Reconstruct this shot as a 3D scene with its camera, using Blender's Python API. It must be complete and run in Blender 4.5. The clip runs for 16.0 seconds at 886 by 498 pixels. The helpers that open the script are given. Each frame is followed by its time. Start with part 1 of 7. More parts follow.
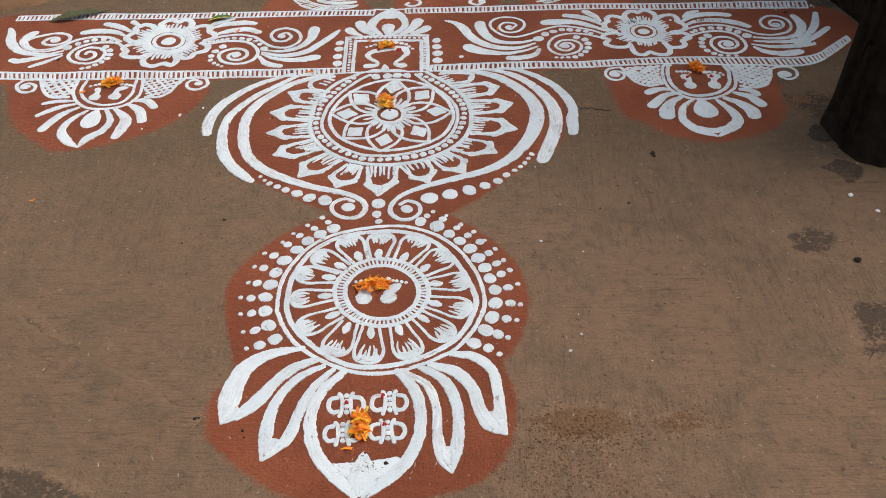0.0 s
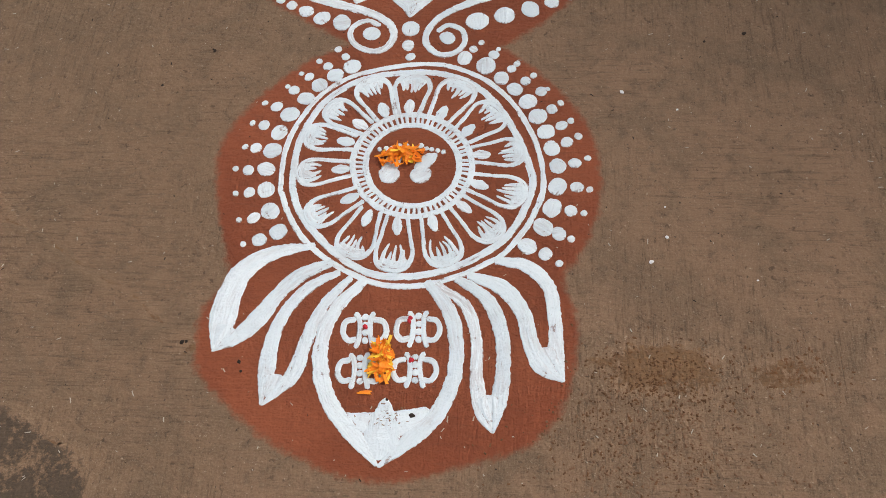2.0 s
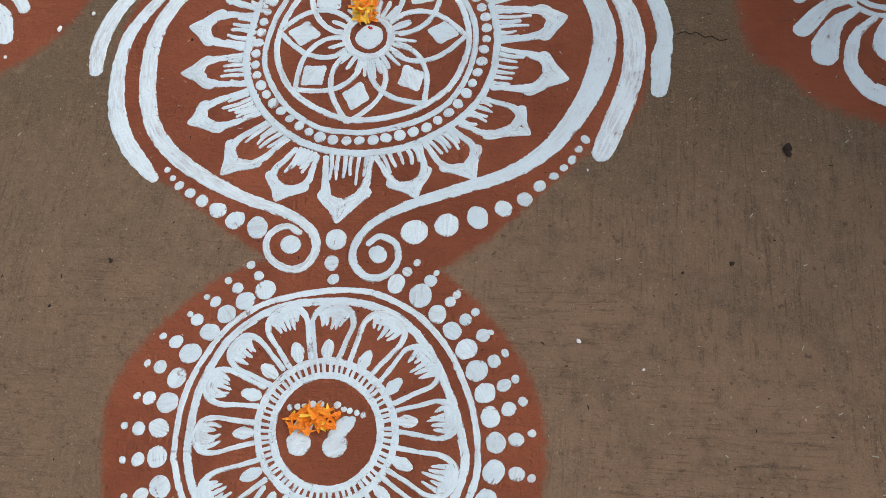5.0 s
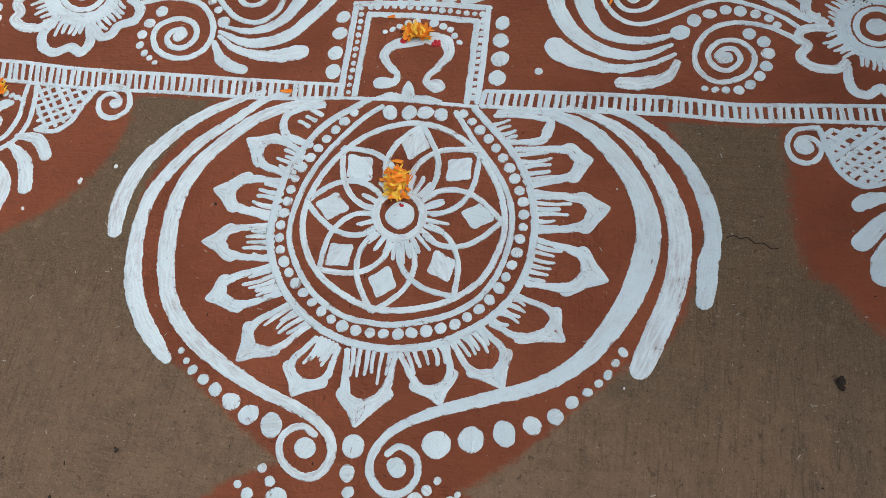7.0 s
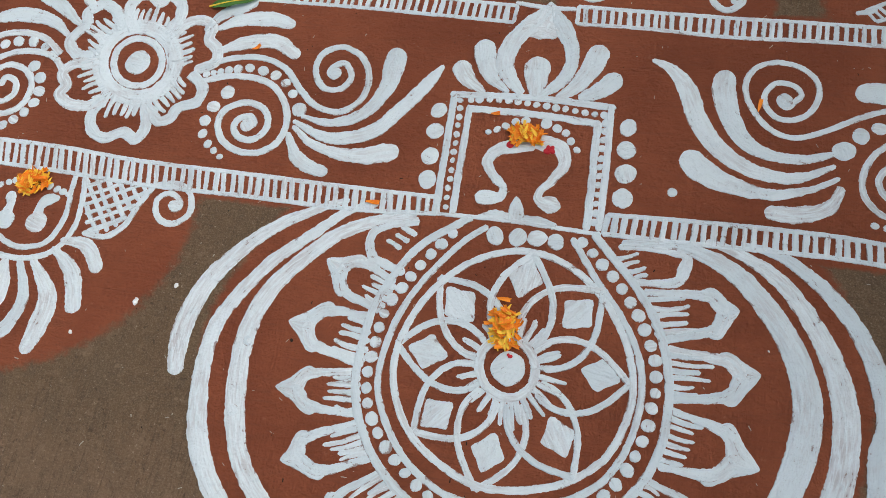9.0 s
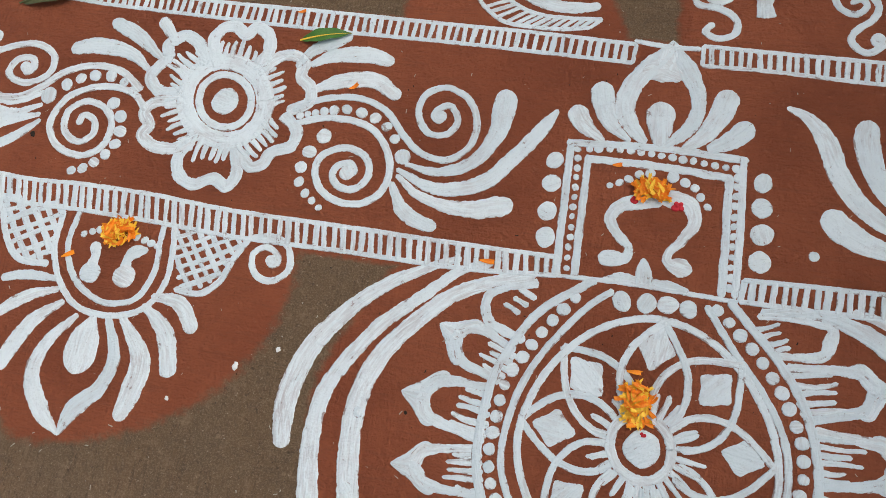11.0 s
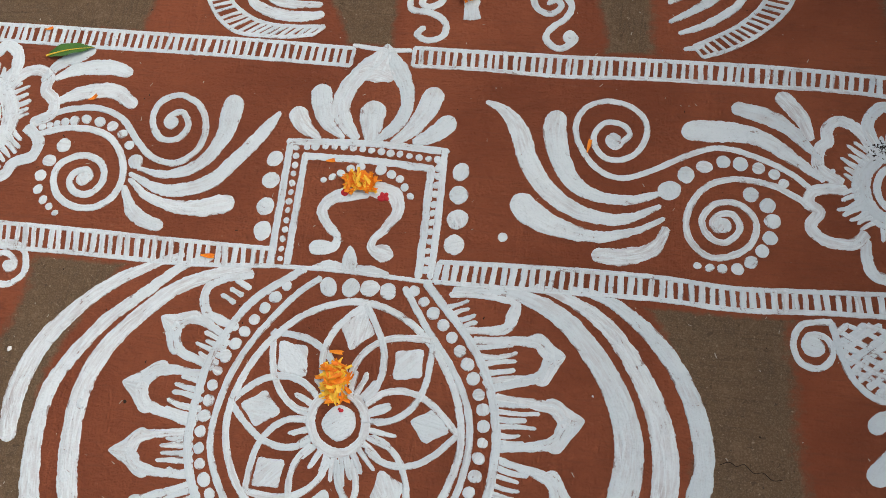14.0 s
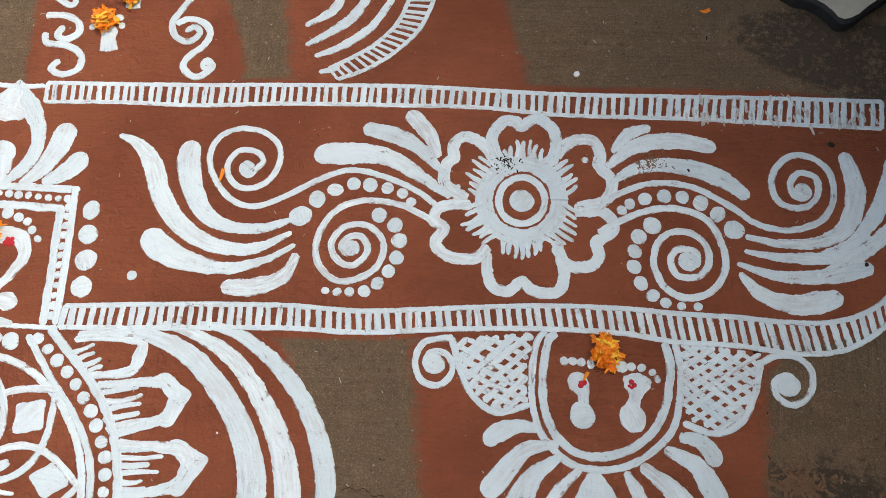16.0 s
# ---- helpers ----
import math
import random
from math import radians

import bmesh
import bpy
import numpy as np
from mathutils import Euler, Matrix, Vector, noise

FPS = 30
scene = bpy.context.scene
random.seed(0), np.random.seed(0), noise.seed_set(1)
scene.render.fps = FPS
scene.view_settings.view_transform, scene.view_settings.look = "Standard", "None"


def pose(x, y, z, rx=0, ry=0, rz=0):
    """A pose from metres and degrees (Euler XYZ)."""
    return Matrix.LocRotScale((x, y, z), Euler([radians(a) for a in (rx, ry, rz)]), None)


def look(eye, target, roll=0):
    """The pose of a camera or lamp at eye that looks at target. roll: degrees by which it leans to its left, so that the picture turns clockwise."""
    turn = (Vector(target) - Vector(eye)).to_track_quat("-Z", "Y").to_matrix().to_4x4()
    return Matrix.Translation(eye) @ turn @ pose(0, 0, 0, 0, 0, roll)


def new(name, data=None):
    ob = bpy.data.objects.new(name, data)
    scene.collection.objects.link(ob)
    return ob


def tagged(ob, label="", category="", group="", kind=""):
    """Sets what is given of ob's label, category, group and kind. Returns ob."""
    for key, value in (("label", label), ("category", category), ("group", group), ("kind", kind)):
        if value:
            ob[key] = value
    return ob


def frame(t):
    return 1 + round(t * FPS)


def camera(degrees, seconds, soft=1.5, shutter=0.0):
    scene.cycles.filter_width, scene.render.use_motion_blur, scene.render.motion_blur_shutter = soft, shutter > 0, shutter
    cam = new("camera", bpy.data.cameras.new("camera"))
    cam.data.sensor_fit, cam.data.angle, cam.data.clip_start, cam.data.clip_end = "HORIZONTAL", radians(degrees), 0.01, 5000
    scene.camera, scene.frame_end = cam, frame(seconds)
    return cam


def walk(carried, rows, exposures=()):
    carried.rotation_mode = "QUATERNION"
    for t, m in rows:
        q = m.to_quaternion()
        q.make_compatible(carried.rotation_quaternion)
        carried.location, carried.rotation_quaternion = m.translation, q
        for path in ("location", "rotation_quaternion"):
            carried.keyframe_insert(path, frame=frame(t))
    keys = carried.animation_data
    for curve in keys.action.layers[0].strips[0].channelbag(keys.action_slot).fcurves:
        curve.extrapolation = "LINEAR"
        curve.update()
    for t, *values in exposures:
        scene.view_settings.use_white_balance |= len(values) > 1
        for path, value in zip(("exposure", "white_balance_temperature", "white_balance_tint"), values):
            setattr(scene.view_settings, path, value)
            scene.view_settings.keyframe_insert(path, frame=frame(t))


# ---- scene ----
cam = camera(53.4, 16.0, soft=0.85)
PATH = [
    (0, (0.234, -0.943, 1.512), (0.188, 0.533, 0.163), -2.4),
    (0.5, (0.262, -0.888, 1.497), (0.197, 0.52, 0.078), -2.3),
    (1, (0.25, -0.721, 1.449), (0.179, 0.568, -0.078), -2.3),
    (1.5, (0.221, -0.468, 1.421), (0.073, 0.639, -0.238), -5.9),
    (2, (0.252, -0.348, 1.396), (0.064, 0.576, -0.368), -9.4),
    (2.5, (0.312, -0.226, 1.386), (0.064, 0.617, -0.411), -13.6),
    (3, (0.317, -0.142, 1.373), (0.066, 0.655, -0.444), -14.4),
    (3.5, (0.302, -0.015, 1.371), (0.027, 0.76, -0.452), -16.4),
    (4, (0.319, 0.104, 1.37), (0.042, 0.874, -0.455), -16.7),
    (4.5, (0.383, 0.217, 1.375), (0.125, 0.987, -0.453), -15.4),
    (4.7, (0.411, 0.25, 1.38), (0.146, 1.012, -0.45), -16.0),
    (6.8, (0.373, 0.647, 1.436), (0.051, 1.401, -0.388), -16.8),
    (7, (0.369, 0.647, 1.441), (0.039, 1.427, -0.371), -16.3),
    (7.5, (0.365, 0.7, 1.454), (-0.017, 1.468, -0.353), -19.0),
    (8, (0.364, 0.791, 1.421), (-0.028, 1.52, -0.399), -20.0),
    (8.5, (0.283, 0.917, 1.389), (-0.109, 1.602, -0.448), -21.0),
    (9, (0.154, 1.029, 1.369), (-0.219, 1.684, -0.483), -20.8),
    (9.5, (0.061, 1.065, 1.363), (-0.297, 1.687, -0.504), -21.1),
    (10, (-0.048, 1.128, 1.353), (-0.415, 1.707, -0.526), -23.3),
    (10.2, (-0.068, 1.159, 1.348), (-0.439, 1.74, -0.529), -23.3),
    (12.3, (0.001, 1.184, 1.391), (-0.374, 1.745, -0.492), -24.6),
    (12.5, (0.037, 1.182, 1.393), (-0.338, 1.745, -0.489), -24.9),
    (13, (0.186, 1.175, 1.353), (-0.177, 1.775, -0.52), -22.9),
    (13.5, (0.287, 1.176, 1.362), (-0.042, 1.801, -0.509), -20.1),
    (14, (0.362, 1.164, 1.374), (0.065, 1.801, -0.499), -18.7),
    (14.5, (0.499, 1.177, 1.369), (0.252, 1.814, -0.511), -18.0),
    (15, (0.65, 1.2, 1.37), (0.467, 1.823, -0.522), -16.1),
    (15.5, (0.768, 1.225, 1.348), (0.643, 1.842, -0.551), -13.0),
    (16, (0.791, 1.242, 1.34), (0.722, 1.904, -0.546), -4.9),
]
# the camera's own exposure and white balance drift a little
EXPOSURES = [(0, 0.12, 6450, 11), (3.5, 0.13, 6230, 9), (4.7, 0.09, 5950, 7), (7, -0.05, 5900, 4), (8.5, -0.09, 6060, 6), (10, -0.11, 6260, 8), (13, -0.05, 6320, 8), (14.5, 0.04, 6540, 10), (16, 0.57, 6430, 7)]
walk(cam, [(t, look(eye, target, roll)) for t, eye, target, roll in PATH], EXPOSURES)
from mathutils.geometry import tessellate_polygon

# ---------------------------------------------------------------- light
world = bpy.data.worlds.new("overcast_sky")
scene.world = world
world.use_nodes = True
wn = world.node_tree.nodes
sky = wn.new("ShaderNodeTexSky")
sky.sky_type, sky.sun_disc = "NISHITA", False
sky.sun_elevation, sky.sun_rotation = radians(60), radians(80)
sky.dust_density, sky.ozone_density = 5.0, 0.4
grey = wn.new("ShaderNodeHueSaturation")
grey.inputs["Saturation"].default_value = 0.55
world.node_tree.links.new(sky.outputs[0], grey.inputs["Color"])
world.node_tree.links.new(grey.outputs[0], wn["Background"].inputs[0])
wn["Background"].inputs[1].default_value = 0.15
sun = new("sun", bpy.data.lights.new("sun", "SUN"))
sun.data.energy, sun.data.angle, sun.data.color = 1.0, radians(40), (1.0, 0.93, 0.84)
sun.matrix_world = look((2.8, 0.5, 5.0), (0, 0, 0))

# ---------------------------------------------------------------- materials


def shader(name):
    mat = bpy.data.materials.new(name)
    mat.use_nodes = True
    nt = mat.node_tree
    return mat, nt, nt.nodes["Principled BSDF"]


def node(nt, kind, **values):
    n = nt.nodes.new("ShaderNode" + kind)
    for key, value in values.items():
        if key in n.inputs:
            n.inputs[key].default_value = value
        else:
            n[key] = value
    return n


def noise_of(nt, vector, scale, detail=4.0, rough=0.55, distort=0.0):
    n = nt.nodes.new("ShaderNodeTexNoise")
    n.inputs["Scale"].default_value, n.inputs["Detail"].default_value = scale, detail
    n.inputs["Roughness"].default_value, n.inputs["Distortion"].default_value = rough, distort
    nt.links.new(vector, n.inputs["Vector"])
    return n.outputs["Fac"]


def ramp(nt, fac, low, high, a=0.0, b=1.0):
    n = nt.nodes.new("ShaderNodeMapRange")
    n.interpolation_type = "SMOOTHSTEP"
    for key, value in zip(("From Min", "From Max", "To Min", "To Max"), (low, high, a, b)):
        n.inputs[key].default_value = value
    nt.links.new(fac, n.inputs["Value"])
    return n.outputs["Result"]


def mix(nt, fac, a, b, mode="MIX"):
    n = nt.nodes.new("ShaderNodeMix")
    n.data_type, n.blend_type = "RGBA", mode
    for socket, value in ((n.inputs[0], fac), (n.inputs[6], a), (n.inputs[7], b)):
        if isinstance(value, (int, float)):
            socket.default_value = value
        elif isinstance(value, tuple):
            socket.default_value = (*value, 1.0)
        else:
            nt.links.new(value, socket)
    return n.outputs[2]


def maths(nt, op, a, b=0.0):
    n = nt.nodes.new("ShaderNodeMath")
    n.operation = op
    for socket, value in zip(n.inputs, (a, b)):
        if isinstance(value, (int, float)):
            socket.default_value = value
        else:
            nt.links.new(value, socket)
    return n.outputs[0]


def place(nt, sx=1.0, sy=1.0, sz=1.0, turn=0.0):
    """World position, stretched."""
    geo = nt.nodes.new("ShaderNodeNewGeometry")
    m = nt.nodes.new("ShaderNodeMapping")
    m.inputs["Scale"].default_value, m.inputs["Rotation"].default_value = (sx, sy, sz), (0, 0, turn)
    nt.links.new(geo.outputs["Position"], m.inputs["Vector"])
    return m.outputs["Vector"]


def bump(nt, bsdf, height, strength, distance):
    n = nt.nodes.new("ShaderNodeBump")
    n.inputs["Strength"].default_value, n.inputs["Distance"].default_value = strength, distance
    nt.links.new(height, n.inputs["Height"])
    nt.links.new(n.outputs["Normal"], bsdf.inputs["Normal"])


def earth_nodes(nt):
    """Colour and height of the swept earth floor, plastered by hand with mud and dung."""
    here = place(nt)
    cloud = noise_of(nt, here, 1.5, 5.0, 0.6)
    blotch = noise_of(nt, here, 7.0, 6.0, 0.7, 0.8)
    mottle = noise_of(nt, here, 30.0, 6.0, 0.75, 0.5)
    grain = noise_of(nt, here, 380.0, 3.0, 0.75)
    crumbs = noise_of(nt, here, 120.0, 4.0, 0.7)
    swept = noise_of(nt, place(nt, 9.0, 150.0, 1.0, 0.25), 1.0, 5.0, 0.72, 1.6)
    swept2 = noise_of(nt, place(nt, 120.0, 10.0, 1.0, -0.5), 1.0, 5.0, 0.72, 1.6)
    sweep = mix(nt, ramp(nt, cloud, 0.42, 0.58), swept2, swept)
    # shade over the left and far ground is painted in as darker brown
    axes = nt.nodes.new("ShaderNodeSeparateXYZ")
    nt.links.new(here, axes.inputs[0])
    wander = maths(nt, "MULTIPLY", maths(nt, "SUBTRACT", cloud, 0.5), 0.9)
    darker = maths(nt, "MAXIMUM", ramp(nt, maths(nt, "ADD", axes.outputs[0], wander), 0.05, -0.5, 0.0, 0.4), ramp(nt, maths(nt, "ADD", axes.outputs[1], wander), 0.8, 1.2))
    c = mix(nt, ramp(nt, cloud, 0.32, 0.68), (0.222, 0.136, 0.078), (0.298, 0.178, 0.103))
    c = mix(nt, maths(nt, "MULTIPLY", darker, 0.85), c, (0.142, 0.09, 0.046))
    c = mix(nt, ramp(nt, blotch, 0.42, 0.7, 0.0, 0.55), c, (0.14, 0.098, 0.058))
    c = mix(nt, ramp(nt, mottle, 0.5, 0.68, 0.0, 0.6), c, (0.12, 0.082, 0.05))
    c = mix(nt, ramp(nt, mottle, 0.46, 0.34, 0.0, 0.35), c, (0.29, 0.19, 0.115))
    c = mix(nt, ramp(nt, sweep, 0.5, 0.65, 0.0, 0.62), c, (0.095, 0.062, 0.036))
    c = mix(nt, ramp(nt, sweep, 0.44, 0.3, 0.0, 0.3), c, (0.3, 0.2, 0.125))
    c = mix(nt, ramp(nt, grain, 0.45, 0.75, 0.0, 0.5), c, (0.38, 0.265, 0.17))
    c = mix(nt, ramp(nt, crumbs, 0.63, 0.69, 0.0, 0.7), c, (0.42, 0.32, 0.22))
    c = mix(nt, ramp(nt, crumbs, 0.36, 0.3, 0.0, 0.75), c, (0.06, 0.042, 0.03))
    pits = noise_of(nt, here, 75.0, 3.0, 0.6, 0.4)
    c = mix(nt, ramp(nt, pits, 0.63, 0.7, 0.0, 0.6), c, (0.075, 0.047, 0.028))
    c = mix(nt, ramp(nt, pits, 0.36, 0.28, 0.0, 0.4), c, (0.34, 0.225, 0.135))
    h = maths(nt, "ADD", maths(nt, "MULTIPLY", sweep, -1.0), maths(nt, "MULTIPLY", grain, 0.35))
    h = maths(nt, "ADD", h, maths(nt, "MULTIPLY", pits, -1.6))
    h = maths(nt, "ADD", h, maths(nt, "MULTIPLY", crumbs, 0.9))
    h = maths(nt, "ADD", h, maths(nt, "MULTIPLY", mottle, -1.2))
    return c, maths(nt, "ADD", h, maths(nt, "MULTIPLY", blotch, 2.0))


def make_earth():
    mat, nt, bsdf = shader("swept_earth")
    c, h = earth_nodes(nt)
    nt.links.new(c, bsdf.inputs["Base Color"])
    bsdf.inputs["Roughness"].default_value = 0.85
    bsdf.inputs["Specular IOR Level"].default_value = 0.3
    bump(nt, bsdf, h, 0.9, 0.0065)
    return mat


def make_ochre():
    """A wash of red ochre that thins out into the earth at its rim."""
    mat, nt, bsdf = shader("red_ochre_wash")
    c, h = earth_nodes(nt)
    here = place(nt)
    big = noise_of(nt, here, 4.0, 5.0, 0.6, 0.5)
    fine = noise_of(nt, here, 55.0, 4.0, 0.65)
    wipe = noise_of(nt, place(nt, 12.0, 110.0, 1.0, 0.1), 1.0, 4.0, 0.65, 1.5)
    red = mix(nt, ramp(nt, big, 0.3, 0.72), (0.235, 0.061, 0.024), (0.325, 0.092, 0.038))
    red = mix(nt, ramp(nt, wipe, 0.45, 0.75, 0.0, 0.35), red, (0.165, 0.055, 0.028))
    red = mix(nt, ramp(nt, fine, 0.62, 0.76, 0.0, 0.35), red, (0.38, 0.155, 0.085))
    rim = nt.nodes.new("ShaderNodeAttribute")
    rim.attribute_name = "rim"
    edge = maths(nt, "ADD", rim.outputs["Fac"], maths(nt, "MULTIPLY", maths(nt, "SUBTRACT", fine, 0.5), 0.9))
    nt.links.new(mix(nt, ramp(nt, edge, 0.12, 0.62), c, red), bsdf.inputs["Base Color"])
    bsdf.inputs["Roughness"].default_value = 0.8
    bsdf.inputs["Specular IOR Level"].default_value = 0.3
    bump(nt, bsdf, h, 0.9, 0.0065)
    return mat


def make_stain(name, a, b, ragged=3.6):
    """Damp, dark or spilt soil, or a painted line of shade, that fades out into the earth at its rim."""
    mat, nt, bsdf = shader(name)
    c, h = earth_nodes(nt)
    here = place(nt)
    big = noise_of(nt, here, 14.0, 5.0, 0.7, 0.8)
    fine = noise_of(nt, here, 90.0, 4.0, 0.7)
    tint = mix(nt, ramp(nt, big, 0.35, 0.65), a, b)
    tint = mix(nt, ramp(nt, fine, 0.5, 0.75, 0.0, 0.5), tint, tuple(v * 1.7 for v in b))
    rim = nt.nodes.new("ShaderNodeAttribute")
    rim.attribute_name = "rim"
    edge = maths(nt, "ADD", rim.outputs["Fac"], maths(nt, "MULTIPLY", maths(nt, "SUBTRACT", big, 0.5), ragged))
    edge = maths(nt, "ADD", edge, maths(nt, "MULTIPLY", maths(nt, "SUBTRACT", fine, 0.5), ragged))
    keep = maths(nt, "MULTIPLY", ramp(nt, edge, 0.45, 1.15), ramp(nt, rim.outputs["Fac"], 0.0, 0.4))
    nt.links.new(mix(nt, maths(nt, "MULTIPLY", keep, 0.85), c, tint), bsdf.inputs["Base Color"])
    bsdf.inputs["Roughness"].default_value = 0.85
    bsdf.inputs["Specular IOR Level"].default_value = 0.3
    bump(nt, bsdf, maths(nt, "ADD", h, maths(nt, "MULTIPLY", fine, 2.0)), 0.8, 0.004)
    return mat


def make_paste():
    """Rice paste laid on by finger: chalky white, ridged along the stroke, thin and worn in places."""
    mat, nt, bsdf = shader("white_rice_paste")
    flow = nt.nodes.new("ShaderNodeAttribute")
    flow.attribute_name = "flow"
    rim = nt.nodes.new("ShaderNodeAttribute")
    rim.attribute_name = "edge"
    edge = rim.outputs["Fac"]
    info = nt.nodes.new("ShaderNodeObjectInfo")
    chance = info.outputs["Random"]
    m = nt.nodes.new("ShaderNodeMapping")
    m.inputs["Scale"].default_value = (210.0, 26.0, 1.0)
    nt.links.new(flow.outputs["Vector"], m.inputs["Vector"])
    shift = nt.nodes.new("ShaderNodeVectorMath")
    nt.links.new(m.outputs[0], shift.inputs[0])
    nt.links.new(maths(nt, "MULTIPLY", chance, 90.0), shift.inputs[1])
    streak = noise_of(nt, shift.outputs[0], 1.0, 4.0, 0.6, 0.5)
    here = place(nt)
    cloud = noise_of(nt, here, 11.0, 4.0, 0.6, 0.4)
    patch = noise_of(nt, here, 45.0, 5.0, 0.7, 0.6)
    grain = noise_of(nt, here, 260.0, 4.0, 0.7)
    pores = noise_of(nt, here, 520.0, 3.0, 0.6)
    white = mix(nt, chance, (0.64, 0.715, 0.735), (0.76, 0.825, 0.835))
    # thin coats let the red ground warm and grey the white
    coat = maths(nt, "ADD", maths(nt, "MULTIPLY", ramp(nt, cloud, 0.42, 0.68), 0.75), ramp(nt, chance, 0.72, 1.0, 0.0, 0.55))
    thin = maths(nt, "MULTIPLY", coat, ramp(nt, streak, 0.36, 0.62))
    c = mix(nt, maths(nt, "MULTIPLY", thin, 0.6), white, (0.47, 0.43, 0.42))
    c = mix(nt, ramp(nt, patch, 0.5, 0.72, 0.0, 0.42), c, (0.5, 0.57, 0.59))
    c = mix(nt, ramp(nt, streak, 0.57, 0.74, 0.0, 0.22), c, (0.42, 0.45, 0.46))
    c = mix(nt, ramp(nt, grain, 0.56, 0.75, 0.0, 0.35), c, (0.42, 0.42, 0.4))
    # dry-brushed gaps, most of them towards the sides of a stroke
    gap = maths(nt, "ADD", maths(nt, "MULTIPLY", streak, 0.4), maths(nt, "MULTIPLY", patch, 0.6))
    gap = maths(nt, "ADD", gap, maths(nt, "MULTIPLY", ramp(nt, edge, 0.55, 1.0), 0.1))
    gap = maths(nt, "ADD", gap, maths(nt, "MULTIPLY", maths(nt, "SUBTRACT", grain, 0.5), 0.16))
    c = mix(nt, ramp(nt, gap, 0.605, 0.65, 0.0, 0.65), c, (0.2, 0.085, 0.05))
    c = mix(nt, ramp(nt, pores, 0.68, 0.73, 0.0, 0.45), c, (0.22, 0.13, 0.09))
    nt.links.new(c, bsdf.inputs["Base Color"])
    bsdf.inputs["Roughness"].default_value = 0.7
    bsdf.inputs["Specular IOR Level"].default_value = 0.35
    h = maths(nt, "ADD", maths(nt, "MULTIPLY", streak, -1.1), maths(nt, "MULTIPLY", grain, 0.8))
    h = maths(nt, "ADD", h, maths(nt, "MULTIPLY", patch, 0.8))
    bump(nt, bsdf, h, 0.9, 0.003)
    return mat


def make_plain(name, a, b, scale, rough=0.7, relief=0.3, depth=0.002, gloss=0.4):
    mat, nt, bsdf = shader(name)
    tex = nt.nodes.new("ShaderNodeTexCoord")
    info = nt.nodes.new("ShaderNodeObjectInfo")
    n1 = noise_of(nt, tex.outputs["Object"], scale, 5.0, 0.65, 0.4)
    n2 = noise_of(nt, tex.outputs["Object"], scale * 6, 4.0, 0.65)
    c = mix(nt, ramp(nt, n1, 0.3, 0.7), a, b)
    c = mix(nt, ramp(nt, n2, 0.4, 0.8, 0.0, 0.4), c, tuple(v * 0.55 for v in a))
    c = mix(nt, ramp(nt, info.outputs["Random"], 0.0, 1.0, 0.0, 0.45), c, b)
    nt.links.new(c, bsdf.inputs["Base Color"])
    bsdf.inputs["Roughness"].default_value = rough
    bsdf.inputs["Specular IOR Level"].default_value = gloss
    bump(nt, bsdf, maths(nt, "ADD", n1, maths(nt, "MULTIPLY", n2, 0.5)), relief, depth)
    return mat


EARTH, OCHRE, PASTE = make_earth(), make_ochre(), make_paste()
SMEAR = make_plain("smeared_paste", (0.36, 0.28, 0.23), (0.66, 0.64, 0.6), 160, 0.85)
DARK_EARTH = make_stain("black_brown_earth", (0.028, 0.022, 0.015), (0.07, 0.05, 0.033), 2.6)
BLOT = make_stain("wet_black_earth", (0.02, 0.014, 0.01), (0.035, 0.025, 0.018), 1.2)
LOOSE_AND_SHADE = make_stain("loose_soil_and_shade", (0.095, 0.048, 0.02), (0.19, 0.105, 0.047))
ORANGE = make_plain("marigold_orange", (0.82, 0.16, 0.004), (0.92, 0.33, 0.008), 90, 0.6)
YELLOW = make_plain("marigold_yellow", (0.92, 0.5, 0.02), (0.95, 0.64, 0.07), 90, 0.6)
VERMILION = make_plain("vermilion_powder", (0.42, 0.015, 0.025), (0.55, 0.03, 0.04), 300, 0.9)
LEAF = make_plain("green_leaf", (0.03, 0.1, 0.012), (0.075, 0.19, 0.03), 60, 0.45)
DRY = make_plain("dry_leaf", (0.05, 0.06, 0.02), (0.1, 0.1, 0.04), 40, 0.6)
BARK = make_plain("dark_bark", (0.012, 0.009, 0.006), (0.034, 0.024, 0.016), 22, 0.95, 0.9, 0.012, 0.08)
MUD = make_plain("dark_mud", (0.022, 0.017, 0.014), (0.05, 0.036, 0.026), 40, 0.9, 0.7, 0.004, 0.1)
CLAY = make_plain("loose_clay", (0.17, 0.085, 0.04), (0.25, 0.14, 0.075), 60, 0.9, 0.6, 0.003)
SOIL = make_plain("crumbled_brown_soil", (0.09, 0.043, 0.017), (0.2, 0.092, 0.034), 60, 0.9, 0.6, 0.003)
STONE = make_plain("pale_stone", (0.36, 0.32, 0.25), (0.5, 0.45, 0.36), 12, 0.8, 0.5, 0.004)
CHALK = make_plain("white_crumb", (0.78, 0.77, 0.74), (0.85, 0.84, 0.82), 200, 0.85)
DULL_BLACK = make_plain("dull_black", (0.012, 0.012, 0.012), (0.03, 0.028, 0.026), 30, 0.7, 0.6, 0.004)

# ---------------------------------------------------------------- makers
LAYER = [0]


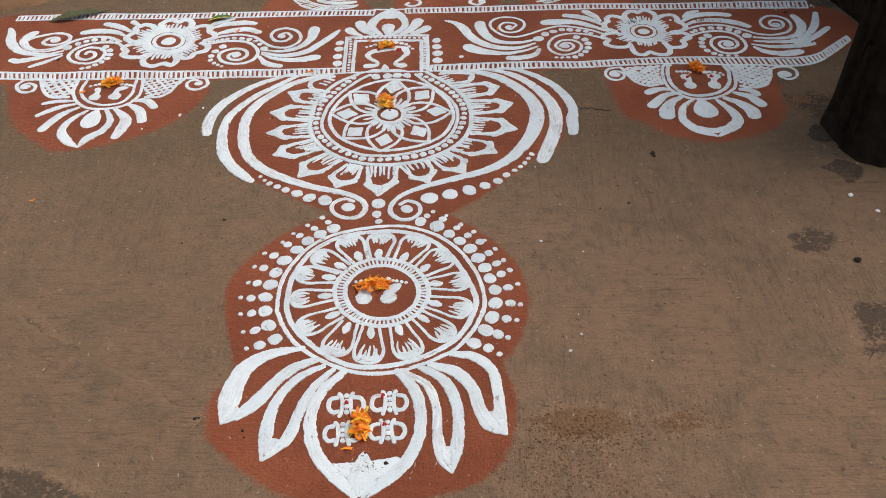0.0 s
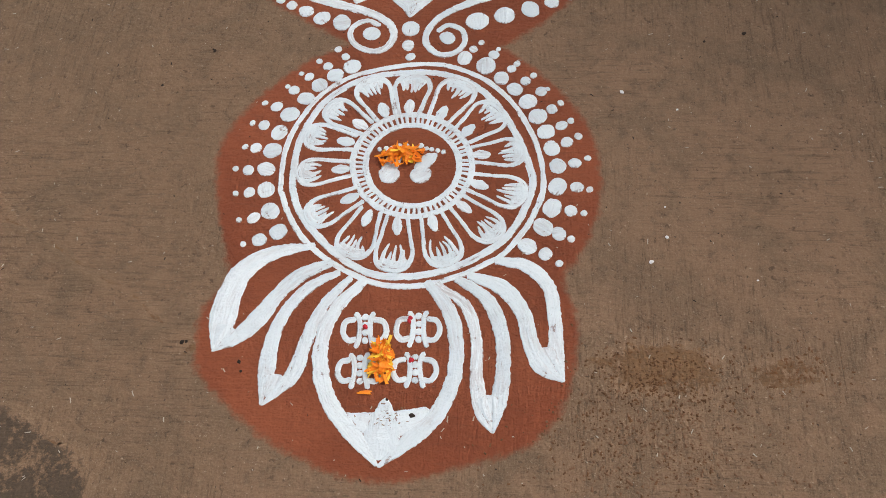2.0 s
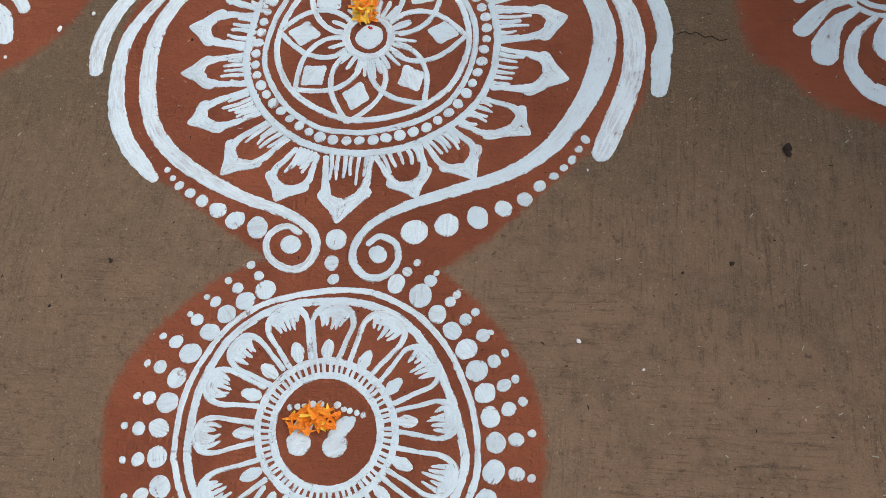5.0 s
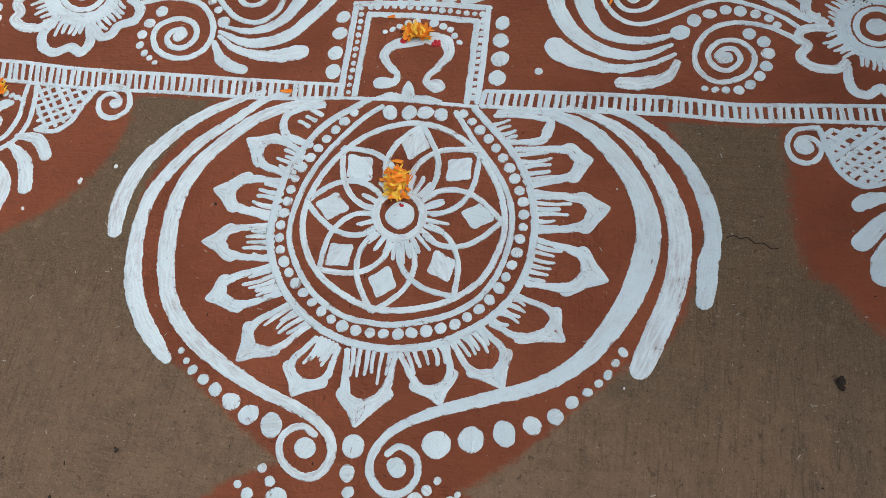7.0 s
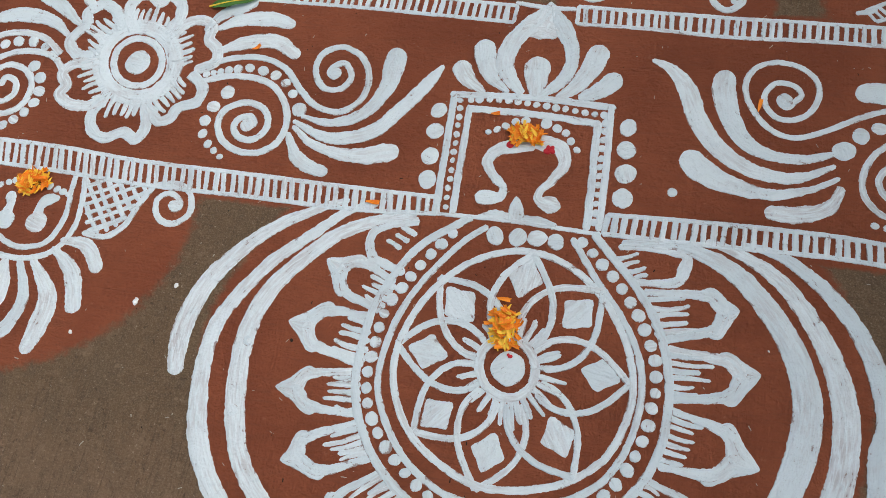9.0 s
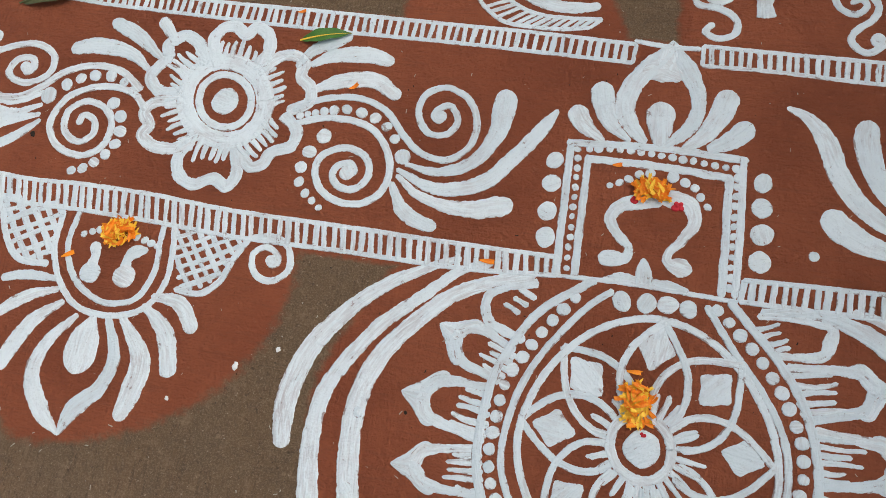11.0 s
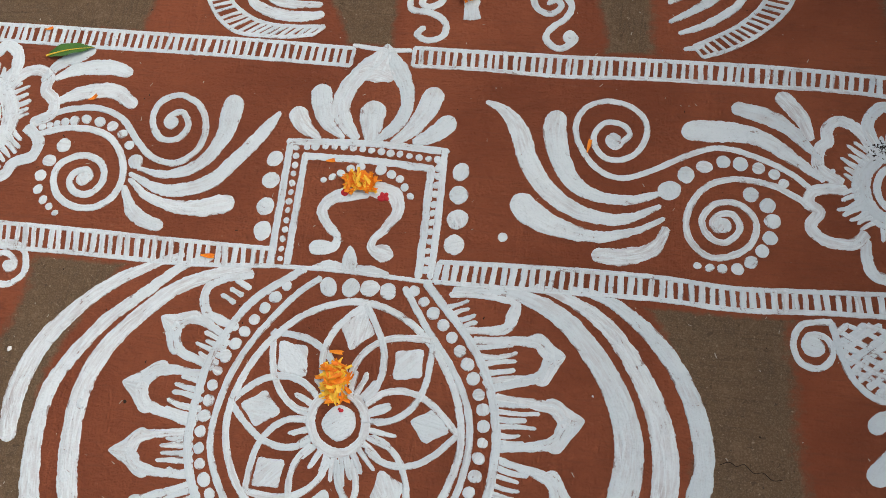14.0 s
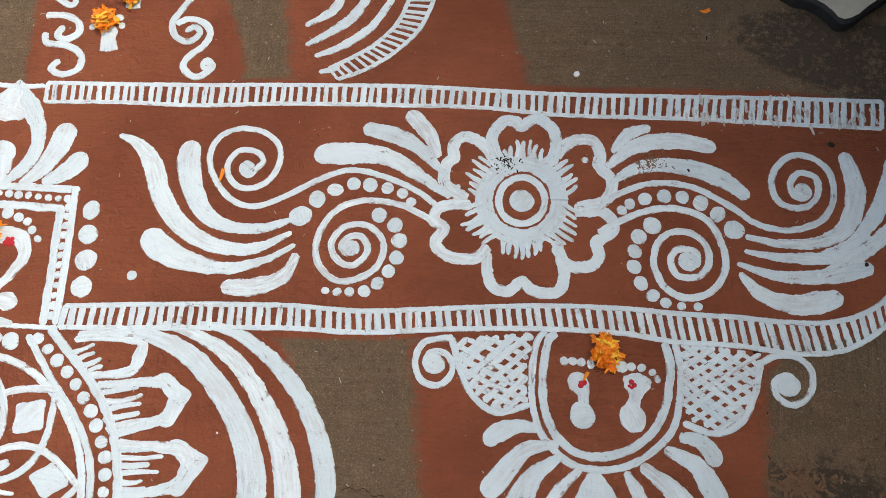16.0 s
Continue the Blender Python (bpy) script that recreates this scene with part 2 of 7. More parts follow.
def mesh_of(name, verts, faces, material, flow=None, edge=None):
    me = bpy.data.meshes.new(name)
    me.from_pydata(verts, [], faces)
    me.materials.append(material)
    if flow is not None:
        me.attributes.new("flow", "FLOAT_VECTOR", "POINT").data.foreach_set("vector", np.array(flow, "f").ravel())
    if edge is not None:
        me.attributes.new("edge", "FLOAT", "POINT").data.foreach_set("value", np.array(edge, "f"))
    me.shade_smooth()
    me.update()
    return me


def part(name, me, parent, label=""):
    ob = new(name, me)
    ob.parent = parent
    return tagged(ob, label=label)


def motif(name, x, y, label, group=""):
    ob = new(name)
    ob.location = (x, y, 0)
    ob.empty_display_size = 0.05
    return tagged(ob, label=label, category="floor painting", group=group)


def lift():
    """Each stroke lies a hair above the ones before it."""
    LAYER[0] += 1
    return 0.0011 + (LAYER[0] % 401) * 0.0000025


def curve(points, closed, step):
    """Smooth line through the control points, evenly stepped: rows of x, y, width."""
    p = np.array(points, float)
    n = len(p)
    if n == 2:
        p = np.array([p[0], p.mean(0), p[1]])
        n = 3
    ring = np.vstack([p[-1], p, p[0], p[1]]) if closed else np.vstack([2 * p[0] - p[1], p, 2 * p[-1] - p[-2]])
    rows = []
    for i in range(n if closed else n - 1):
        a, b, c, d = ring[i : i + 4]
        k = max(3, int(math.dist(b[:2], c[:2]) / step * 1.1))
        u = np.linspace(0, 1, k, endpoint=False)[:, None]
        q = 0.5 * (2 * b + (c - a) * u + (2 * a - 5 * b + 4 * c - d) * u**2 + (3 * b - a - 3 * c + d) * u**3)
        rows.append(q)
    if not closed:
        rows.append(p[-1:])
    return np.vstack(rows)


def brush(m, name, points, width=0.0, closed=False, material=None):
    """One finger-painted stroke through control points (x, y) or (x, y, width)."""
    pts = [(q[0], q[1], q[2] if len(q) > 2 else width) for q in points]
    if name == "comb_stroke":
        # quick dabs: no two alike
        (ax, ay, aw), (bx, by, bw) = pts
        k, side = random.uniform(0.72, 1.14), random.gauss(0, 0.05)
        dx, dy = (bx - ax) * k, (by - ay) * k
        pts = [(ax, ay, aw * random.uniform(0.9, 1.15)), (ax + dx * 0.55 - dy * side, ay + dy * 0.55 + dx * side, (aw + bw) * random.uniform(0.48, 0.66)), (ax + dx, ay + dy, bw * random.uniform(0.9, 1.5))]
    if not closed:
        # the finger's round end reaches half a width past the last point
        ends = []
        for (ax, ay, aw), (bx, by, _) in ((pts[0], pts[1]), (pts[-1], pts[-2])):
            k = 0.2 * aw / (math.hypot(ax - bx, ay - by) + 1e-6)
            ends.append((ax + (ax - bx) * k, ay + (ay - by) * k, aw))
        pts[0], pts[-1] = ends
    q = curve(pts, closed, 0.0028)
    n = len(q)
    xy, w = q[:, :2], np.maximum(q[:, 2], 0.0022 if material is not MUD else 0.0006) / 2
    t = (np.roll(xy, -1, 0) - np.roll(xy, 1, 0)) if closed else np.gradient(xy, axis=0)
    t /= np.linalg.norm(t, axis=1, keepdims=True) + 1e-9
    side = np.stack([-t[:, 1], t[:, 0]], 1)
    turn = np.arctan2(*(np.cross(np.roll(t, 1, 0), np.roll(t, -1, 0)), (np.roll(t, 1, 0) * np.roll(t, -1, 0)).sum(1)))
    gap = np.linalg.norm(np.roll(xy, -1, 0) - np.roll(xy, 1, 0), axis=1) + 1e-6
    bend = turn / gap
    if not closed:
        bend[[0, -1]] = 0
    along = np.r_[0, np.cumsum(np.linalg.norm(np.diff(xy, axis=0), axis=1))]
    if not closed:
        # rounded ends
        for i in range(n):
            far = min(along[i], along[-1] - along[i])
            end = w[0] if along[i] < along[-1] / 2 else w[-1]
            if far < end:
                w[i] *= math.sqrt(max(0.01, 1 - (1 - far / end) ** 2))
    seed = random.uniform(0, 99)
    top = lift()
    verts, flow, faces, edges = [], [], [], []
    for i in range(n):
        wl = wr = w[i]
        if bend[i] > 1e-3:
            wl = min(wl, 0.92 / bend[i])
        elif bend[i] < -1e-3:
            wr = min(wr, -0.92 / bend[i])
        rough = min(0.0019, 0.2 * w[i])
        wl += rough * noise.noise((along[i] * 55, seed, 0)) + rough * 0.8 * noise.noise((along[i] * 190, seed, 5))
        wr += rough * noise.noise((along[i] * 55, seed + 7, 3)) + rough * 0.8 * noise.noise((along[i] * 190, seed, 9))
        # the paste is pushed up into a lip on both sides of the finger
        heap = 1.0 + 0.35 * noise.noise((along[i] * 40, seed, 11))
        row = []
        for k, sign in ((wr, -1), (wl, 1)):
            lip = min(0.0016, 0.34 * k)
            row.append([(sign * k, 0.0, 1.0), (sign * (k - 0.3 * lip), 0.85 * heap, 0.9), (sign * (k - lip), 1.1 * heap, 0.75)])
        for off, z, e in (*row[0], ((wl - wr) * 0.1, 0.8, 0.0), *row[1][::-1]):
            x, y = xy[i] + side[i] * off
            verts.append((x, y, 0.0002 + (top - 0.0002) * z))
            flow.append((off, along[i], seed))
            edges.append(e)
    for i in range(n if closed else n - 1):
        j = (i + 1) % n
        for k in range(6):
            faces.append((7 * i + k + 1, 7 * i + k, 7 * j + k, 7 * j + k + 1))
    return part(name, mesh_of(name, verts, faces, material or PASTE, flow, edges), m)


def dot(m, x, y, r, name="dot", material=None, tall=1.0):
    n = 22 if r > 0.008 else 14
    seed = random.uniform(0, 99)
    top = lift() * tall
    sq, turn = random.uniform(0.9, 1.08), random.uniform(0, 3.1)
    verts, flow, edges = [(x, y, 0.0002 + (top - 0.0002) * 0.8)], [(0, 0, seed)], [0.0]
    lip = min(0.34, 0.0016 / r)
    for k, z, e in ((1 - lip, 1.08, 0.75), (1 - 0.3 * lip, 0.85, 0.9), (1.0, 0.0, 1.0)):
        for i in range(n):
            a = math.tau * i / n
            rr = r * k * (1 + 0.1 * noise.noise((math.cos(a) * 1.3, math.sin(a) * 1.3, seed)) + 0.05 * noise.noise((math.cos(a) * 4, math.sin(a) * 4, seed)))
            u, v = rr * sq * math.cos(a), rr / sq * math.sin(a)
            verts.append((x + u * math.cos(turn) - v * math.sin(turn), y + u * math.sin(turn) + v * math.cos(turn), 0.0002 + (top - 0.0002) * z))
            flow.append((u, v, seed))
            edges.append(e)
    faces = [(0, 1 + i, 1 + (i + 1) % n) for i in range(n)]
    for k in (0, 1):
        a, b = 1 + k * n, 1 + (k + 1) * n
        faces += [(a + i, b + i, b + (i + 1) % n, a + (i + 1) % n) for i in range(n)]
    return part(name, mesh_of(name, verts, faces, material or PASTE, flow, edges), m)


def dots(m, rows):
    for x, y, r in rows:
        dot(m, x, y, r)


def dots_along(m, points, count, r):
    q = curve([(*p, r) for p in points], False, 0.004)[:, :2]
    s = np.r_[0, np.cumsum(np.linalg.norm(np.diff(q, axis=0), axis=1))]
    for k in np.linspace(0, s[-1], count):
        x, y = (np.interp(k, s, q[:, i]) for i in (0, 1))
        dot(m, x + random.gauss(0, 0.0006), y + random.gauss(0, 0.0006), r * random.uniform(0.85, 1.15))


def ladder(m, low, high, width, rung, pitch, closed=False):
    """A border of two lines joined by short rungs."""
    brush(m, "border_line", low, width, closed)
    brush(m, "border_line", high, width, closed)
    a, b = (curve([(*p, 0) for p in line], closed, 0.004)[:, :2] for line in (low, high))
    if closed:
        a, b = np.vstack([a, a[:1]]), np.vstack([b, b[:1]])
    sa, sb = (np.r_[0, np.cumsum(np.linalg.norm(np.diff(q, axis=0), axis=1))] for q in (a, b))
    count = max(2, int(sa[-1] / pitch))
    for i in range(count + (0 if closed else 1)):
        k = (i + random.uniform(-0.1, 0.1)) / count
        p = [np.interp(k * sa[-1], sa, a[:, j]) for j in (0, 1)]
        k += random.uniform(-0.12, 0.12) / count
        q = [np.interp(k * sb[-1], sb, b[:, j]) for j in (0, 1)]
        brush(m, "rung", [p, q], rung * random.uniform(0.85, 1.2))


def lattice(m, corners, across, pitch, width):
    """Two sets of crossing lines inside a four-sided field with a rounded outline."""
    poly = np.array(corners)

    def inside(p):
        hit = False
        for (x1, y1), (x2, y2) in zip(poly, np.roll(poly, -1, 0)):
            if (y1 > p[1]) != (y2 > p[1]) and p[0] < (x2 - x1) * (p[1] - y1) / (y2 - y1) + x1:
                hit = not hit
        return hit

    mid, reach = poly.mean(0), np.ptp(poly, axis=0).max()
    for angle in across:
        d = np.array([math.cos(radians(angle)), math.sin(radians(angle))])
        nrm = np.array([-d[1], d[0]])
        for k in np.arange(-reach, reach, pitch):
            run = [mid + nrm * k + d * s for s in np.arange(-reach, reach, 0.003)]
            run = [p for p in run if inside(p)]
            if len(run) > 4:
                a, b = run[0], run[-1]
                brush(m, "lattice_line", [a, (a + b) / 2 + nrm * random.gauss(0, 0.0018), b], width * random.uniform(1.0, 1.5))


def combed_petal(m, tip, base, half, width=0.009):
    """A rounded petal with a filled tip that is combed towards its seed."""
    t, b = np.array(tip), np.array(base)
    ax = t - b
    size = np.linalg.norm(ax)
    ax /= size
    nr = np.array([-ax[1], ax[0]])
    at = lambda u, v: tuple(b + ax * size * u + nr * half * v)  # noqa: E731
    lean = random.uniform(-0.08, 0.08)
    outline = [(0.0, 0.5, 0.95), (0.35, 0.7, 0.8), (0.68, 0.9, 0.9), (0.9, 0.66, 1.2), (0.97, lean, 1.35), (0.9, -0.66, 1.2), (0.68, -0.9, 0.9), (0.35, -0.7, 0.8), (0.0, -0.5, 0.95)]
    brush(m, "petal_outline", [(*at(u, v), width * k) for u, v, k in outline])
    brush(m, "petal_tip", [(*at(0.8, -0.62), width * 0.9), (*at(0.885, lean), width * 2.0), (*at(0.8, 0.62), width * 0.9)])
    for k in range(5):
        v = -0.6 + 1.2 * k / 4
        reach = 0.52 + 0.1 * abs(v) + random.uniform(-0.07, 0.1)
        brush(m, "comb_stroke", [(*at(0.86, v), width * 0.95), (*at(reach, v * 0.62 + lean), width * 0.3)])
    brush(m, "seed", [(*at(0.02, 0), width * 0.9), (*at(0.19, lean * 0.5), width * 2.1), (*at(0.35, lean), width * 0.9)])


def lotus_petal(m, a, sa, tip, sb, b, thick=0.018, thin=0.009, comb=5):
    """An ogee petal: two sides, a round arch between them, a cusp drawn out to the tip, combed at its foot."""
    a, sa, tip, sb, b = (np.array(p) for p in (a, sa, tip, sb, b))
    mid = (sa + sb) / 2
    foot = (a + b) / 2
    crest = mid + (tip - mid) * 0.34
    centre = foot + (mid - foot) * 0.74
    axis = crest - centre
    for base, sh in ((a, sa), (b, sb)):
        wide = (sh - mid) * 0.72
        waist = (sh + tip) / 2 + (crest - (sh + tip) / 2) * 0.34
        brush(m, "petal_side", [(*base, thin * 1.3), (*((base + centre + wide) / 2), thin * 1.3), (*(centre + wide), thick * 0.9), (*(centre + wide * 0.72 + axis * 0.68), thick * 1.15), (*crest, thick * 1.25)])
        brush(m, "petal_cusp", [(*(centre + wide * 1.05 + axis * 0.3), thick * 0.7), (*(sh + (mid - sh) * 0.16), thick * 0.6), (*waist, thick * 0.8), (*(tip + (waist - tip) * 0.35), thick * 0.5), (*tip, 0.003)])
    brush(m, "petal_tip", [(*(mid + (tip - mid) * 0.3), thick * 0.9), (*(mid + (tip - mid) * 0.6), thick * 0.85), (*(mid + (tip - mid) * 0.92), 0.004)])
    reach = (mid - foot) * 0.66
    for k in range(comb):
        u = (k + 0.8) / (comb + 0.6)
        p = a + (b - a) * u
        brush(m, "comb_stroke", [(*(p - reach * 0.1), thin * 1.0), (*(p + (foot - p) * 0.05 + reach * random.uniform(0.75, 1.1)), thin * 0.55)])


def ochre(name, points, label, step=0.012, feather=0.035, z=0.0003, material=None, category="ground wash"):
    """A flat stain on the ground with a rim that fades out."""
    q = curve([(*p, 0) for p in points], True, step)[:, :2]
    feather = min(feather, 0.3 * float(np.ptp(q, axis=0).min()))
    area = np.sum(q[:, 0] * np.roll(q[:, 1], -1) - np.roll(q[:, 0], -1) * q[:, 1])
    if area < 0:
        q = q[::-1]
    t = np.roll(q, -1, 0) - np.roll(q, 1, 0)
    t /= np.linalg.norm(t, axis=1, keepdims=True)
    out = np.stack([t[:, 1], -t[:, 0]], 1)
    n = len(q)
    verts = [(*p, -0.0005 + z * 0.1) for p in q + out * feather / 2] + [(*p, z) for p in q - out * feather / 2]
    faces = [(i, (i + 1) % n, n + (i + 1) % n, n + i) for i in range(n)]
    faces += [tuple(n + i for i in f)[:: 1 if area > 0 else 1] for f in tessellate_polygon([[Vector(v) for v in verts[n:]]])]
    me = mesh_of(name, verts, faces, material or OCHRE)
    me.attributes.new("rim", "FLOAT", "POINT").data.foreach_set("value", [0.0] * n + [1.0] * n)
    return tagged(new(name, me), label=label, category=category, kind="structure")


# ---------------------------------------------------------------- ground
def make_ground():
    """One sheet of earth to the horizon, finely undulating near the painting."""
    xs = [-400, -60, -14, -6] + list(np.arange(-3.6, 3.61, 0.06)) + [6, 14, 60, 400]
    ys = [-400, -60, -14, -6] + list(np.arange(-3.0, 5.01, 0.06)) + [8, 16, 60, 400]
    verts = []
    for y in ys:
        for x in xs:
            near = max(0.0, min(1.0, (math.hypot(x - 0.1, (y - 1.1) * 1.1) - 1.9) / 0.8))
            verts.append((x, y, -0.0006 + near * 0.012 * noise.noise((x * 1.6, y * 1.6, 4.0))))
    nx = len(xs)
    faces = [(j * nx + i, j * nx + i + 1, (j + 1) * nx + i + 1, (j + 1) * nx + i) for j in range(len(ys) - 1) for i in range(nx - 1)]
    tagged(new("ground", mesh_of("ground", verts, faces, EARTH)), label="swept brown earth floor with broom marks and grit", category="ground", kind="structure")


make_ground()
# ---------------------------------------------------------------- ochre washes and painted figures
ochre("ochre_wash", [(-.3298, .4925), (-.3404, .6117), (-.2866, .7159), (-.2032, .8028), (-.123, .8498), (-.0208, .8997), (.0868, .8875), (.1934, .8442), (.2821, .7645), (.352, .6714), (.3809, .5671), (.375, .4579), (.3377, .3669), (.312, .3337), (.3348, .2423), (.3223, .13), (.2704, .0442), (.1583, -.0012), (.0063, -.0321), (-.1428, .0164), (-.2452, .0875), (-.3018, .1427), (-.3168, .2083), (-.3111, .2598), (-.2804, .3257)], "red ochre wash under the ring and lotus", z=0.0001)
ochre("ochre_wash", [(-.3542, 1.5949), (-.4448, 1.4749), (-.4913, 1.3497), (-.4827, 1.2406), (-.4581, 1.1498), (-.3993, 1.056), (-.3154, .996), (-.2137, .9264), (-.1304, .8733), (-.0555, .8219), (.0397, .7977), (.164, .8354), (.2654, .9061), (.349, .9897), (.4304, 1.0751), (.5057, 1.1371), (.5441, 1.2428), (.5555, 1.3513), (.5382, 1.4519), (.468, 1.5733), (.3816, 1.6185), (.1636, 1.6251), (-.1096, 1.6227)], "red ochre wash under the big mandala", z=0.0002)
ochre("ochre_wash", [(-1.4072, 1.5985), (-1.4919, 1.9071), (-1.4171, 2.0382), (-1.0793, 2.0367), (-.8633, 2.0222), (-.4053, 2.0153), (-.0119, 2.0119), (.4264, 2.0195), (.9671, 2.0076), (1.4197, 1.986), (1.5849, 1.8617), (1.561, 1.7059), (1.3722, 1.5766), (1.0914, 1.564), (.9002, 1.5688), (.5703, 1.5638), (.2551, 1.563), (-.1161, 1.5679), (-.2996, 1.5575), (-.5945, 1.5585), (-.8489, 1.5655), (-1.0702, 1.5614)], "red ochre wash along the broad border", z=0.00045, feather=0.02)
ochre("ochre_wash", [(-1.0157, 1.6014), (-.6218, 1.586), (-.5823, 1.5294), (-.5875, 1.4485), (-.6175, 1.3712), (-.6767, 1.2956), (-.769, 1.2342), (-.8784, 1.1932), (-.9787, 1.1816), (-1.0194, 1.2144), (-1.1304, 1.3078), (-1.199, 1.4364), (-1.2331, 1.5902)], "red ochre half disc under a medallion", z=0.0003, feather=0.05)
ochre("ochre_wash", [(.7244, 1.5731), (.714, 1.4844), (.7167, 1.3995), (.7407, 1.286), (.7906, 1.2567), (.853, 1.1871), (.9768, 1.1537), (1.1074, 1.188), (1.1955, 1.2691), (1.2272, 1.4514), (1.2278, 1.5024), (1.2345, 1.5726), (.9888, 1.6047)], "red ochre half disc under a medallion", z=0.0003, feather=0.06)
ochre("ochre_wash", [(.019, 2.0026), (.0015, 2.1115), (.0094, 2.2318), (.1214, 2.2569), (.2715, 2.2325), (.3468, 2.1603), (.3706, 1.9997), (.1597, 2.0003)], "red ochre patch behind the upper footprint", z=0.00035)
ochre("ochre_wash", [(.4963, 2.0062), (.468, 2.1139), (.4688, 2.233), (.6414, 2.2951), (.7972, 2.2583), (.8483, 2.1274), (.8597, 1.9902), (.6733, 1.9965)], "red ochre patch under a fan of strokes", z=0.00035, feather=0.05)
ochre("ochre_wash", [(-.4659, 1.992), (-.4665, 2.1018), (-.3695, 2.1716), (-.216, 2.1579), (-.1281, 2.0924), (-.0987, 1.9903), (-.2938, 1.9897)], "red ochre patch under a fan of strokes", z=0.00035)

ring = motif("painted_ring_mandala", .0376, .5464, "white ring mandala of combed petals and dots on red ochre")
brush(ring, "ring_line", [(-.2519, -.029), (-.2525, .0573), (-.2317, .125), (-.198, .1831), (-.1502, .2226), (-.0997, .2421), (-.0482, .2533), (-.0016, .2585), (.0506, .2543), (.0981, .236), (.1402, .2088), (.1823, .1642), (.2087, .1173), (.2276, .0748), (.2384, .0362), (.2446, -.0129), (.2419, -.0481), (.2259, -.0929), (.2046, -.1323), (.1746, -.1714), (.144, -.1915), (.1002, -.2149), (.0469, -.2332), (.0016, -.2391), (-.0451, -.235), (-.0842, -.2211), (-.1249, -.1994), (-.1675, -.1696), (-.202, -.1347), (-.2288, -.0904), (-.2446, -.0549)], .0111, closed=True)
brush(ring, "ring_line", [(-.2286, -.0282), (-.2312, .0143), (-.2283, .069), (-.2107, .1254), (-.1855, .1694), (-.138, .2097), (-.0877, .2292), (-.0257, .237), (.0158, .2374), (.0577, .2285), (.0997, .2105), (.1422, .1714), (.1689, .1329), (.1957, .0793), (.2117, .0375), (.2238, -.0084), (.2238, -.0337), (.214, -.0689), (.1947, -.1135), (.1689, -.1481), (.1251, -.1802), (.0809, -.2019), (.0362, -.2152), (-.0095, -.2203), (-.0566, -.216), (-.0965, -.1981), (-.139, -.1664), (-.1728, -.1335), (-.2033, -.0945), (-.2207, -.0593)], .0142, closed=True)
ladder(ring, [(.0862, .0172), (.0804, -.022), (.0586, -.0535), (.0252, -.0717), (-.0134, -.0731), (-.0505, -.0574), (-.0787, -.0272), (-.0923, .012), (-.088, .0525), (-.0663, .0861), (-.0314, .1054), (.0092, .1062), (.0471, .0887), (.0746, .0567)], [(.1103, .0179), (.1026, -.031), (.0748, -.0702), (.0325, -.0928), (-.0166, -.0947), (-.0636, -.0753), (-.0997, -.0378), (-.1172, .0112), (-.112, .0623), (-.0842, .1047), (-.0395, .1291), (.0127, .1301), (.0611, .1078), (.0958, .0675)], .0121, .006, .009, True)
combed_petal(ring, (-.0146, .23), (-.0179, .1348), .0398, .0111)
combed_petal(ring, (.0872, .2161), (.0381, .117), .0412, .0108)
combed_petal(ring, (.1612, .1493), (.0865, .082), .0419, .0105)
combed_petal(ring, (.2085, .0479), (.1089, .0399), .033, .01)
combed_petal(ring, (.2133, -.0521), (.1051, -.0194), .0355, .0096)
combed_petal(ring, (.1666, -.1387), (.0823, -.0607), .0336, .0093)
combed_petal(ring, (.0778, -.1965), (.0379, -.0874), .037, .0092)
combed_petal(ring, (-.0226, -.2106), (-.0226, -.0947), .0373, .0093)
combed_petal(ring, (-.1062, -.1823), (-.0722, -.0825), .0382, .0096)
combed_petal(ring, (-.1919, -.1042), (-.0977, -.0498), .034, .01)
combed_petal(ring, (-.2221, -.0047), (-.1207, .0069), .0323, .0104)
combed_petal(ring, (-.2174, .0859), (-.118, .0662), .0324, .0108)
combed_petal(ring, (-.1815, .1556), (-.0966, .0997), .033, .011)
combed_petal(ring, (-.1076, .2195), (-.0618, .1261), .0379, .0112)
dots(ring, [(-.1435, .2536, .0182), (-.1759, .2318, .017), (-.2055, .2065, .0169), (-.2294, .1733, .0167), (-.2562, .1336, .0188), (-.2714, .0902, .0174), (-.279, .0478, .0182), (-.2853, .0052, .0169), (-.2783, -.0414, .0176), (-.2632, -.0886, .0183), (-.2419, -.1323, .0169), (-.1596, .2789, .0092), (-.194, .2544, .0103), (-.2289, .2276, .0102), (-.2561, .194, .0113), (-.2859, .1526, .0123)])
dots(ring, [(-.3049, .1076, .0121), (-.3124, .0536, .0119), (-.3199, .002, .0117), (-.3099, -.0477, .0114), (-.2929, -.103, .0122), (-.2747, -.1496, .0139), (-.1772, .2984, .0081), (-.2131, .2675, .0069), (-.2463, .2358, .0057), (-.2704, .2033, .0057), (-.3109, .1615, .0067), (-.3292, .1127, .0066), (-.335, .0563, .0065), (-.3456, .0056, .0064), (-.3361, -.0507, .0063), (-.3202, -.1082, .0061)])
dots(ring, [(-.3038, -.1588, .006)])
dots(ring, [(.0853, .2735, .0166), (.1286, .2527, .0208), (.1606, .2217, .0161), (.1879, .1946, .0159), (.2138, .1636, .0178), (.2335, .1287, .0185), (.2491, .0924, .0172), (.2596, .0545, .0169), (.2709, .0145, .0166), (.2701, -.0301, .0183), (.2602, -.076, .0189), (.2441, -.1163, .0186), (.2165, -.1554, .0166), (.1024, .2963, .0089), (.1444, .2811, .011), (.1807, .245, .0097)])
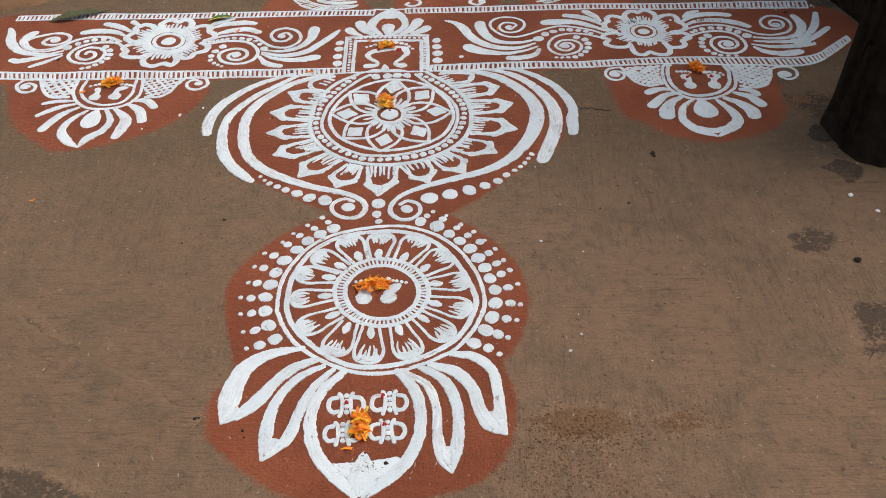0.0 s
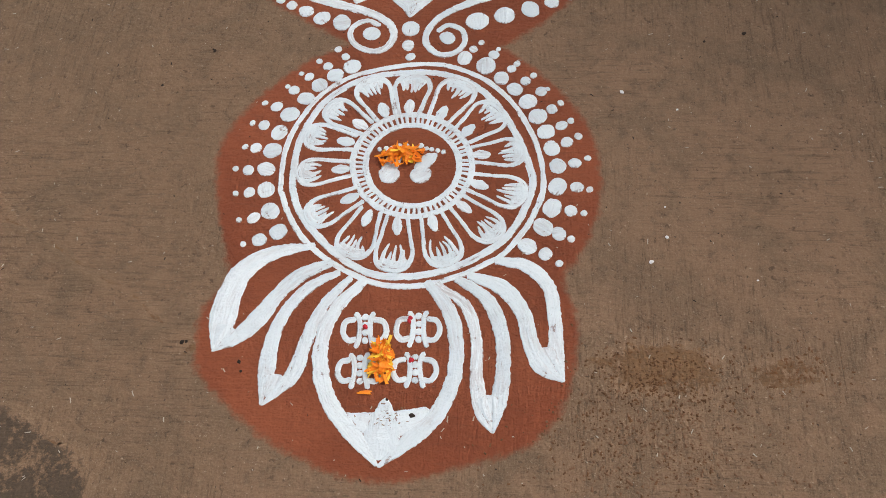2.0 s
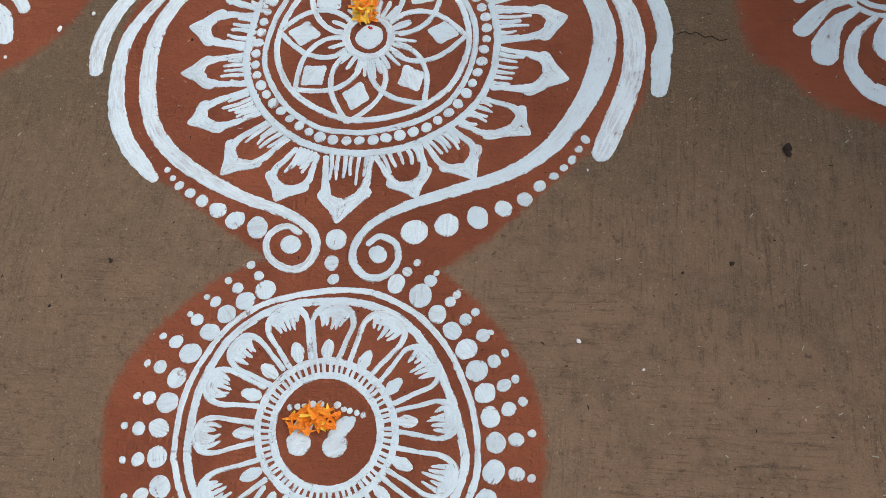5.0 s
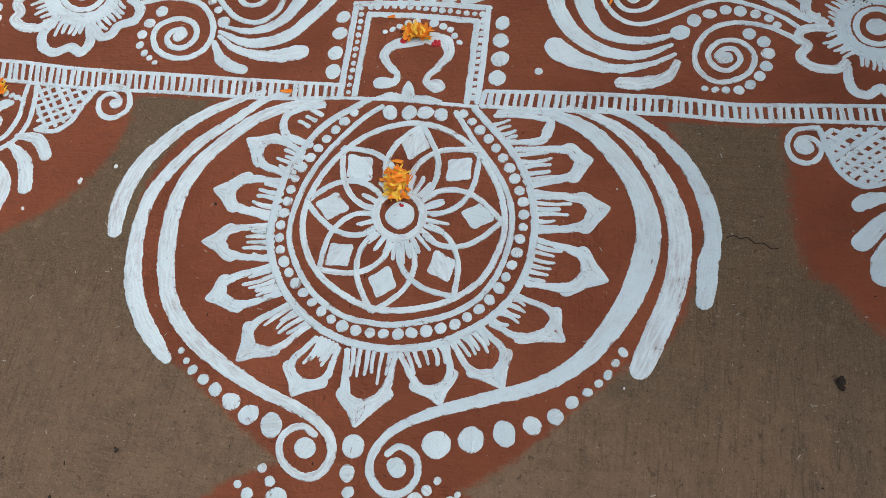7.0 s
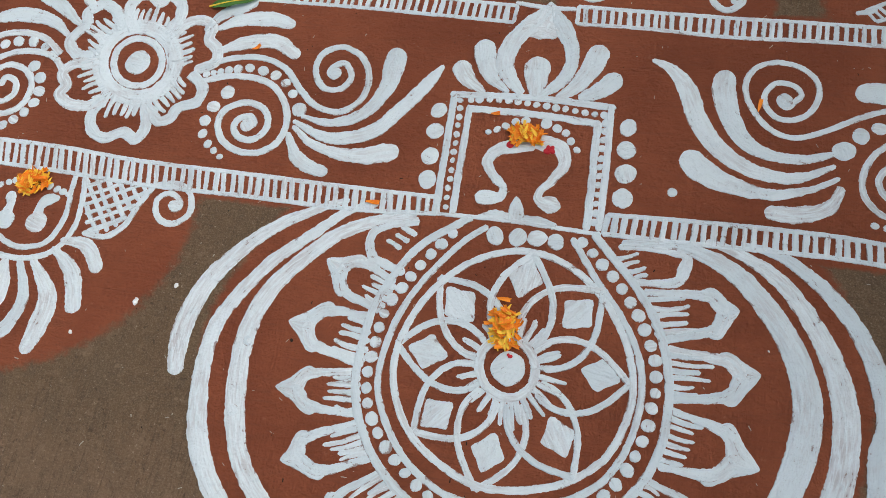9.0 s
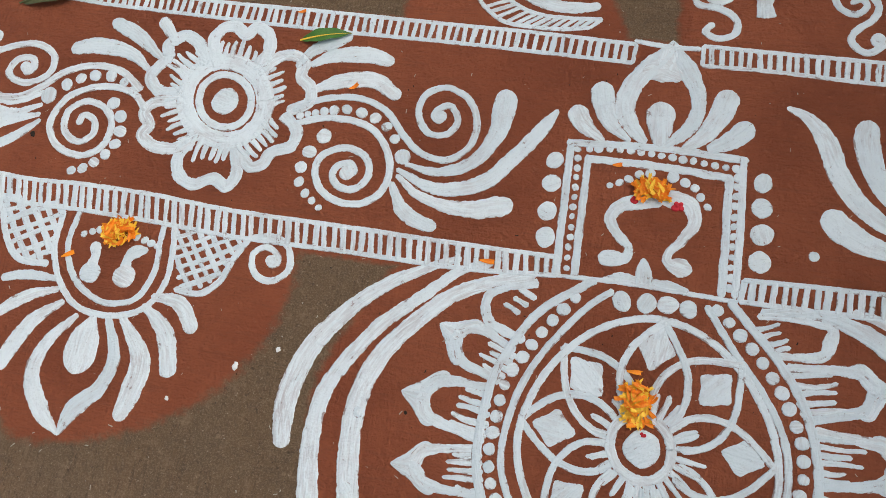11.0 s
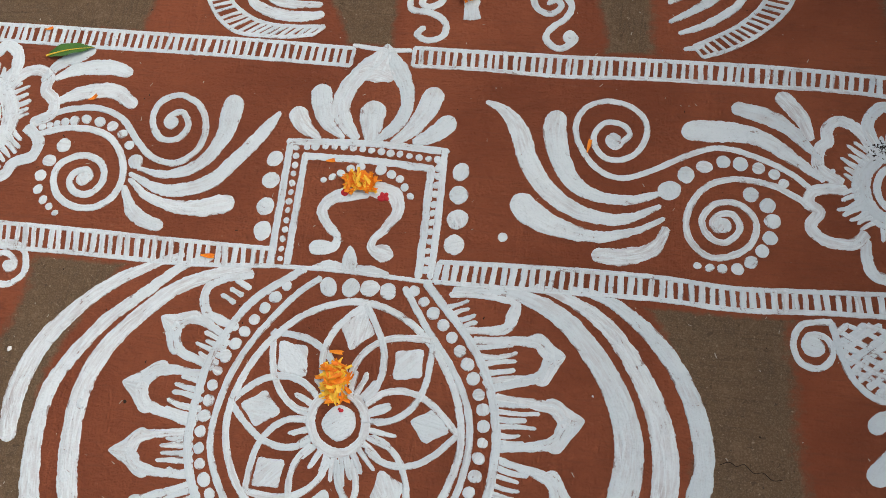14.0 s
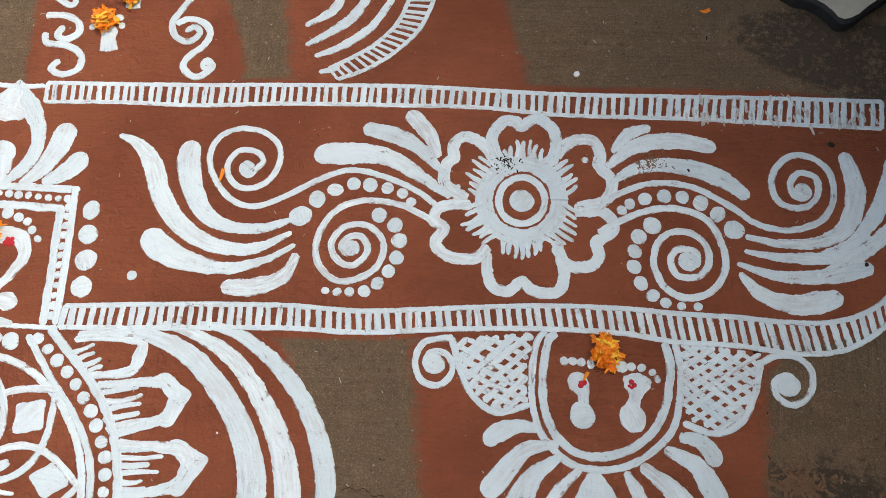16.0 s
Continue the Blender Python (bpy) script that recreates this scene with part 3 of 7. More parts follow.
dots(ring, [(.2089, .2143, .0107), (.2395, .1886, .0116), (.2602, .1457, .0113), (.2784, .107, .0111), (.2886, .0689, .012), (.3025, .0215, .0117), (.306, -.0309, .0124), (.294, -.0815, .0122), (.2724, -.1294, .0138), (.2484, -.1708, .0127), (.1179, .3133, .0067), (.1529, .2954, .0055), (.1912, .2579, .0076), (.2244, .2282, .0075), (.2521, .1944, .0053), (.2773, .1603, .0072)])
dots(ring, [(.2963, .1181, .0071), (.3101, .0821, .008), (.3266, .0325, .0068), (.329, -.0361, .0067), (.3176, -.0864, .0065), (.2942, -.1398, .0073), (.2729, -.189, .0072), (-.0303, .3521, .0197), (-.0325, .3077, .0137), (-.0254, .2775, .0101)])
dots(ring, [(-.0456, -.0056, .0203), (.0152, -.0058, .0201)])
brush(ring, "foot", [(-.0466, .0038, .0315), (-.0409, .0241, .0317), (-.0302, .0361, .0212)])
brush(ring, "foot", [(.0142, .0057, .0271), (.0206, .0216, .0272), (.0314, .0325, .0252), (.0425, .0402, .0063)])
dots(ring, [(-.0688, .0511, .0052), (-.056, .0536, .0052), (-.0441, .055, .0052), (-.0305, .0586, .0062), (-.0177, .06, .0062), (.0102, .0597, .0062), (.0217, .0535, .0051), (.0317, .0516, .0051), (.0438, .0488, .0051), (.0548, .0459, .0051)])

lotus = motif("painted_lotus", .0153, .1707, "white five-petalled lotus with four small signs on red ochre")
brush(lotus, "petal_side", [(-.1474, .2161, .0121), (-.2214, .199, .0289), (-.2701, .1638, .0405), (-.2893, .1131, .0465), (-.2947, .0608, .0475), (-.3018, .0092, .0044)])
brush(lotus, "petal_side", [(-.1109, .1818, .0142), (-.1636, .1568, .0282), (-.2034, .1144, .0277), (-.226, .0757, .034), (-.2591, .0366, .029), (-.3024, .007, .0044)])
brush(lotus, "petal_fill", [(-0.2770, 0.0519, 0.0134), (-0.2812, 0.0441, 0.0448), (-0.2952, 0.0182, 0.0155)])
brush(lotus, "petal_side", [(-.0959, .1625, .0117), (-.1456, .1331, .0209), (-.1831, .0834, .0227), (-.199, .0289, .0265), (-.2009, -.0256, .03), (-.2024, -.0861, .0041)])
brush(lotus, "petal_side", [(-.0735, .152, .0116), (-.1107, .1065, .0205), (-.1319, .058, .0223), (-.1439, .0079, .0261), (-.1563, -.0352, .0276), (-.2003, -.0871, .0041)])
brush(lotus, "petal_fill", [(-0.1755, -0.0357, 0.0140), (-0.1790, -0.0442, 0.0466), (-0.1907, -0.0725, 0.0188)])
brush(lotus, "petal_side", [(-.0486, .1464, .0162), (-.089, .0988, .0249), (-.1104, .0416, .0264), (-.1083, -.0183, .0277), (-.0842, -.0803, .0288), (-.0422, -.1292, .0279), (.0033, -.1808, .0058)])
brush(lotus, "petal_side", [(.0638, .1456, .0161), (.1057, .0905, .0267), (.1214, .024, .0257), (.1168, -.0398, .0269), (.0923, -.0963, .0281), (.0536, -.1365, .0276), (.0053, -.1826, .0058)])
brush(lotus, "petal_fill", [(-.0642, -.1031, .0142), (-.0248, -.1101, .0342), (.0092, -.1152, .0501), (.0514, -.1022, .0342), (.0793, -.0866, .0142)])
brush(lotus, "petal_fill", [(.0075, -.069, .0062), (.0079, -.0983, .0404), (.0072, -.1377, .0593), (.004, -.1676, .0233)])
brush(lotus, "petal_side", [(.0807, .1423, .0114), (.134, .1001, .0201), (.1549, .0355, .0194), (.1574, -.0285, .0228), (.1683, -.0845, .0262), (.1868, -.1215, .0039)])
brush(lotus, "petal_side", [(.1156, .1535, .0138), (.1683, .1167, .0247), (.1955, .0583, .026), (.201, -.0066, .0251), (.1966, -.0636, .0264), (.1878, -.1215, .0039)])
brush(lotus, "petal_fill", [(0.1756, -0.0601, 0.0109), (0.1775, -0.0691, 0.0365), (0.1837, -0.0990, 0.0179)])
brush(lotus, "petal_side", [(.1363, .1609, .0161), (.1948, .1381, .0294), (.2316, .0926, .0287), (.2453, .0394, .0278), (.2663, -.0052, .0313), (.3005, -.0316, .0041)])
brush(lotus, "petal_side", [(.1838, .1904, .014), (.2382, .1802, .0254), (.2769, .1393, .0248), (.2875, .071, .0239), (.2902, .0165, .0253), (.3015, -.0316, .0041)])
brush(lotus, "petal_fill", [(0.2674, 0.0250, 0.0120), (0.2716, 0.0162, 0.0401), (0.2856, -0.0132, 0.0249)])
brush(lotus, "loop", [(-.0571, .0718), (-.0731, .067), (-.0761, .0467), (-.0655, .0325), (-.0516, .0361)], .0107)
brush(lotus, "loop", [(-.0243, .0724), (-.0075, .0681), (-.001, .0503), (-.0088, .0336), (-.023, .0344)], .0107)
brush(lotus, "bar", [(-.0572, .0832), (-.05, .0719), (-.0472, .0428), (-.051, .0196)], .0096)
brush(lotus, "bar", [(-.0254, .0849), (-.0304, .0723), (-.0278, .0431), (-.0208, .0202)], .0096)
dots(lotus, [(-.0401, .0766, .0065), (-.0387, .0619, .0064), (-.0374, .0474, .0064), (-.0361, .033, .0063)])
brush(lotus, "loop", [(.0359, .0757), (.0199, .0709), (.0163, .0506), (.0264, .0364), (.0403, .04)], .0106)
brush(lotus, "loop", [(.0686, .0762), (.0851, .072), (.091, .0542), (.0828, .0375), (.0686, .0383)], .0106)
brush(lotus, "bar", [(.0362, .087), (.0431, .0758), (.0449, .0467), (.0404, .0235)], .0096)
brush(lotus, "bar", [(.0679, .0887), (.0625, .0761), (.0641, .0471), (.0704, .0241)], .0096)
dots(lotus, [(.053, .0805, .0065), (.0539, .0658, .0064), (.0548, .0513, .0064), (.0556, .037, .0063)])
brush(lotus, "loop", [(-.0588, -.0033), (-.0744, -.008), (-.0773, -.0272), (-.0669, -.0407), (-.0534, -.0372)], .0103)
brush(lotus, "loop", [(-.0268, -.0027), (-.0104, -.0066), (-.0041, -.0235), (-.0116, -.0395), (-.0255, -.0387)], .0103)
brush(lotus, "bar", [(-.0589, .0075), (-.0518, -.0032), (-.049, -.0308), (-.0528, -.0529)], .0093)
brush(lotus, "bar", [(-.0278, .0092), (-.0328, -.0028), (-.0302, -.0304), (-.0233, -.0522)], .0093)
dots(lotus, [(-.0422, .0013, .0062), (-.0409, -.0126, .0062), (-.0395, -.0264, .0062), (-.0382, -.04, .0061)])
brush(lotus, "loop", [(.0359, .0007), (.0203, -.0039), (.0167, -.0231), (.0266, -.0365), (.0401, -.0331)], .0102)
brush(lotus, "loop", [(.0677, .0014), (.0837, -.0026), (.0895, -.0194), (.0815, -.0353), (.0677, -.0346)], .0102)
brush(lotus, "bar", [(.0361, .0115), (.0428, .0009), (.0446, -.0267), (.0402, -.0487)], .0092)
brush(lotus, "bar", [(.067, .0132), (.0617, .0012), (.0633, -.0263), (.0694, -.0481)], .0092)
dots(lotus, [(.0525, .0054, .0062), (.0534, -.0085, .0062), (.0542, -.0223, .0061), (.055, -.0359, .0061)])

mandala = motif("painted_great_mandala", .0157, 1.3236, "white great mandala of pointed petals and dotted rings")
brush(mandala, "ring_line", [(.0084, .2033), (-.0492, .1918), (-.1004, .1615), (-.1468, .1079), (-.1758, .0394), (-.1811, -.0208), (-.1637, -.0774), (-.1344, -.12), (-.0966, -.1497), (-.0392, -.1768), (.0133, -.1824), (.0727, -.1713), (.1203, -.1508), (.1656, -.1112), (.1895, -.0576), (.1963, -.001), (.1803, .0671), (.1345, .1393), (.0741, .1861)], .0122, closed=True)
brush(mandala, "ring_line", [(-.07, .238), (-.107, .205), (-.1575, .1345), (-.1885, .0683), (-.2023, -.0001), (-.1997, -.0574), (-.175, -.1113), (-.1333, -.1619), (-.0746, -.1984), (-.0222, -.2081), (.0277, -.2074), (.0851, -.1933), (.1314, -.173), (.1667, -.1443), (.1909, -.1045), (.2055, -.0551), (.2096, .0001), (.1983, .0556), (.1668, .1113), (.1172, .1739), (.0741, .2345)], .0116)
brush(mandala, "ring_line", [(-.1, .252), (-.1757, .1914), (-.2117, .1314), (-.2325, .0785), (-.2395, .0234), (-.2392, -.0491), (-.222, -.1054), (-.1906, -.1585), (-.1476, -.2002), (-.0903, -.2349), (-.0257, -.2512), (.0349, -.2512), (.0929, -.2391), (.1485, -.2119), (.1934, -.1764), (.2277, -.13), (.2468, -.0745), (.2513, -.0189), (.2457, .0374), (.2232, .1059), (.1853, .1638), (.1359, .2167), (.108, .2469)], .0143)
dots_along(mandala, [(-.1257, .2184), (-.1647, .1644), (-.1937, .1144), (-.2127, .0734), (-.2187, .0254), (-.2205, -.0534), (-.1901, -.1217), (-.1331, -.1783), (-.0664, -.2199), (.0045, -.2264), (.0697, -.2178), (.1361, -.1935), (.1901, -.1399), (.2176, -.0738), (.2301, .0189), (.2045, .095), (.1548, .1678), (.0902, .2304)], 50, .01)
dots(mandala, [(-.0545, .2237, .0158), (-.0165, .2261, .0157), (.0159, .2282, .0156), (.0474, .2263, .0143)])
dots(mandala, [(.0026, .0037, .0278)])
brush(mandala, "ring_line", [(.0446, .0083), (.0404, -.0199), (.0211, -.0386), (-.0061, -.0409), (-.031, -.0259), (-.0443, .001), (-.0406, .0298), (-.021, .049), (.0068, .0512), (.0319, .0355)], .0156, closed=True)
brush(mandala, "petal_side", [(.0145, .1998), (.0383, .1639), (.054, .131), (.0588, .0963), (.0524, .0661), (.0371, .0442)], .0115)
brush(mandala, "petal_side", [(.0145, .1998), (-.0133, .1743), (-.033, .148), (-.0422, .1158), (-.0396, .0835), (-.0269, .0559)], .0117)
brush(mandala, "comb_stroke", [(-.0105, .0538, .0105), (-.0207, .0924, .0059)])
brush(mandala, "comb_stroke", [(-.0002, .0546, .0105), (-.0022, .0937, .0059)])
brush(mandala, "comb_stroke", [(.0111, .0525, .0105), (.0178, .0898, .0059)])
brush(mandala, "comb_stroke", [(.021, .048, .0104), (.0355, .0817, .0059)])
brush(mandala, "petal_side", [(.1332, .1503), (.133, .105), (.1274, .0678), (.1109, .0371), (.0867, .0179), (.0592, .0114)], .0112)
brush(mandala, "petal_side", [(.1332, .1503), (.0926, .151), (.0584, .145), (.0299, .1264), (.0122, .0986), (.0069, .0674)], .0115)
brush(mandala, "comb_stroke", [(.0209, .0536, .0105), (.0354, .0919, .0059)])
brush(mandala, "comb_stroke", [(.031, .0467, .0104), (.0533, .0793, .0058)])
brush(mandala, "comb_stroke", [(.0403, .0369, .0104), (.0695, .0617, .0058)])
brush(mandala, "comb_stroke", [(.0467, .0261, .0103), (.0807, .0425, .0057)])
brush(mandala, "petal_side", [(.1903, .0065), (.164, -.0225), (.1379, -.0426), (.1071, -.0513), (.0768, -.0469), (.0513, -.0317)], .0108)
brush(mandala, "petal_side", [(.1903, .0065), (.1605, .0354), (.1313, .0559), (.0985, .0644), (.0681, .0593), (.0448, .0428)], .0111)
brush(mandala, "comb_stroke", [(.0474, .0237, .0103), (.082, .0382, .0057)])
brush(mandala, "comb_stroke", [(.051, .0119, .0103), (.0882, .0172, .0057)])
brush(mandala, "comb_stroke", [(.0522, -.0013, .0102), (.09, -.0059, .0056)])
brush(mandala, "comb_stroke", [(.0506, -.0129, .0102), (.0871, -.0265, .0056)])
brush(mandala, "petal_side", [(.1227, -.1463), (.0865, -.1404), (.056, -.1301), (.0303, -.1098), (.0137, -.0829), (.0081, -.0541)], .0106)
brush(mandala, "petal_side", [(.1227, -.1463), (.1239, -.1081), (.1198, -.0746), (.1053, -.0441), (.0829, -.0221), (.0567, -.0113)], .0107)
brush(mandala, "comb_stroke", [(.045, -.0229, .0101), (.0769, -.0439, .0056)])
brush(mandala, "comb_stroke", [(.0389, -.0318, .0101), (.0663, -.0594, .0055)])
brush(mandala, "comb_stroke", [(.0304, -.0394, .0101), (.0514, -.0726, .0055)])
brush(mandala, "comb_stroke", [(.021, -.044, .0101), (.0349, -.0808, .0055)])
brush(mandala, "petal_side", [(-.0197, -.1877), (-.0427, -.1541), (-.0581, -.122), (-.0624, -.0876), (-.0547, -.0572), (-.0372, -.0351)], .0108)
brush(mandala, "petal_side", [(-.0197, -.1877), (.0096, -.165), (.031, -.1412), (.0425, -.1107), (.0421, -.079), (.0308, -.0507)], .0106)
brush(mandala, "comb_stroke", [(.0136, -.0476, .0101), (.0219, -.0871, .0055)])
brush(mandala, "comb_stroke", [(.0025, -.0479, .0101), (.0025, -.0876, .0055)])
brush(mandala, "comb_stroke", [(-.0094, -.0452, .0101), (-.0184, -.0829, .0056)])
brush(mandala, "comb_stroke", [(-.0199, -.04, .0102), (-.037, -.0739, .0056)])
brush(mandala, "petal_side", [(-.1298, -.1162), (-.129, -.0766), (-.1227, -.0433), (-.1055, -.0161), (-.0809, .0002), (-.0532, .0038)], .0111)
brush(mandala, "petal_side", [(-.1298, -.1162), (-.0914, -.1193), (-.0592, -.1164), (-.0318, -.1022), (-.0137, -.0796), (-.0065, -.0523)], .0108)
brush(mandala, "comb_stroke", [(-.0188, -.0389, .0102), (-.0348, -.072, .0056)])
brush(mandala, "comb_stroke", [(-.028, -.0316, .0102), (-.0512, -.0595, .0056)])
brush(mandala, "comb_stroke", [(-.0362, -.0218, .0103), (-.0658, -.0423, .0057)])
brush(mandala, "comb_stroke", [(-.0418, -.0111, .0103), (-.0759, -.0235, .0057)])
brush(mandala, "petal_side", [(-.1826, .0184), (-.1559, .0447), (-.1291, .0624), (-.0976, .0682), (-.0672, .0611), (-.0426, .0437)], .0115)
brush(mandala, "petal_side", [(-.1826, .0184), (-.1522, -.0117), (-.1233, -.0328), (-.0917, -.0428), (-.0626, -.0403), (-.0397, -.027)], .0112)
brush(mandala, "comb_stroke", [(-.0413, -.0092, .0103), (-.0751, -.0201, .0058)])
brush(mandala, "comb_stroke", [(-.0443, .0021, .0104), (-.0805, 0, .0058)])
brush(mandala, "comb_stroke", [(-.0448, .0145, .0104), (-.0816, .022, .0058)])
brush(mandala, "comb_stroke", [(-.0428, .0256, .0105), (-.0781, .0417, .0059)])
brush(mandala, "petal_side", [(-.1325, .1391), (-.0957, .137), (-.0644, .1296), (-.0369, .1116), (-.0179, .0865), (-.0093, .0592)], .0117)
brush(mandala, "petal_side", [(-.1325, .1391), (-.1266, .099), (-.1166, .0657), (-.0978, .0378), (-.0735, .0197), (-.0482, .0128)], .0115)
brush(mandala, "comb_stroke", [(-.039, .0251, .0105), (-.0713, .0409, .0059)])
brush(mandala, "comb_stroke", [(-.0346, .0343, .0105), (-.0637, .0574, .0059)])
brush(mandala, "comb_stroke", [(-.0278, .0424, .0105), (-.0516, .072, .0059)])
brush(mandala, "comb_stroke", [(-.0199, .0481, .0105), (-.0373, .0819, .0059)])
brush(mandala, "diamond", [(.0002, .1235, .0072), (.0035, .1411, .0349), (.0066, .1576, .0604), (.0097, .1741, .0328), (.0129, .1909, .0073)])
brush(mandala, "diamond", [(.0785, .0843, .007), (.0889, .0968, .0339), (.0987, .1087, .0586), (.1085, .1206, .0317), (.1184, .1324, .0071)])
brush(mandala, "diamond", [(.1157, .0196, .0068), (.1313, .0168, .0327), (.1459, .0143, .0562), (.1603, .0118, .0302), (.1747, .0092, .0067)])
brush(mandala, "diamond", [(.0786, -.0618, .0066), (.0863, -.0767, .0318), (.0936, -.0905, .0545), (.1007, -.1041, .0293), (.1077, -.1177, .0065)])
brush(mandala, "diamond", [(-.0031, -.1002, .0066), (-.0061, -.116, .0318), (-.0089, -.1306, .0546), (-.0116, -.1451, .0293), (-.0144, -.1595, .0065)])
brush(mandala, "diamond", [(-.0771, -.0642, .0068), (-.0881, -.0752, .0328), (-.0984, -.0853, .0564), (-.1087, -.0954, .0304), (-.1189, -.1055, .0067)])
brush(mandala, "diamond", [(-.0985, .0096, .007), (-.115, .0113, .034), (-.1305, .0129, .0587), (-.1461, .0146, .0318), (-.1617, .0162, .0071)])
brush(mandala, "diamond", [(-.0672, .0728, .0071), (-.0802, .0859, .0347), (-.0923, .0983, .0601), (-.1045, .1107, .0327), (-.117, .1233, .0073)])
brush(mandala, "petal_side", [(-.1888, .2337), (-.2442, .2183), (-.265, .1945), (-.2513, .159), (-.1964, .1397)], .016)
brush(mandala, "comb_stroke", [(-.1873, .2087, .0101), (-.213, .2202, .0064)])
brush(mandala, "comb_stroke", [(-.1985, .1949, .0101), (-.2241, .2063, .0064)])
brush(mandala, "comb_stroke", [(-.2096, .1812, .0101), (-.2352, .1925, .0064)])
lotus_petal(mandala, (-.2086, .1211), (-.2708, .1628), (-.3315, .1457), (-.3017, .0841), (-.2239, .07), .0185, .0111, 4)
lotus_petal(mandala, (-.2381, .0566), (-.311, .0747), (-.3719, .0303), (-.3288, -.0174), (-.2334, -.0251), .0191, .0107, 5)
lotus_petal(mandala, (-.2396, -.0374), (-.3236, -.0385), (-.3671, -.0811), (-.3038, -.1184), (-.2247, -.1033), .0172, .0103, 5)
lotus_petal(mandala, (-.2163, -.1162), (-.3136, -.1454), (-.3309, -.1939), (-.2637, -.2148), (-.1887, -.1672), .0175, .0099, 5)
lotus_petal(mandala, (-.1731, -.1897), (-.2488, -.2316), (-.2443, -.3029), (-.1727, -.2871), (-.1261, -.2227), .0155, .0093, 5)
lotus_petal(mandala, (-.1069, -.245), (-.1617, -.2993), (-.1313, -.3536), (-.0713, -.3311), (-.0652, -.2584), .0149, .009, 5)
lotus_petal(mandala, (-.0496, -.2599), (-.0568, -.3434), (-.0126, -.3939), (.0465, -.3341), (.0375, -.255), .0182, .0086, 6)
lotus_petal(mandala, (.0414, -.2546), (.0678, -.32), (.1272, -.3407), (.153, -.2831), (.1214, -.2311), .0143, .0086, 5)
lotus_petal(mandala, (.1285, -.2252), (.1634, -.288), (.2293, -.3024), (.239, -.2342), (.176, -.1957), .0143, .0086, 5)
lotus_petal(mandala, (.1928, -.1879), (.2396, -.222), (.3227, -.2085), (.3146, -.1479), (.2279, -.1321), .0146, .0088, 5)
lotus_petal(mandala, (.2453, -.1091), (.316, -.129), (.3878, -.0917), (.3471, -.0273), (.2568, -.024), .0192, .0091, 6)
lotus_petal(mandala, (.2552, -.0073), (.3455, -.0053), (.3816, .0506), (.3341, .0791), (.2433, .072), .0202, .0096, 6)
lotus_petal(mandala, (.2319, .0829), (.3175, .0953), (.3445, .1471), (.3002, .1816), (.1987, .1586), .0178, .01, 5)
brush(mandala, "petal_side", [(.1789, .1732, .0118), (.2423, .1801, .0164), (.2558, .2058, .0213), (.2537, .2282, .0143), (.1993, .2335, .012), (.1507, .2304, .0109)])
brush(mandala, "comb_stroke", [(.1499, .2088, .0096), (.1841, .2237, .0048)])
brush(mandala, "comb_stroke", [(.1588, .198, .0096), (.1918, .2128, .0048)])
brush(mandala, "comb_stroke", [(.1676, .1874, .0095), (.1994, .202, .0048)])
brush(mandala, "comb_stroke", [(.1764, .1768, .0095), (.207, .1913, .0047)])
brush(mandala, "arc", [(-0.1959, 0.2449, 0.0154), (-0.2587, 0.2264, 0.021), (-0.3237, 0.1914, 0.026), (-0.3747, 0.1384, 0.029), (-0.4137, 0.0864, 0.031), (-0.4357, 0.0264, 0.033), (-0.4397, -0.0386, 0.0336), (-0.4257, -0.1296, 0.034), (-.3951, -.2056, .0318), (-.3433, -.2625, .0309), (-.2698, -.3107, .0278), (-.1898, -.348, .0228), (-.1128, -.3742, .0203), (-.0656, -.4, .0179), (-.0432, -.4335, .0156), (-.0493, -.4669, .0155), (-.0748, -.4847, .0154), (-.1112, -.4743, .0136), (-.133, -.4469, .0128), (-.1287, -.4168, .013), (-.1019, -.4022, .013), (-.0743, -.4153, .0129)])
dots(mandala, [(-.0896, -.4371, .0182)])
brush(mandala, "arc", [(-0.2659, 0.2581, 0.0131), (-0.3157, 0.2354, 0.0165), (-0.3717, 0.1834, 0.021), (-0.4267, 0.1294, 0.023), (-0.4657, 0.0724, 0.025), (-0.4947, 0.0124, 0.027), (-0.5007, -0.0536, 0.029), (-0.492, -0.1246, 0.033), (-.4766, -.1797, .0349), (-.4436, -.2378, .034), (-.4041, -.2826, .031), (-.3687, -.3159, .0174)])
brush(mandala, "arc", [(-0.318, 0.2583, 0.0105), (-0.3747, 0.2314, 0.018), (-0.4347, 0.1944, 0.024), (-0.4897, 0.1404, 0.029), (-0.5317, 0.0774, 0.034), (-0.5517, 0.0084, 0.037), (-0.5517, -0.0456, 0.033), (-0.5447, -0.0836, 0.026)])
brush(mandala, "arc", [(0.1554, 0.2371, 0.0121), (0.2413, 0.2434, 0.019), (0.3293, 0.2114, 0.031), (0.3963, 0.1434, 0.0365), (0.4353, 0.0754, 0.0397), (0.4513, 0.0094, 0.044), (0.4443, -0.0606, 0.0456), (0.4173, -0.1406, 0.0404), (.3621, -.2294, .0336), (.2918, -.2859, .0274), (.2012, -.3219, .0235), (.1194, -.3531, .0196), (.0575, -.3888, .0156), (.0278, -.4299, .0145), (.0276, -.4669, .0143), (.056, -.4942, .0141), (.0879, -.4885, .0131), (.1053, -.462, .0122), (.0986, -.4308, .0124), (.0697, -.4166, .0116), (.0485, -.433, .0115)])
dots(mandala, [(.0696, -.4508, .0166)])
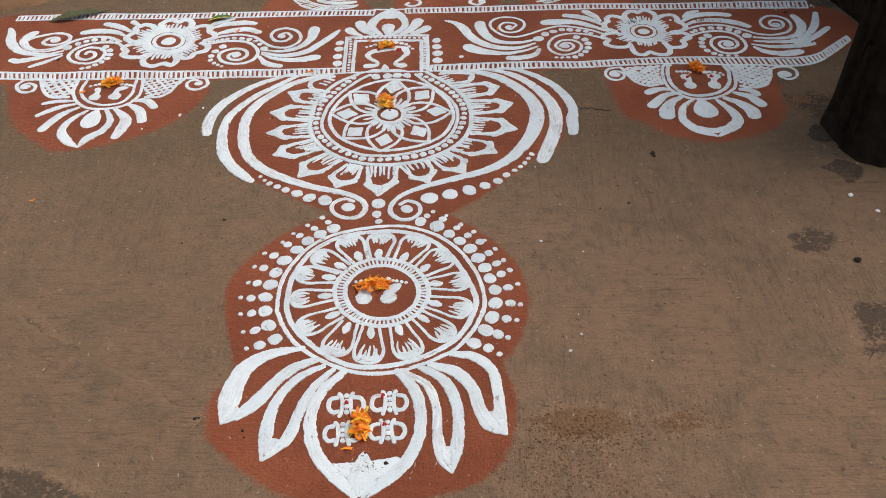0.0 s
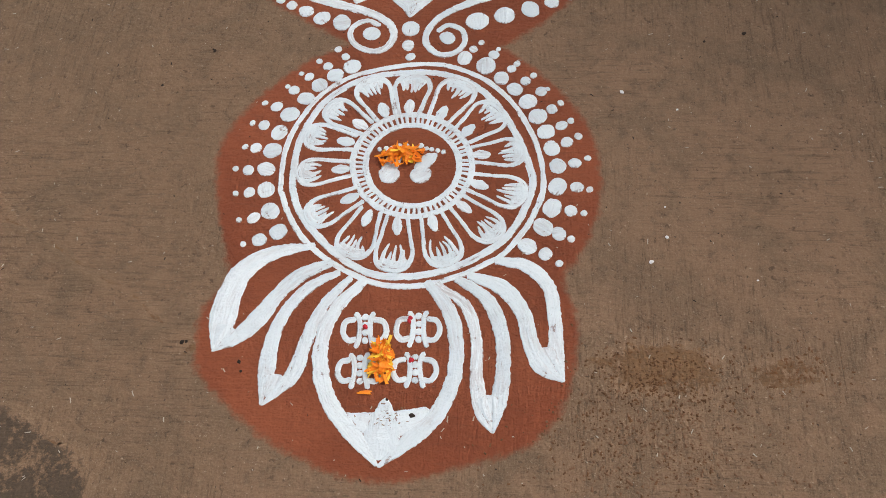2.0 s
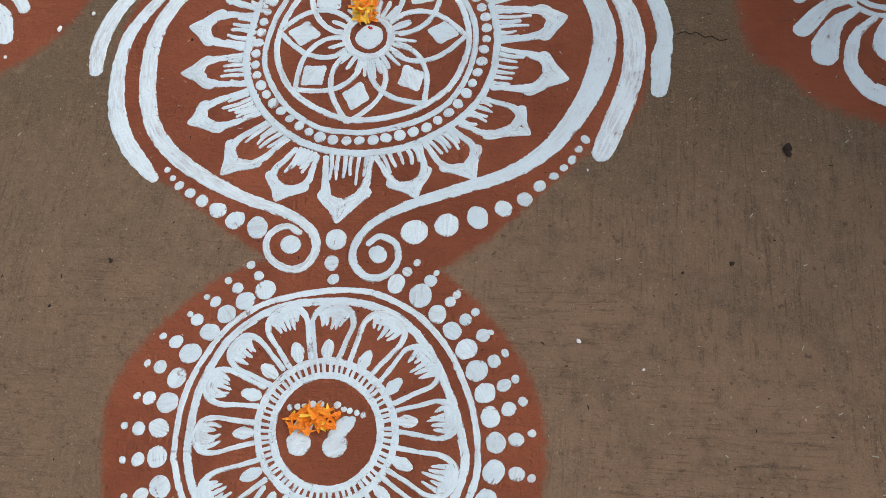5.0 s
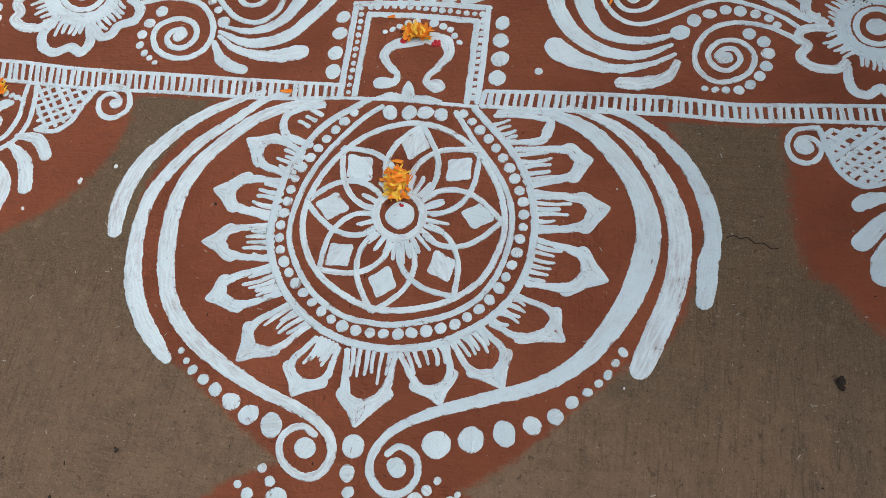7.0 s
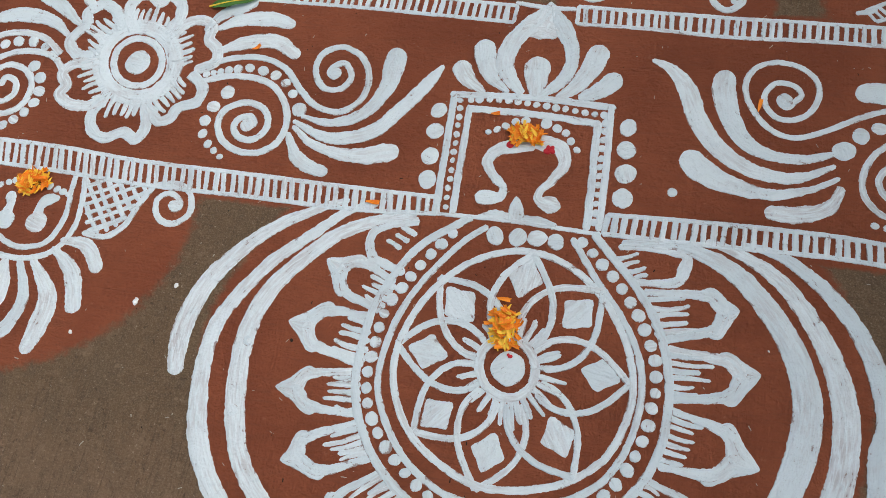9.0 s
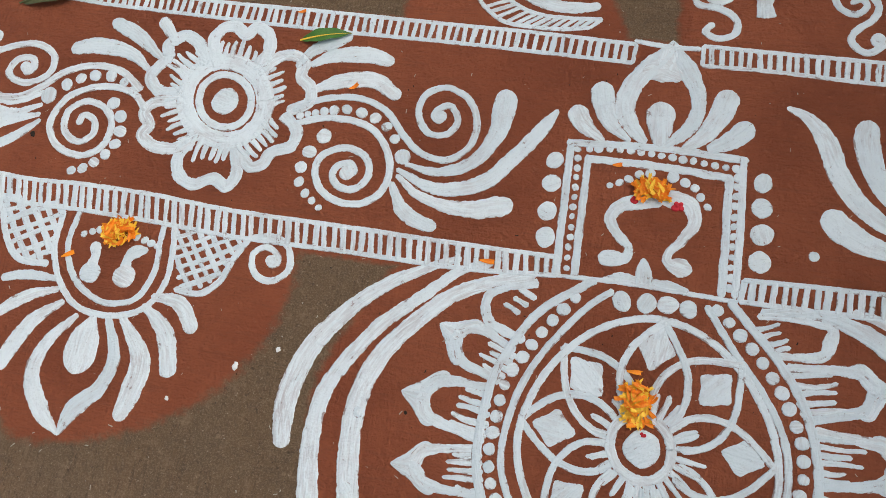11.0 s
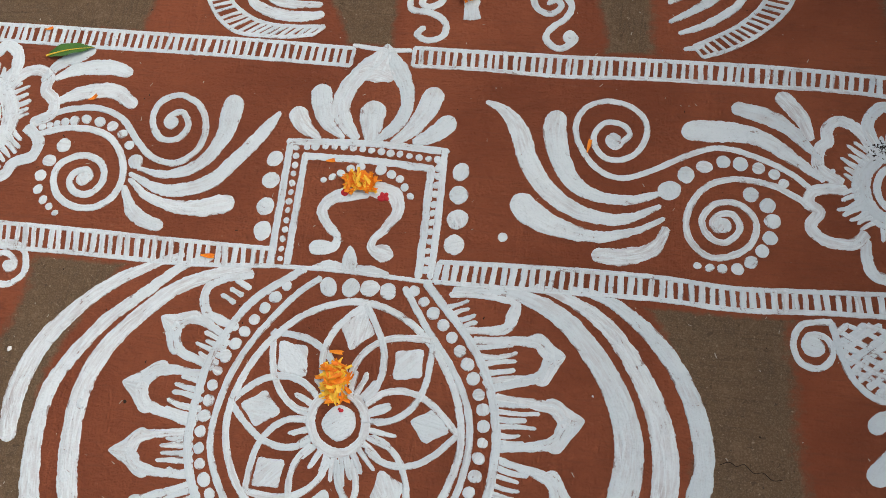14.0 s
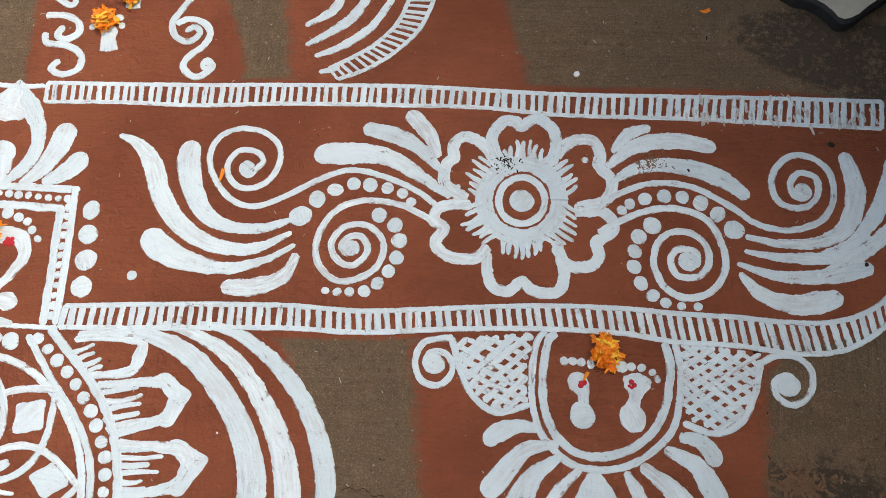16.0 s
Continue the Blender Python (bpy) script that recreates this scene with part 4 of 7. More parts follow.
brush(mandala, "arc", [(0.2873, 0.257, 0.011), (0.3373, 0.2424, 0.018), (0.4033, 0.2034, 0.026), (0.4573, 0.1354, 0.031), (0.4903, 0.0684, 0.036), (0.5053, 0.0034, 0.04), (0.5043, -0.0616, 0.04), (0.4923, -0.1206, 0.041), (0.4713, -0.1826, 0.041), (0.4523, -0.2366, 0.038), (0.4427, -0.256, 0.024)])
brush(mandala, "arc", [(0.345, 0.258, 0.011), (0.4003, 0.2464, 0.018), (0.4593, 0.2074, 0.024), (0.5063, 0.1574, 0.0275), (0.5383, 0.1014, 0.029), (0.5563, 0.0464, 0.032), (0.5613, -0.0026, 0.03), (0.5543, -0.0436, 0.036), (0.5523, -0.0906, 0.034), (0.5475, -0.1246, 0.024)])
dots(mandala, [(-.3499, -.294, .0064), (-.3355, -.3114, .0063), (-.3198, -.3263, .0094), (-.2957, -.3412, .0103), (-.2697, -.3567, .0122), (-.2362, -.3741, .0161), (-.1998, -.3928, .0179), (-.1561, -.4064, .0206), (.4202, -.2175, .0086), (.4093, -.2373, .0076), (.3977, -.259, .0085), (.384, -.275, .0075), (.3668, -.2922, .0084), (.3434, -.3119, .0112), (.318, -.3384, .0139), (.282, -.3575, .0157)])
dots(mandala, [(.2385, -.3755, .0203), (.1854, -.3919, .0223), (.13, -.4067, .0242), (-.4334, -.0138, .0095), (-.4298, -.1297, .0103)])

shrine = motif("painted_shrine_box", -.0022, 1.7053, "white dotted square shrine with a pair of feet")
brush(shrine, "frame_line", [(-.151, .1028), (-.1487, .0121), (-.1442, -.1289)], .0136)
brush(shrine, "frame_line", [(-.1201, .0778), (-.1179, -.0147), (-.1151, -.1289)], .0134)
brush(shrine, "frame_line", [(-.1566, .1021), (-.0074, .1094), (.1325, .1037)], .0136)
brush(shrine, "frame_line", [(-.1229, .0774), (-.0038, .0766), (.1105, .0697)], .0145)
brush(shrine, "frame_line", [(.1068, .0712), (.1098, -.0255), (.1118, -.128)], .0137)
brush(shrine, "frame_line", [(.1261, .106), (.1306, -.0034), (.1321, -.127)], .0128)
dots_along(shrine, [(-.1381, .0925), (-.0525, .0991), (.117, .0866)], 16, .007)
dots_along(shrine, [(-.1359, .0759), (-.1311, -.0264), (-.1288, -.1152)], 12, .0059)
dots_along(shrine, [(.1199, .0728), (.121, -.0144), (.1226, -.1143)], 12, .0066)
dots(shrine, [(-.1736, .0674, .0149), (-.1732, .0257, .0157), (-.1735, -.0236, .0164), (-.1697, -.0684, .0172), (.1592, .0674, .0159), (.1606, .0249, .0166), (.1639, -.0196, .0182), (.1638, -.0645, .0179)])
brush(shrine, "foot", [(.0052, .0106, .0097), (-.0239, .0111, .0254), (-.0547, .0023, .0236), (-.0711, -.0209, .0196), (-.0578, -.0471, .0174), (-.0362, -.0688, .0144), (-.0413, -.086, .0191), (-.0642, -.0901, .0287), (-.0788, -.0891, .0192)])
brush(shrine, "foot", [(-.0084, .019, .0117), (.0201, .0225, .0312), (.0505, .0142, .029), (.0604, -.0142, .021), (.0448, -.0436, .0171), (.0262, -.0694, .0142), (.0269, -.0847, .0169), (.0478, -.0915, .0318), (.0611, -.0935, .0186)])
dots(shrine, [(-.0789, .0339, .0058), (-.064, .0408, .0068), (-.0502, .0486, .0077), (-.0339, .0587, .0077), (-.0169, .0628, .0087), (.0197, .0609, .0105), (.0395, .0531, .0086), (.0555, .0459, .0076), (.0659, .0311, .0075), (.078, .0156, .0065)])
brush(shrine, "lotus_leaf", [(-.0067, -.1236, .0281), (-.0089, -.1039, .0245), (-.0112, -.084, .0076)])
brush(shrine, "lotus_leaf", [(-.0704, -.1266, .0076), (-.0398, -.1205, .0189), (-.0128, -.1245, .0169)])
brush(shrine, "lotus_leaf", [(.0619, -.1274, .0074), (.0309, -.1223, .0167), (.0003, -.1227, .015)])
brush(shrine, "base_line", [(-.1468, -.1303), (-.0256, -.1281), (.1353, -.134)], .0082)
brush(shrine, "crown_side", [(-.0319, .1169, .0122), (-.0604, .1482, .0305), (-.0717, .1812, .0333), (-.0629, .2215, .0346), (-.0389, .258, .034), (-.014, .2908, .024), (-.0062, .3114, .0035)])
brush(shrine, "crown_side", [(.0018, .116, .0146), (.0294, .1418, .0236), (.0459, .175, .0254), (.0433, .2166, .0265), (.026, .2546, .0336), (.0084, .2845, .023), (-.0058, .3114, .0035)])
brush(shrine, "crown_fill", [(-.0465, .2429, .017), (-.0186, .2532, .0465), (.0142, .2416, .0168)])
brush(shrine, "crown_fill", [(-.0124, .2649, .0467), (-.0082, .2908, .024)])
brush(shrine, "crown_drop", [(-.0088, .1158, .0178), (-.0101, .141, .0375), (-.0119, .1699, .0486), (-.0143, .1864, .0373)])
brush(shrine, "crown_leaf", [(.0314, .1128, .0121), (.0634, .1426, .0292), (.0849, .184, .0384), (.0951, .2196, .0413)])
brush(shrine, "crown_leaf", [(.0705, .116, .0145), (.1055, .1374, .0338), (.1304, .1651, .0347)])
brush(shrine, "crown_leaf", [(-.0564, .1165, .0081), (-.0909, .1446, .0268), (-.1085, .186, .0398), (-.1141, .214, .038)])
brush(shrine, "crown_leaf", [(-.099, .1118, .0082), (-.1348, .1377, .0311), (-.151, .1652, .0378)])

border_low = motif("painted_lower_border", -.4007, 1.5839, "white ladder border of two lines and short rungs", "ladder borders")
ladder(border_low, [(-1.0439, .0128), (-.9497, .0154), (-.7093, -.0075), (-.5952, -.0077), (-.4503, -.0112), (-.2989, -.0184), (-.0949, -.0176), (.0998, -.0187), (.2564, -.0093)], [(-1.0621, .0564), (-.9655, .0554), (-.7256, .0379), (-.6112, .0403), (-.4652, .038), (-.3113, .0277), (-.1044, .0254), (.0924, .0222), (.2538, .0216)], .0088, .0096, .0162)
ladder(border_low, [(.5382, -.0114), (.7145, -.0094), (.8938, -.0065), (1.0189, -.0117), (1.1603, -.0039), (1.3011, -.0016), (1.4234, -.0068), (1.5087, -.0195), (1.5947, -.0229), (1.6797, -.0335), (1.7477, -.031), (1.802, -.008), (1.862, .042), (1.94, .117)], [(.5414, .0239), (.7096, .0294), (.8907, .0303), (1.017, .0231), (1.1596, .0299), (1.3017, .0358), (1.4251, .0332), (1.5117, .0261), (1.5987, .0221), (1.6847, .0145), (1.7537, .017), (1.812, .038), (1.863, .08), (1.938, .146)], .0088, .0096, .0158)

border_top = motif("painted_upper_border", -.227, 1.9801, "white ladder border, smudged at one end", "ladder borders")
ladder(border_top, [(-1.1584, .0175), (-.9456, .0185), (-.8357, .0126), (-.6258, .005), (-.3917, -.0017), (-.1708, -.0034), (-.0014, -.0076), (.1562, -.0122)], [(-1.1605, .0521), (-.9567, .0537), (-.8358, .0516), (-.6356, .0395), (-.4009, .0367), (-.1779, .0328), (-.0076, .0301), (.1584, .0243)], .0082, .009, .0155)
ladder(border_top, [(.2712, -.0063), (.3905, -.0053), (.5396, -.0107), (.6866, -.0062), (.8818, -.0079), (1.0269, -.0111), (1.1707, -.0249), (1.3605, -.0297), (1.5477, -.0387), (1.6958, -.0458)], [(.2695, .0316), (.3852, .0302), (.535, .0291), (.6835, .0302), (.8802, .0294), (1.0266, .0228), (1.1716, .0151), (1.3632, .0122), (1.5528, .0094), (1.7029, .0052)], .0082, .009, .0152)
brush(border_top, "border_line", [(.1555, .0309), (.211, .0246), (.2648, .025)], .0095)

# the far end of the border was scuffed: dragged traces of paste and dust
scuff = random.Random(8)
for mid, spread, count in ((1.4, 0.022, 16), (1.475, 0.012, 8), (1.56, 0.03, 20), (1.66, 0.03, 16)):
    for _ in range(count):
        x = scuff.gauss(mid, spread)
        y = -0.018 - 0.011 * (x - 1.37) / 0.3 + scuff.choice((0.0, 0.0, 0.012, 0.034)) + scuff.gauss(0, 0.004)
        brush(border_top, "smear", [(x, y, scuff.uniform(0.003, 0.007)), (x + scuff.gauss(0.002, 0.004), y - scuff.uniform(0.008, 0.026), scuff.uniform(0.0022, 0.004))], material=SMEAR)

scroll_left = motif("painted_flower_scroll", -.7802, 1.8159, "white six-petalled flower between spiral scrolls", "flower scrolls")
dots(scroll_left, [(0, 0, .0259)])
brush(scroll_left, "ring_line", [(.0494, .0052), (.0479, -.0261), (.0284, -.0473), (-.0019, -.0506), (-.0317, -.0347), (-.0498, -.0052), (-.0489, .0267), (-.0291, .0485), (.0019, .0515), (.0319, .0349)], .0147, closed=True)
brush(scroll_left, "ring_line", [(.076, .0079), (.0758, -.0316), (.0556, -.0624), (.0208, -.0767), (-.0198, -.0707), (-.0556, -.0458), (-.0771, -.0081), (-.078, .0325), (-.0576, .0646), (-.0215, .0793), (.0202, .0722), (.0559, .046)], .0338, closed=True)
brush(scroll_left, "petal_outline", [(-.0306, .0714), (-.0537, .1139), (-.0433, .1468), (-.0164, .1529), (.0047, .1376), (.0227, .1552), (.0486, .1417), (.057, .1086), (.0479, .079)], .0245)
brush(scroll_left, "petal_outline", [(.0572, .0645), (.0723, .0921), (.102, .1057), (.1292, .0928), (.1308, .0636), (.1532, .0425), (.1549, .0127), (.1235, -.0043)], .0236)
brush(scroll_left, "petal_outline", [(.1179, -.0163), (.1465, -.0415), (.1436, -.0731), (.1186, -.0837), (.1068, -.0962), (.1003, -.1124), (.0776, -.1195), (.0514, -.0936)], .0227)
brush(scroll_left, "petal_outline", [(.0412, -.0836), (.0576, -.1328), (.046, -.1616), (.0172, -.1508), (-.0175, -.166), (-.0483, -.1498), (-.0584, -.1152), (-.0422, -.0794)], .0229)
brush(scroll_left, "petal_outline", [(-.0412, -.0827), (-.069, -.1017), (-.1109, -.103), (-.1391, -.0844), (-.1321, -.0629), (-.1481, -.0402), (-.1325, -.0162), (-.0845, -.01)], .0238)
brush(scroll_left, "petal_outline", [(-.0876, .0085), (-.1262, .0045), (-.1568, .0301), (-.1489, .0538), (-.1347, .0758), (-.1405, .1034), (-.1119, .1245), (-.0798, .1091), (-.0577, .0711)], .0246)
brush(scroll_left, "comb_stroke", [(.0423, .0682, .0117), (.0438, .103, .0059)])
brush(scroll_left, "comb_stroke", [(.03, .0764, .0118), (.0329, .1162, .006)])
brush(scroll_left, "comb_stroke", [(.0169, .0827, .0118), (.0198, .1276, .006)])
brush(scroll_left, "comb_stroke", [(.0032, .0869, .0119), (.0048, .1308, .006)])
brush(scroll_left, "comb_stroke", [(-.0106, .089, .0119), (-.01, .1323, .006)])
brush(scroll_left, "comb_stroke", [(-.0241, .0888, .012), (-.0232, .1248, .006)])
brush(scroll_left, "comb_stroke", [(-.037, .0865, .012), (-.0364, .1229, .006)])
brush(scroll_left, "comb_stroke", [(.0844, -.002, .0114), (.1117, .0128, .0057)])
brush(scroll_left, "comb_stroke", [(.0816, .0116, .0115), (.1137, .0276, .0057)])
brush(scroll_left, "comb_stroke", [(.0767, .0251, .0115), (.1127, .0432, .0058)])
brush(scroll_left, "comb_stroke", [(.0699, .0379, .0116), (.1043, .0566, .0058)])
brush(scroll_left, "comb_stroke", [(.0612, .0499, .0116), (.0945, .0691, .0058)])
brush(scroll_left, "comb_stroke", [(.0511, .0608, .0117), (.0793, .0764, .0058)])
brush(scroll_left, "comb_stroke", [(.0396, .0702, .0118), (.0682, .0861, .0059)])
brush(scroll_left, "comb_stroke", [(.0447, -.0798, .0113), (.0729, -.1014, .0056)])
brush(scroll_left, "comb_stroke", [(.0554, -.0739, .0113), (.087, -.0997, .0056)])
brush(scroll_left, "comb_stroke", [(.0648, -.0661, .0113), (.1001, -.095, .0056)])
brush(scroll_left, "comb_stroke", [(.0725, -.0568, .0113), (.1074, -.084, .0056)])
brush(scroll_left, "comb_stroke", [(.0786, -.046, .0113), (.1132, -.0722, .0056)])
brush(scroll_left, "comb_stroke", [(.0827, -.0341, .0113), (.1114, -.0565, .0056)])
brush(scroll_left, "comb_stroke", [(.085, -.0213, .0114), (.114, -.0439, .0056)])
brush(scroll_left, "comb_stroke", [(-.0468, -.0633, .0115), (-.0502, -.0958, .0057)])
brush(scroll_left, "comb_stroke", [(-.0349, -.0717, .0115), (-.04, -.1086, .0057)])
brush(scroll_left, "comb_stroke", [(-.0223, -.0783, .0114), (-.0278, -.1195, .0056)])
brush(scroll_left, "comb_stroke", [(-.009, -.0829, .0114), (-.0134, -.123, .0056)])
brush(scroll_left, "comb_stroke", [(.0043, -.0855, .0113), (.0008, -.1249, .0056)])
brush(scroll_left, "comb_stroke", [(.0175, -.086, .0113), (.014, -.1188, .0056)])
brush(scroll_left, "comb_stroke", [(.0302, -.0845, .0113), (.0268, -.1175, .0056)])
brush(scroll_left, "comb_stroke", [(-.0861, .0021, .0118), (-.1141, -.0131, .0059)])
brush(scroll_left, "comb_stroke", [(-.0828, -.0118, .0118), (-.1156, -.028, .0059)])
brush(scroll_left, "comb_stroke", [(-.0773, -.0253, .0117), (-.1139, -.0436, .0059)])
brush(scroll_left, "comb_stroke", [(-.0701, -.038, .0116), (-.1047, -.0568, .0058)])
brush(scroll_left, "comb_stroke", [(-.061, -.0497, .0116), (-.0942, -.0689, .0058)])
brush(scroll_left, "comb_stroke", [(-.0506, -.0602, .0115), (-.0786, -.0757, .0058)])
brush(scroll_left, "comb_stroke", [(-.039, -.0691, .0115), (-.0671, -.0848, .0057)])
brush(scroll_left, "comb_stroke", [(-.0577, .0769, .012), (-.0906, .0964, .0061)])
brush(scroll_left, "comb_stroke", [(-.0674, .0687, .012), (-.1048, .0923, .0061)])
brush(scroll_left, "comb_stroke", [(-.0753, .0589, .012), (-.1176, .0851, .0061)])
brush(scroll_left, "comb_stroke", [(-.0815, .0477, .0119), (-.1227, .0718, .0061)])
brush(scroll_left, "comb_stroke", [(-.0854, .0352, .0119), (-.1262, .0579, .006)])
brush(scroll_left, "comb_stroke", [(-.0874, .0219, .0119), (-.1209, .0412, .006)])
brush(scroll_left, "comb_stroke", [(-.087, .0082, .0118), (-.121, .0273, .006)])
brush(scroll_left, "scroll", [(0.1451, -0.0270), (0.1998, -0.0109), (0.2692, -0.0169), (0.3105, -0.0510), (0.3286, -0.0945), (0.3221, -0.1358), (0.2933, -0.1614), (0.2534, -0.1643), (0.2165, -0.1464), (0.1983, -0.1130), (0.2056, -0.0815), (0.2432, -0.0641), (0.2810, -0.0762), (0.2937, -0.1071), (0.2793, -0.1346), (0.2495, -0.1381), (0.2308, -0.1189), (0.2365, -0.0987), (0.2583, -0.0923), (0.2672, -0.1074), (0.2554, -0.1095)], .0136)
dots(scroll_left, [(.2554, -.1095, .0135), (.3466, -.0686, .0145)])
dots(scroll_left, [(.1471, -.0132, .0077), (.1599, -.0084, .0066), (.1739, -.0046, .0076), (.1887, .0004, .0087), (.2068, .0045, .0098), (.229, .0092, .0097), (.2571, .0054, .0108), (.2837, -.0019, .0107), (.3073, -.016, .0095), (.326, -.0372, .0094), (.1996, -.0468, .0139), (.1798, -.079, .0128), (.1714, -.1096, .0116), (.1747, -.1364, .0095), (.1899, -.1561, .0083), (.2051, -.1681, .0072)])
dots(scroll_left, [(.22, -.179, .0062)])
brush(scroll_left, "scroll", [(0.1319, -0.0034), (0.1812, 0.0235), (0.2426, 0.0333), (0.2965, 0.0163), (0.3380, -0.0259), (0.3745, -0.0568), (0.4212, -0.0654), (0.4551, -0.0390), (0.4634, 0.0043), (0.4434, 0.0497), (0.4012, 0.0701), (0.3653, 0.0540), (0.3585, 0.0151), (0.3823, -0.0188), (0.4153, -0.0174), (0.4295, 0.0094), (0.4127, 0.0353), (0.3936, 0.0288), (0.3866, 0.0136), (0.3966, 0.0056), (0.3994, 0.0139)], .0127)
dots(scroll_left, [(.3994, .0139, .0105)])
brush(scroll_left, "plume", [(.3543, -.0818, .0085), (.4107, -.0891, .0168), (.4657, -.0656, .023), (.4981, -.0137, .0295), (.5048, .0417, .0406), (.5039, .0716, .0324)])
brush(scroll_left, "plume", [(.3414, -.0929, .0085), (.4163, -.1191, .0228), (.4909, -.0986, .0288), (.5397, -.0411, .027), (.5752, .0111, .0251), (.596, .0481, .0084)])
brush(scroll_left, "plume", [(.3436, -.1034, .0085), (.3899, -.1359, .0166), (.4611, -.15, .0265), (.517, -.139, .0385), (.5425, -.1307, .0262)])
brush(scroll_left, "plume", [(.3365, -.1181, .0105), (.3634, -.1622, .0248), (.3938, -.1811, .0266), (.4243, -.1875, .0183)])
brush(scroll_left, "plume", [(.1445, .0884, .0116), (.1826, .111, .0278), (.2452, .1193, .0321), (.2918, .1097, .0204)])
brush(scroll_left, "plume", [(.1563, .0382, .0114), (.2045, .0616, .0296), (.2663, .0701, .0315), (.3158, .0432, .0222)])
brush(scroll_left, "plume", [(.1187, .0824, .0116), (.1427, .1191, .0234), (.181, .1418, .028), (.205, .156, .0163)])
brush(scroll_left, "plume", [(-.164, .0462, .0097), (-.2146, .0779, .0272), (-.2826, .0864, .0351), (-.3303, .0744, .0252)])
brush(scroll_left, "plume", [(-.1493, .0744, .0122), (-.2086, .1157, .0299), (-.2641, .1408, .0253)])
brush(scroll_left, "plume", [(-.1317, .1128, .0172), (-.1669, .1532, .0275)])
brush(scroll_left, "scroll", [(-0.1688, 0.0049), (-0.2198, 0.0383), (-0.2805, 0.0433), (-0.3335, 0.0234), (-0.3697, -0.0108), (-0.4146, -0.0373), (-0.4768, -0.0340), (-0.5103, -0.0041), (-0.5046, 0.0403), (-0.4586, 0.0674), (-0.4067, 0.0773), (-0.3644, 0.0537), (-0.3663, 0.0140), (-0.4076, -0.0061), (-0.4459, 0.0086), (-0.4397, 0.0390), (-0.4106, 0.0468), (-0.3989, 0.0282), (-0.4105, 0.0160), (-0.4156, 0.0264)], .0146)
dots(scroll_left, [(-.4156, .0264, .0123), (-.3485, -.0268, .0167)])
brush(scroll_left, "scroll", [(-.148, -.0331), (-.1875, -.0018), (-.2495, .0027), (-.3083, -.0262), (-.3271, -.0818), (-.2984, -.1242), (-.2474, -.138), (-.2108, -.1166), (-.2038, -.0742), (-.2259, -.0414), (-.2669, -.0303), (-.2985, -.0551), (-.2918, -.0956), (-.2585, -.1116), (-.2355, -.094), (-.241, -.0666), (-.2646, -.0585), (-.2701, -.0768)], .0139)
dots(scroll_left, [(-.3193, -.0008, .012), (-.2949, .015, .0108), (-.2681, .0238, .0119), (-.2358, .0258, .0119), (-.206, .0167, .0094), (-.186, .0008, .0082), (-.1698, -.0106, .007), (-.2139, -.0283, .0128), (-.1922, -.0531, .0127), (-.184, -.0825, .0126), (-.1862, -.1081, .0113), (-.1985, -.1301, .0102), (-.2155, -.148, .0102), (-.2339, -.1615, .0102), (-.2544, -.1685, .009)])
brush(scroll_left, "plume", [(-.3565, -.0194, .009), (-.41, -.0437, .0179), (-.4733, -.0328, .024), (-.5203, .0206, .0306), (-.5123, .0724, .0374), (-.4946, .0919, .0251)])
brush(scroll_left, "plume", [(-.3557, -.0465, .0089), (-.4209, -.07, .0206), (-.5096, -.0425, .0299), (-.5655, .023, .0369), (-.5892, .0929, .0283), (-.608, .127, .0128)])
brush(scroll_left, "plume", [(-.3534, -.0658, .0088), (-.4156, -.0854, .0235), (-.4859, -.1081, .0321), (-.5245, -.0987, .0235)])
brush(scroll_left, "plume", [(-.3496, -.0774, .0088), (-.3867, -.1131, .0203), (-.4414, -.1509, .0172)])

scroll_right = motif("painted_flower_scroll", .8692, 1.7979, "white six-petalled flower between spiral scrolls, soiled at one petal", "flower scrolls")
dots(scroll_right, [(0, 0, .0202)])
brush(scroll_right, "ring_line", [(.0379, .0004), (.0304, -.0236), (.0114, -.0386), (-.0119, -.0389), (-.0307, -.0244), (-.0379, -.0005), (-.0307, .0239), (-.0116, .0393), (.0121, .0395), (.031, .0246)], .0125, closed=True)
brush(scroll_right, "ring_line", [(.0619, .0007), (.053, -.0316), (.0302, -.0553), (-.0004, -.0641), (-.0309, -.0561), (-.0535, -.033), (-.062, -.0007), (-.0539, .0322), (-.0311, .0568), (.0004, .0661), (.0317, .0575), (.0542, .0334)], .0289, closed=True)
brush(scroll_right, "petal_outline", [(-.0325, .0616), (-.0496, .1104), (-.0307, .1435), (-.0097, .1448), (-.0001, .1363), (.0267, .1504), (.0531, .1304), (.0582, .0989), (.0492, .0676)], .021)
brush(scroll_right, "petal_outline", [(.0588, .0832), (.0829, .1075), (.1188, .1099), (.1311, .084), (.1285, .0633), (.1488, .036), (.1355, .0016), (.0892, -.0109)], .0205)
brush(scroll_right, "petal_outline", [(.089, -.0179), (.1329, -.0193), (.1493, -.0446), (.1294, -.0653), (.1193, -.0713), (.123, -.0952), (.1044, -.1126), (.0705, -.1084), (.0548, -.0799)], .0197)
brush(scroll_right, "petal_outline", [(.0559, -.0721), (.0664, -.1273), (.0534, -.1556), (.0187, -.1543), (-.0008, -.1396), (-.0259, -.1559), (-.0519, -.1385), (-.0576, -.0929)], .0193)
brush(scroll_right, "petal_outline", [(-.0577, -.0814), (-.0757, -.1009), (-.1193, -.0976), (-.1399, -.0747), (-.1268, -.0502), (-.1438, -.0336), (-.1305, -.0116), (-.0861, -.007)], .0199)
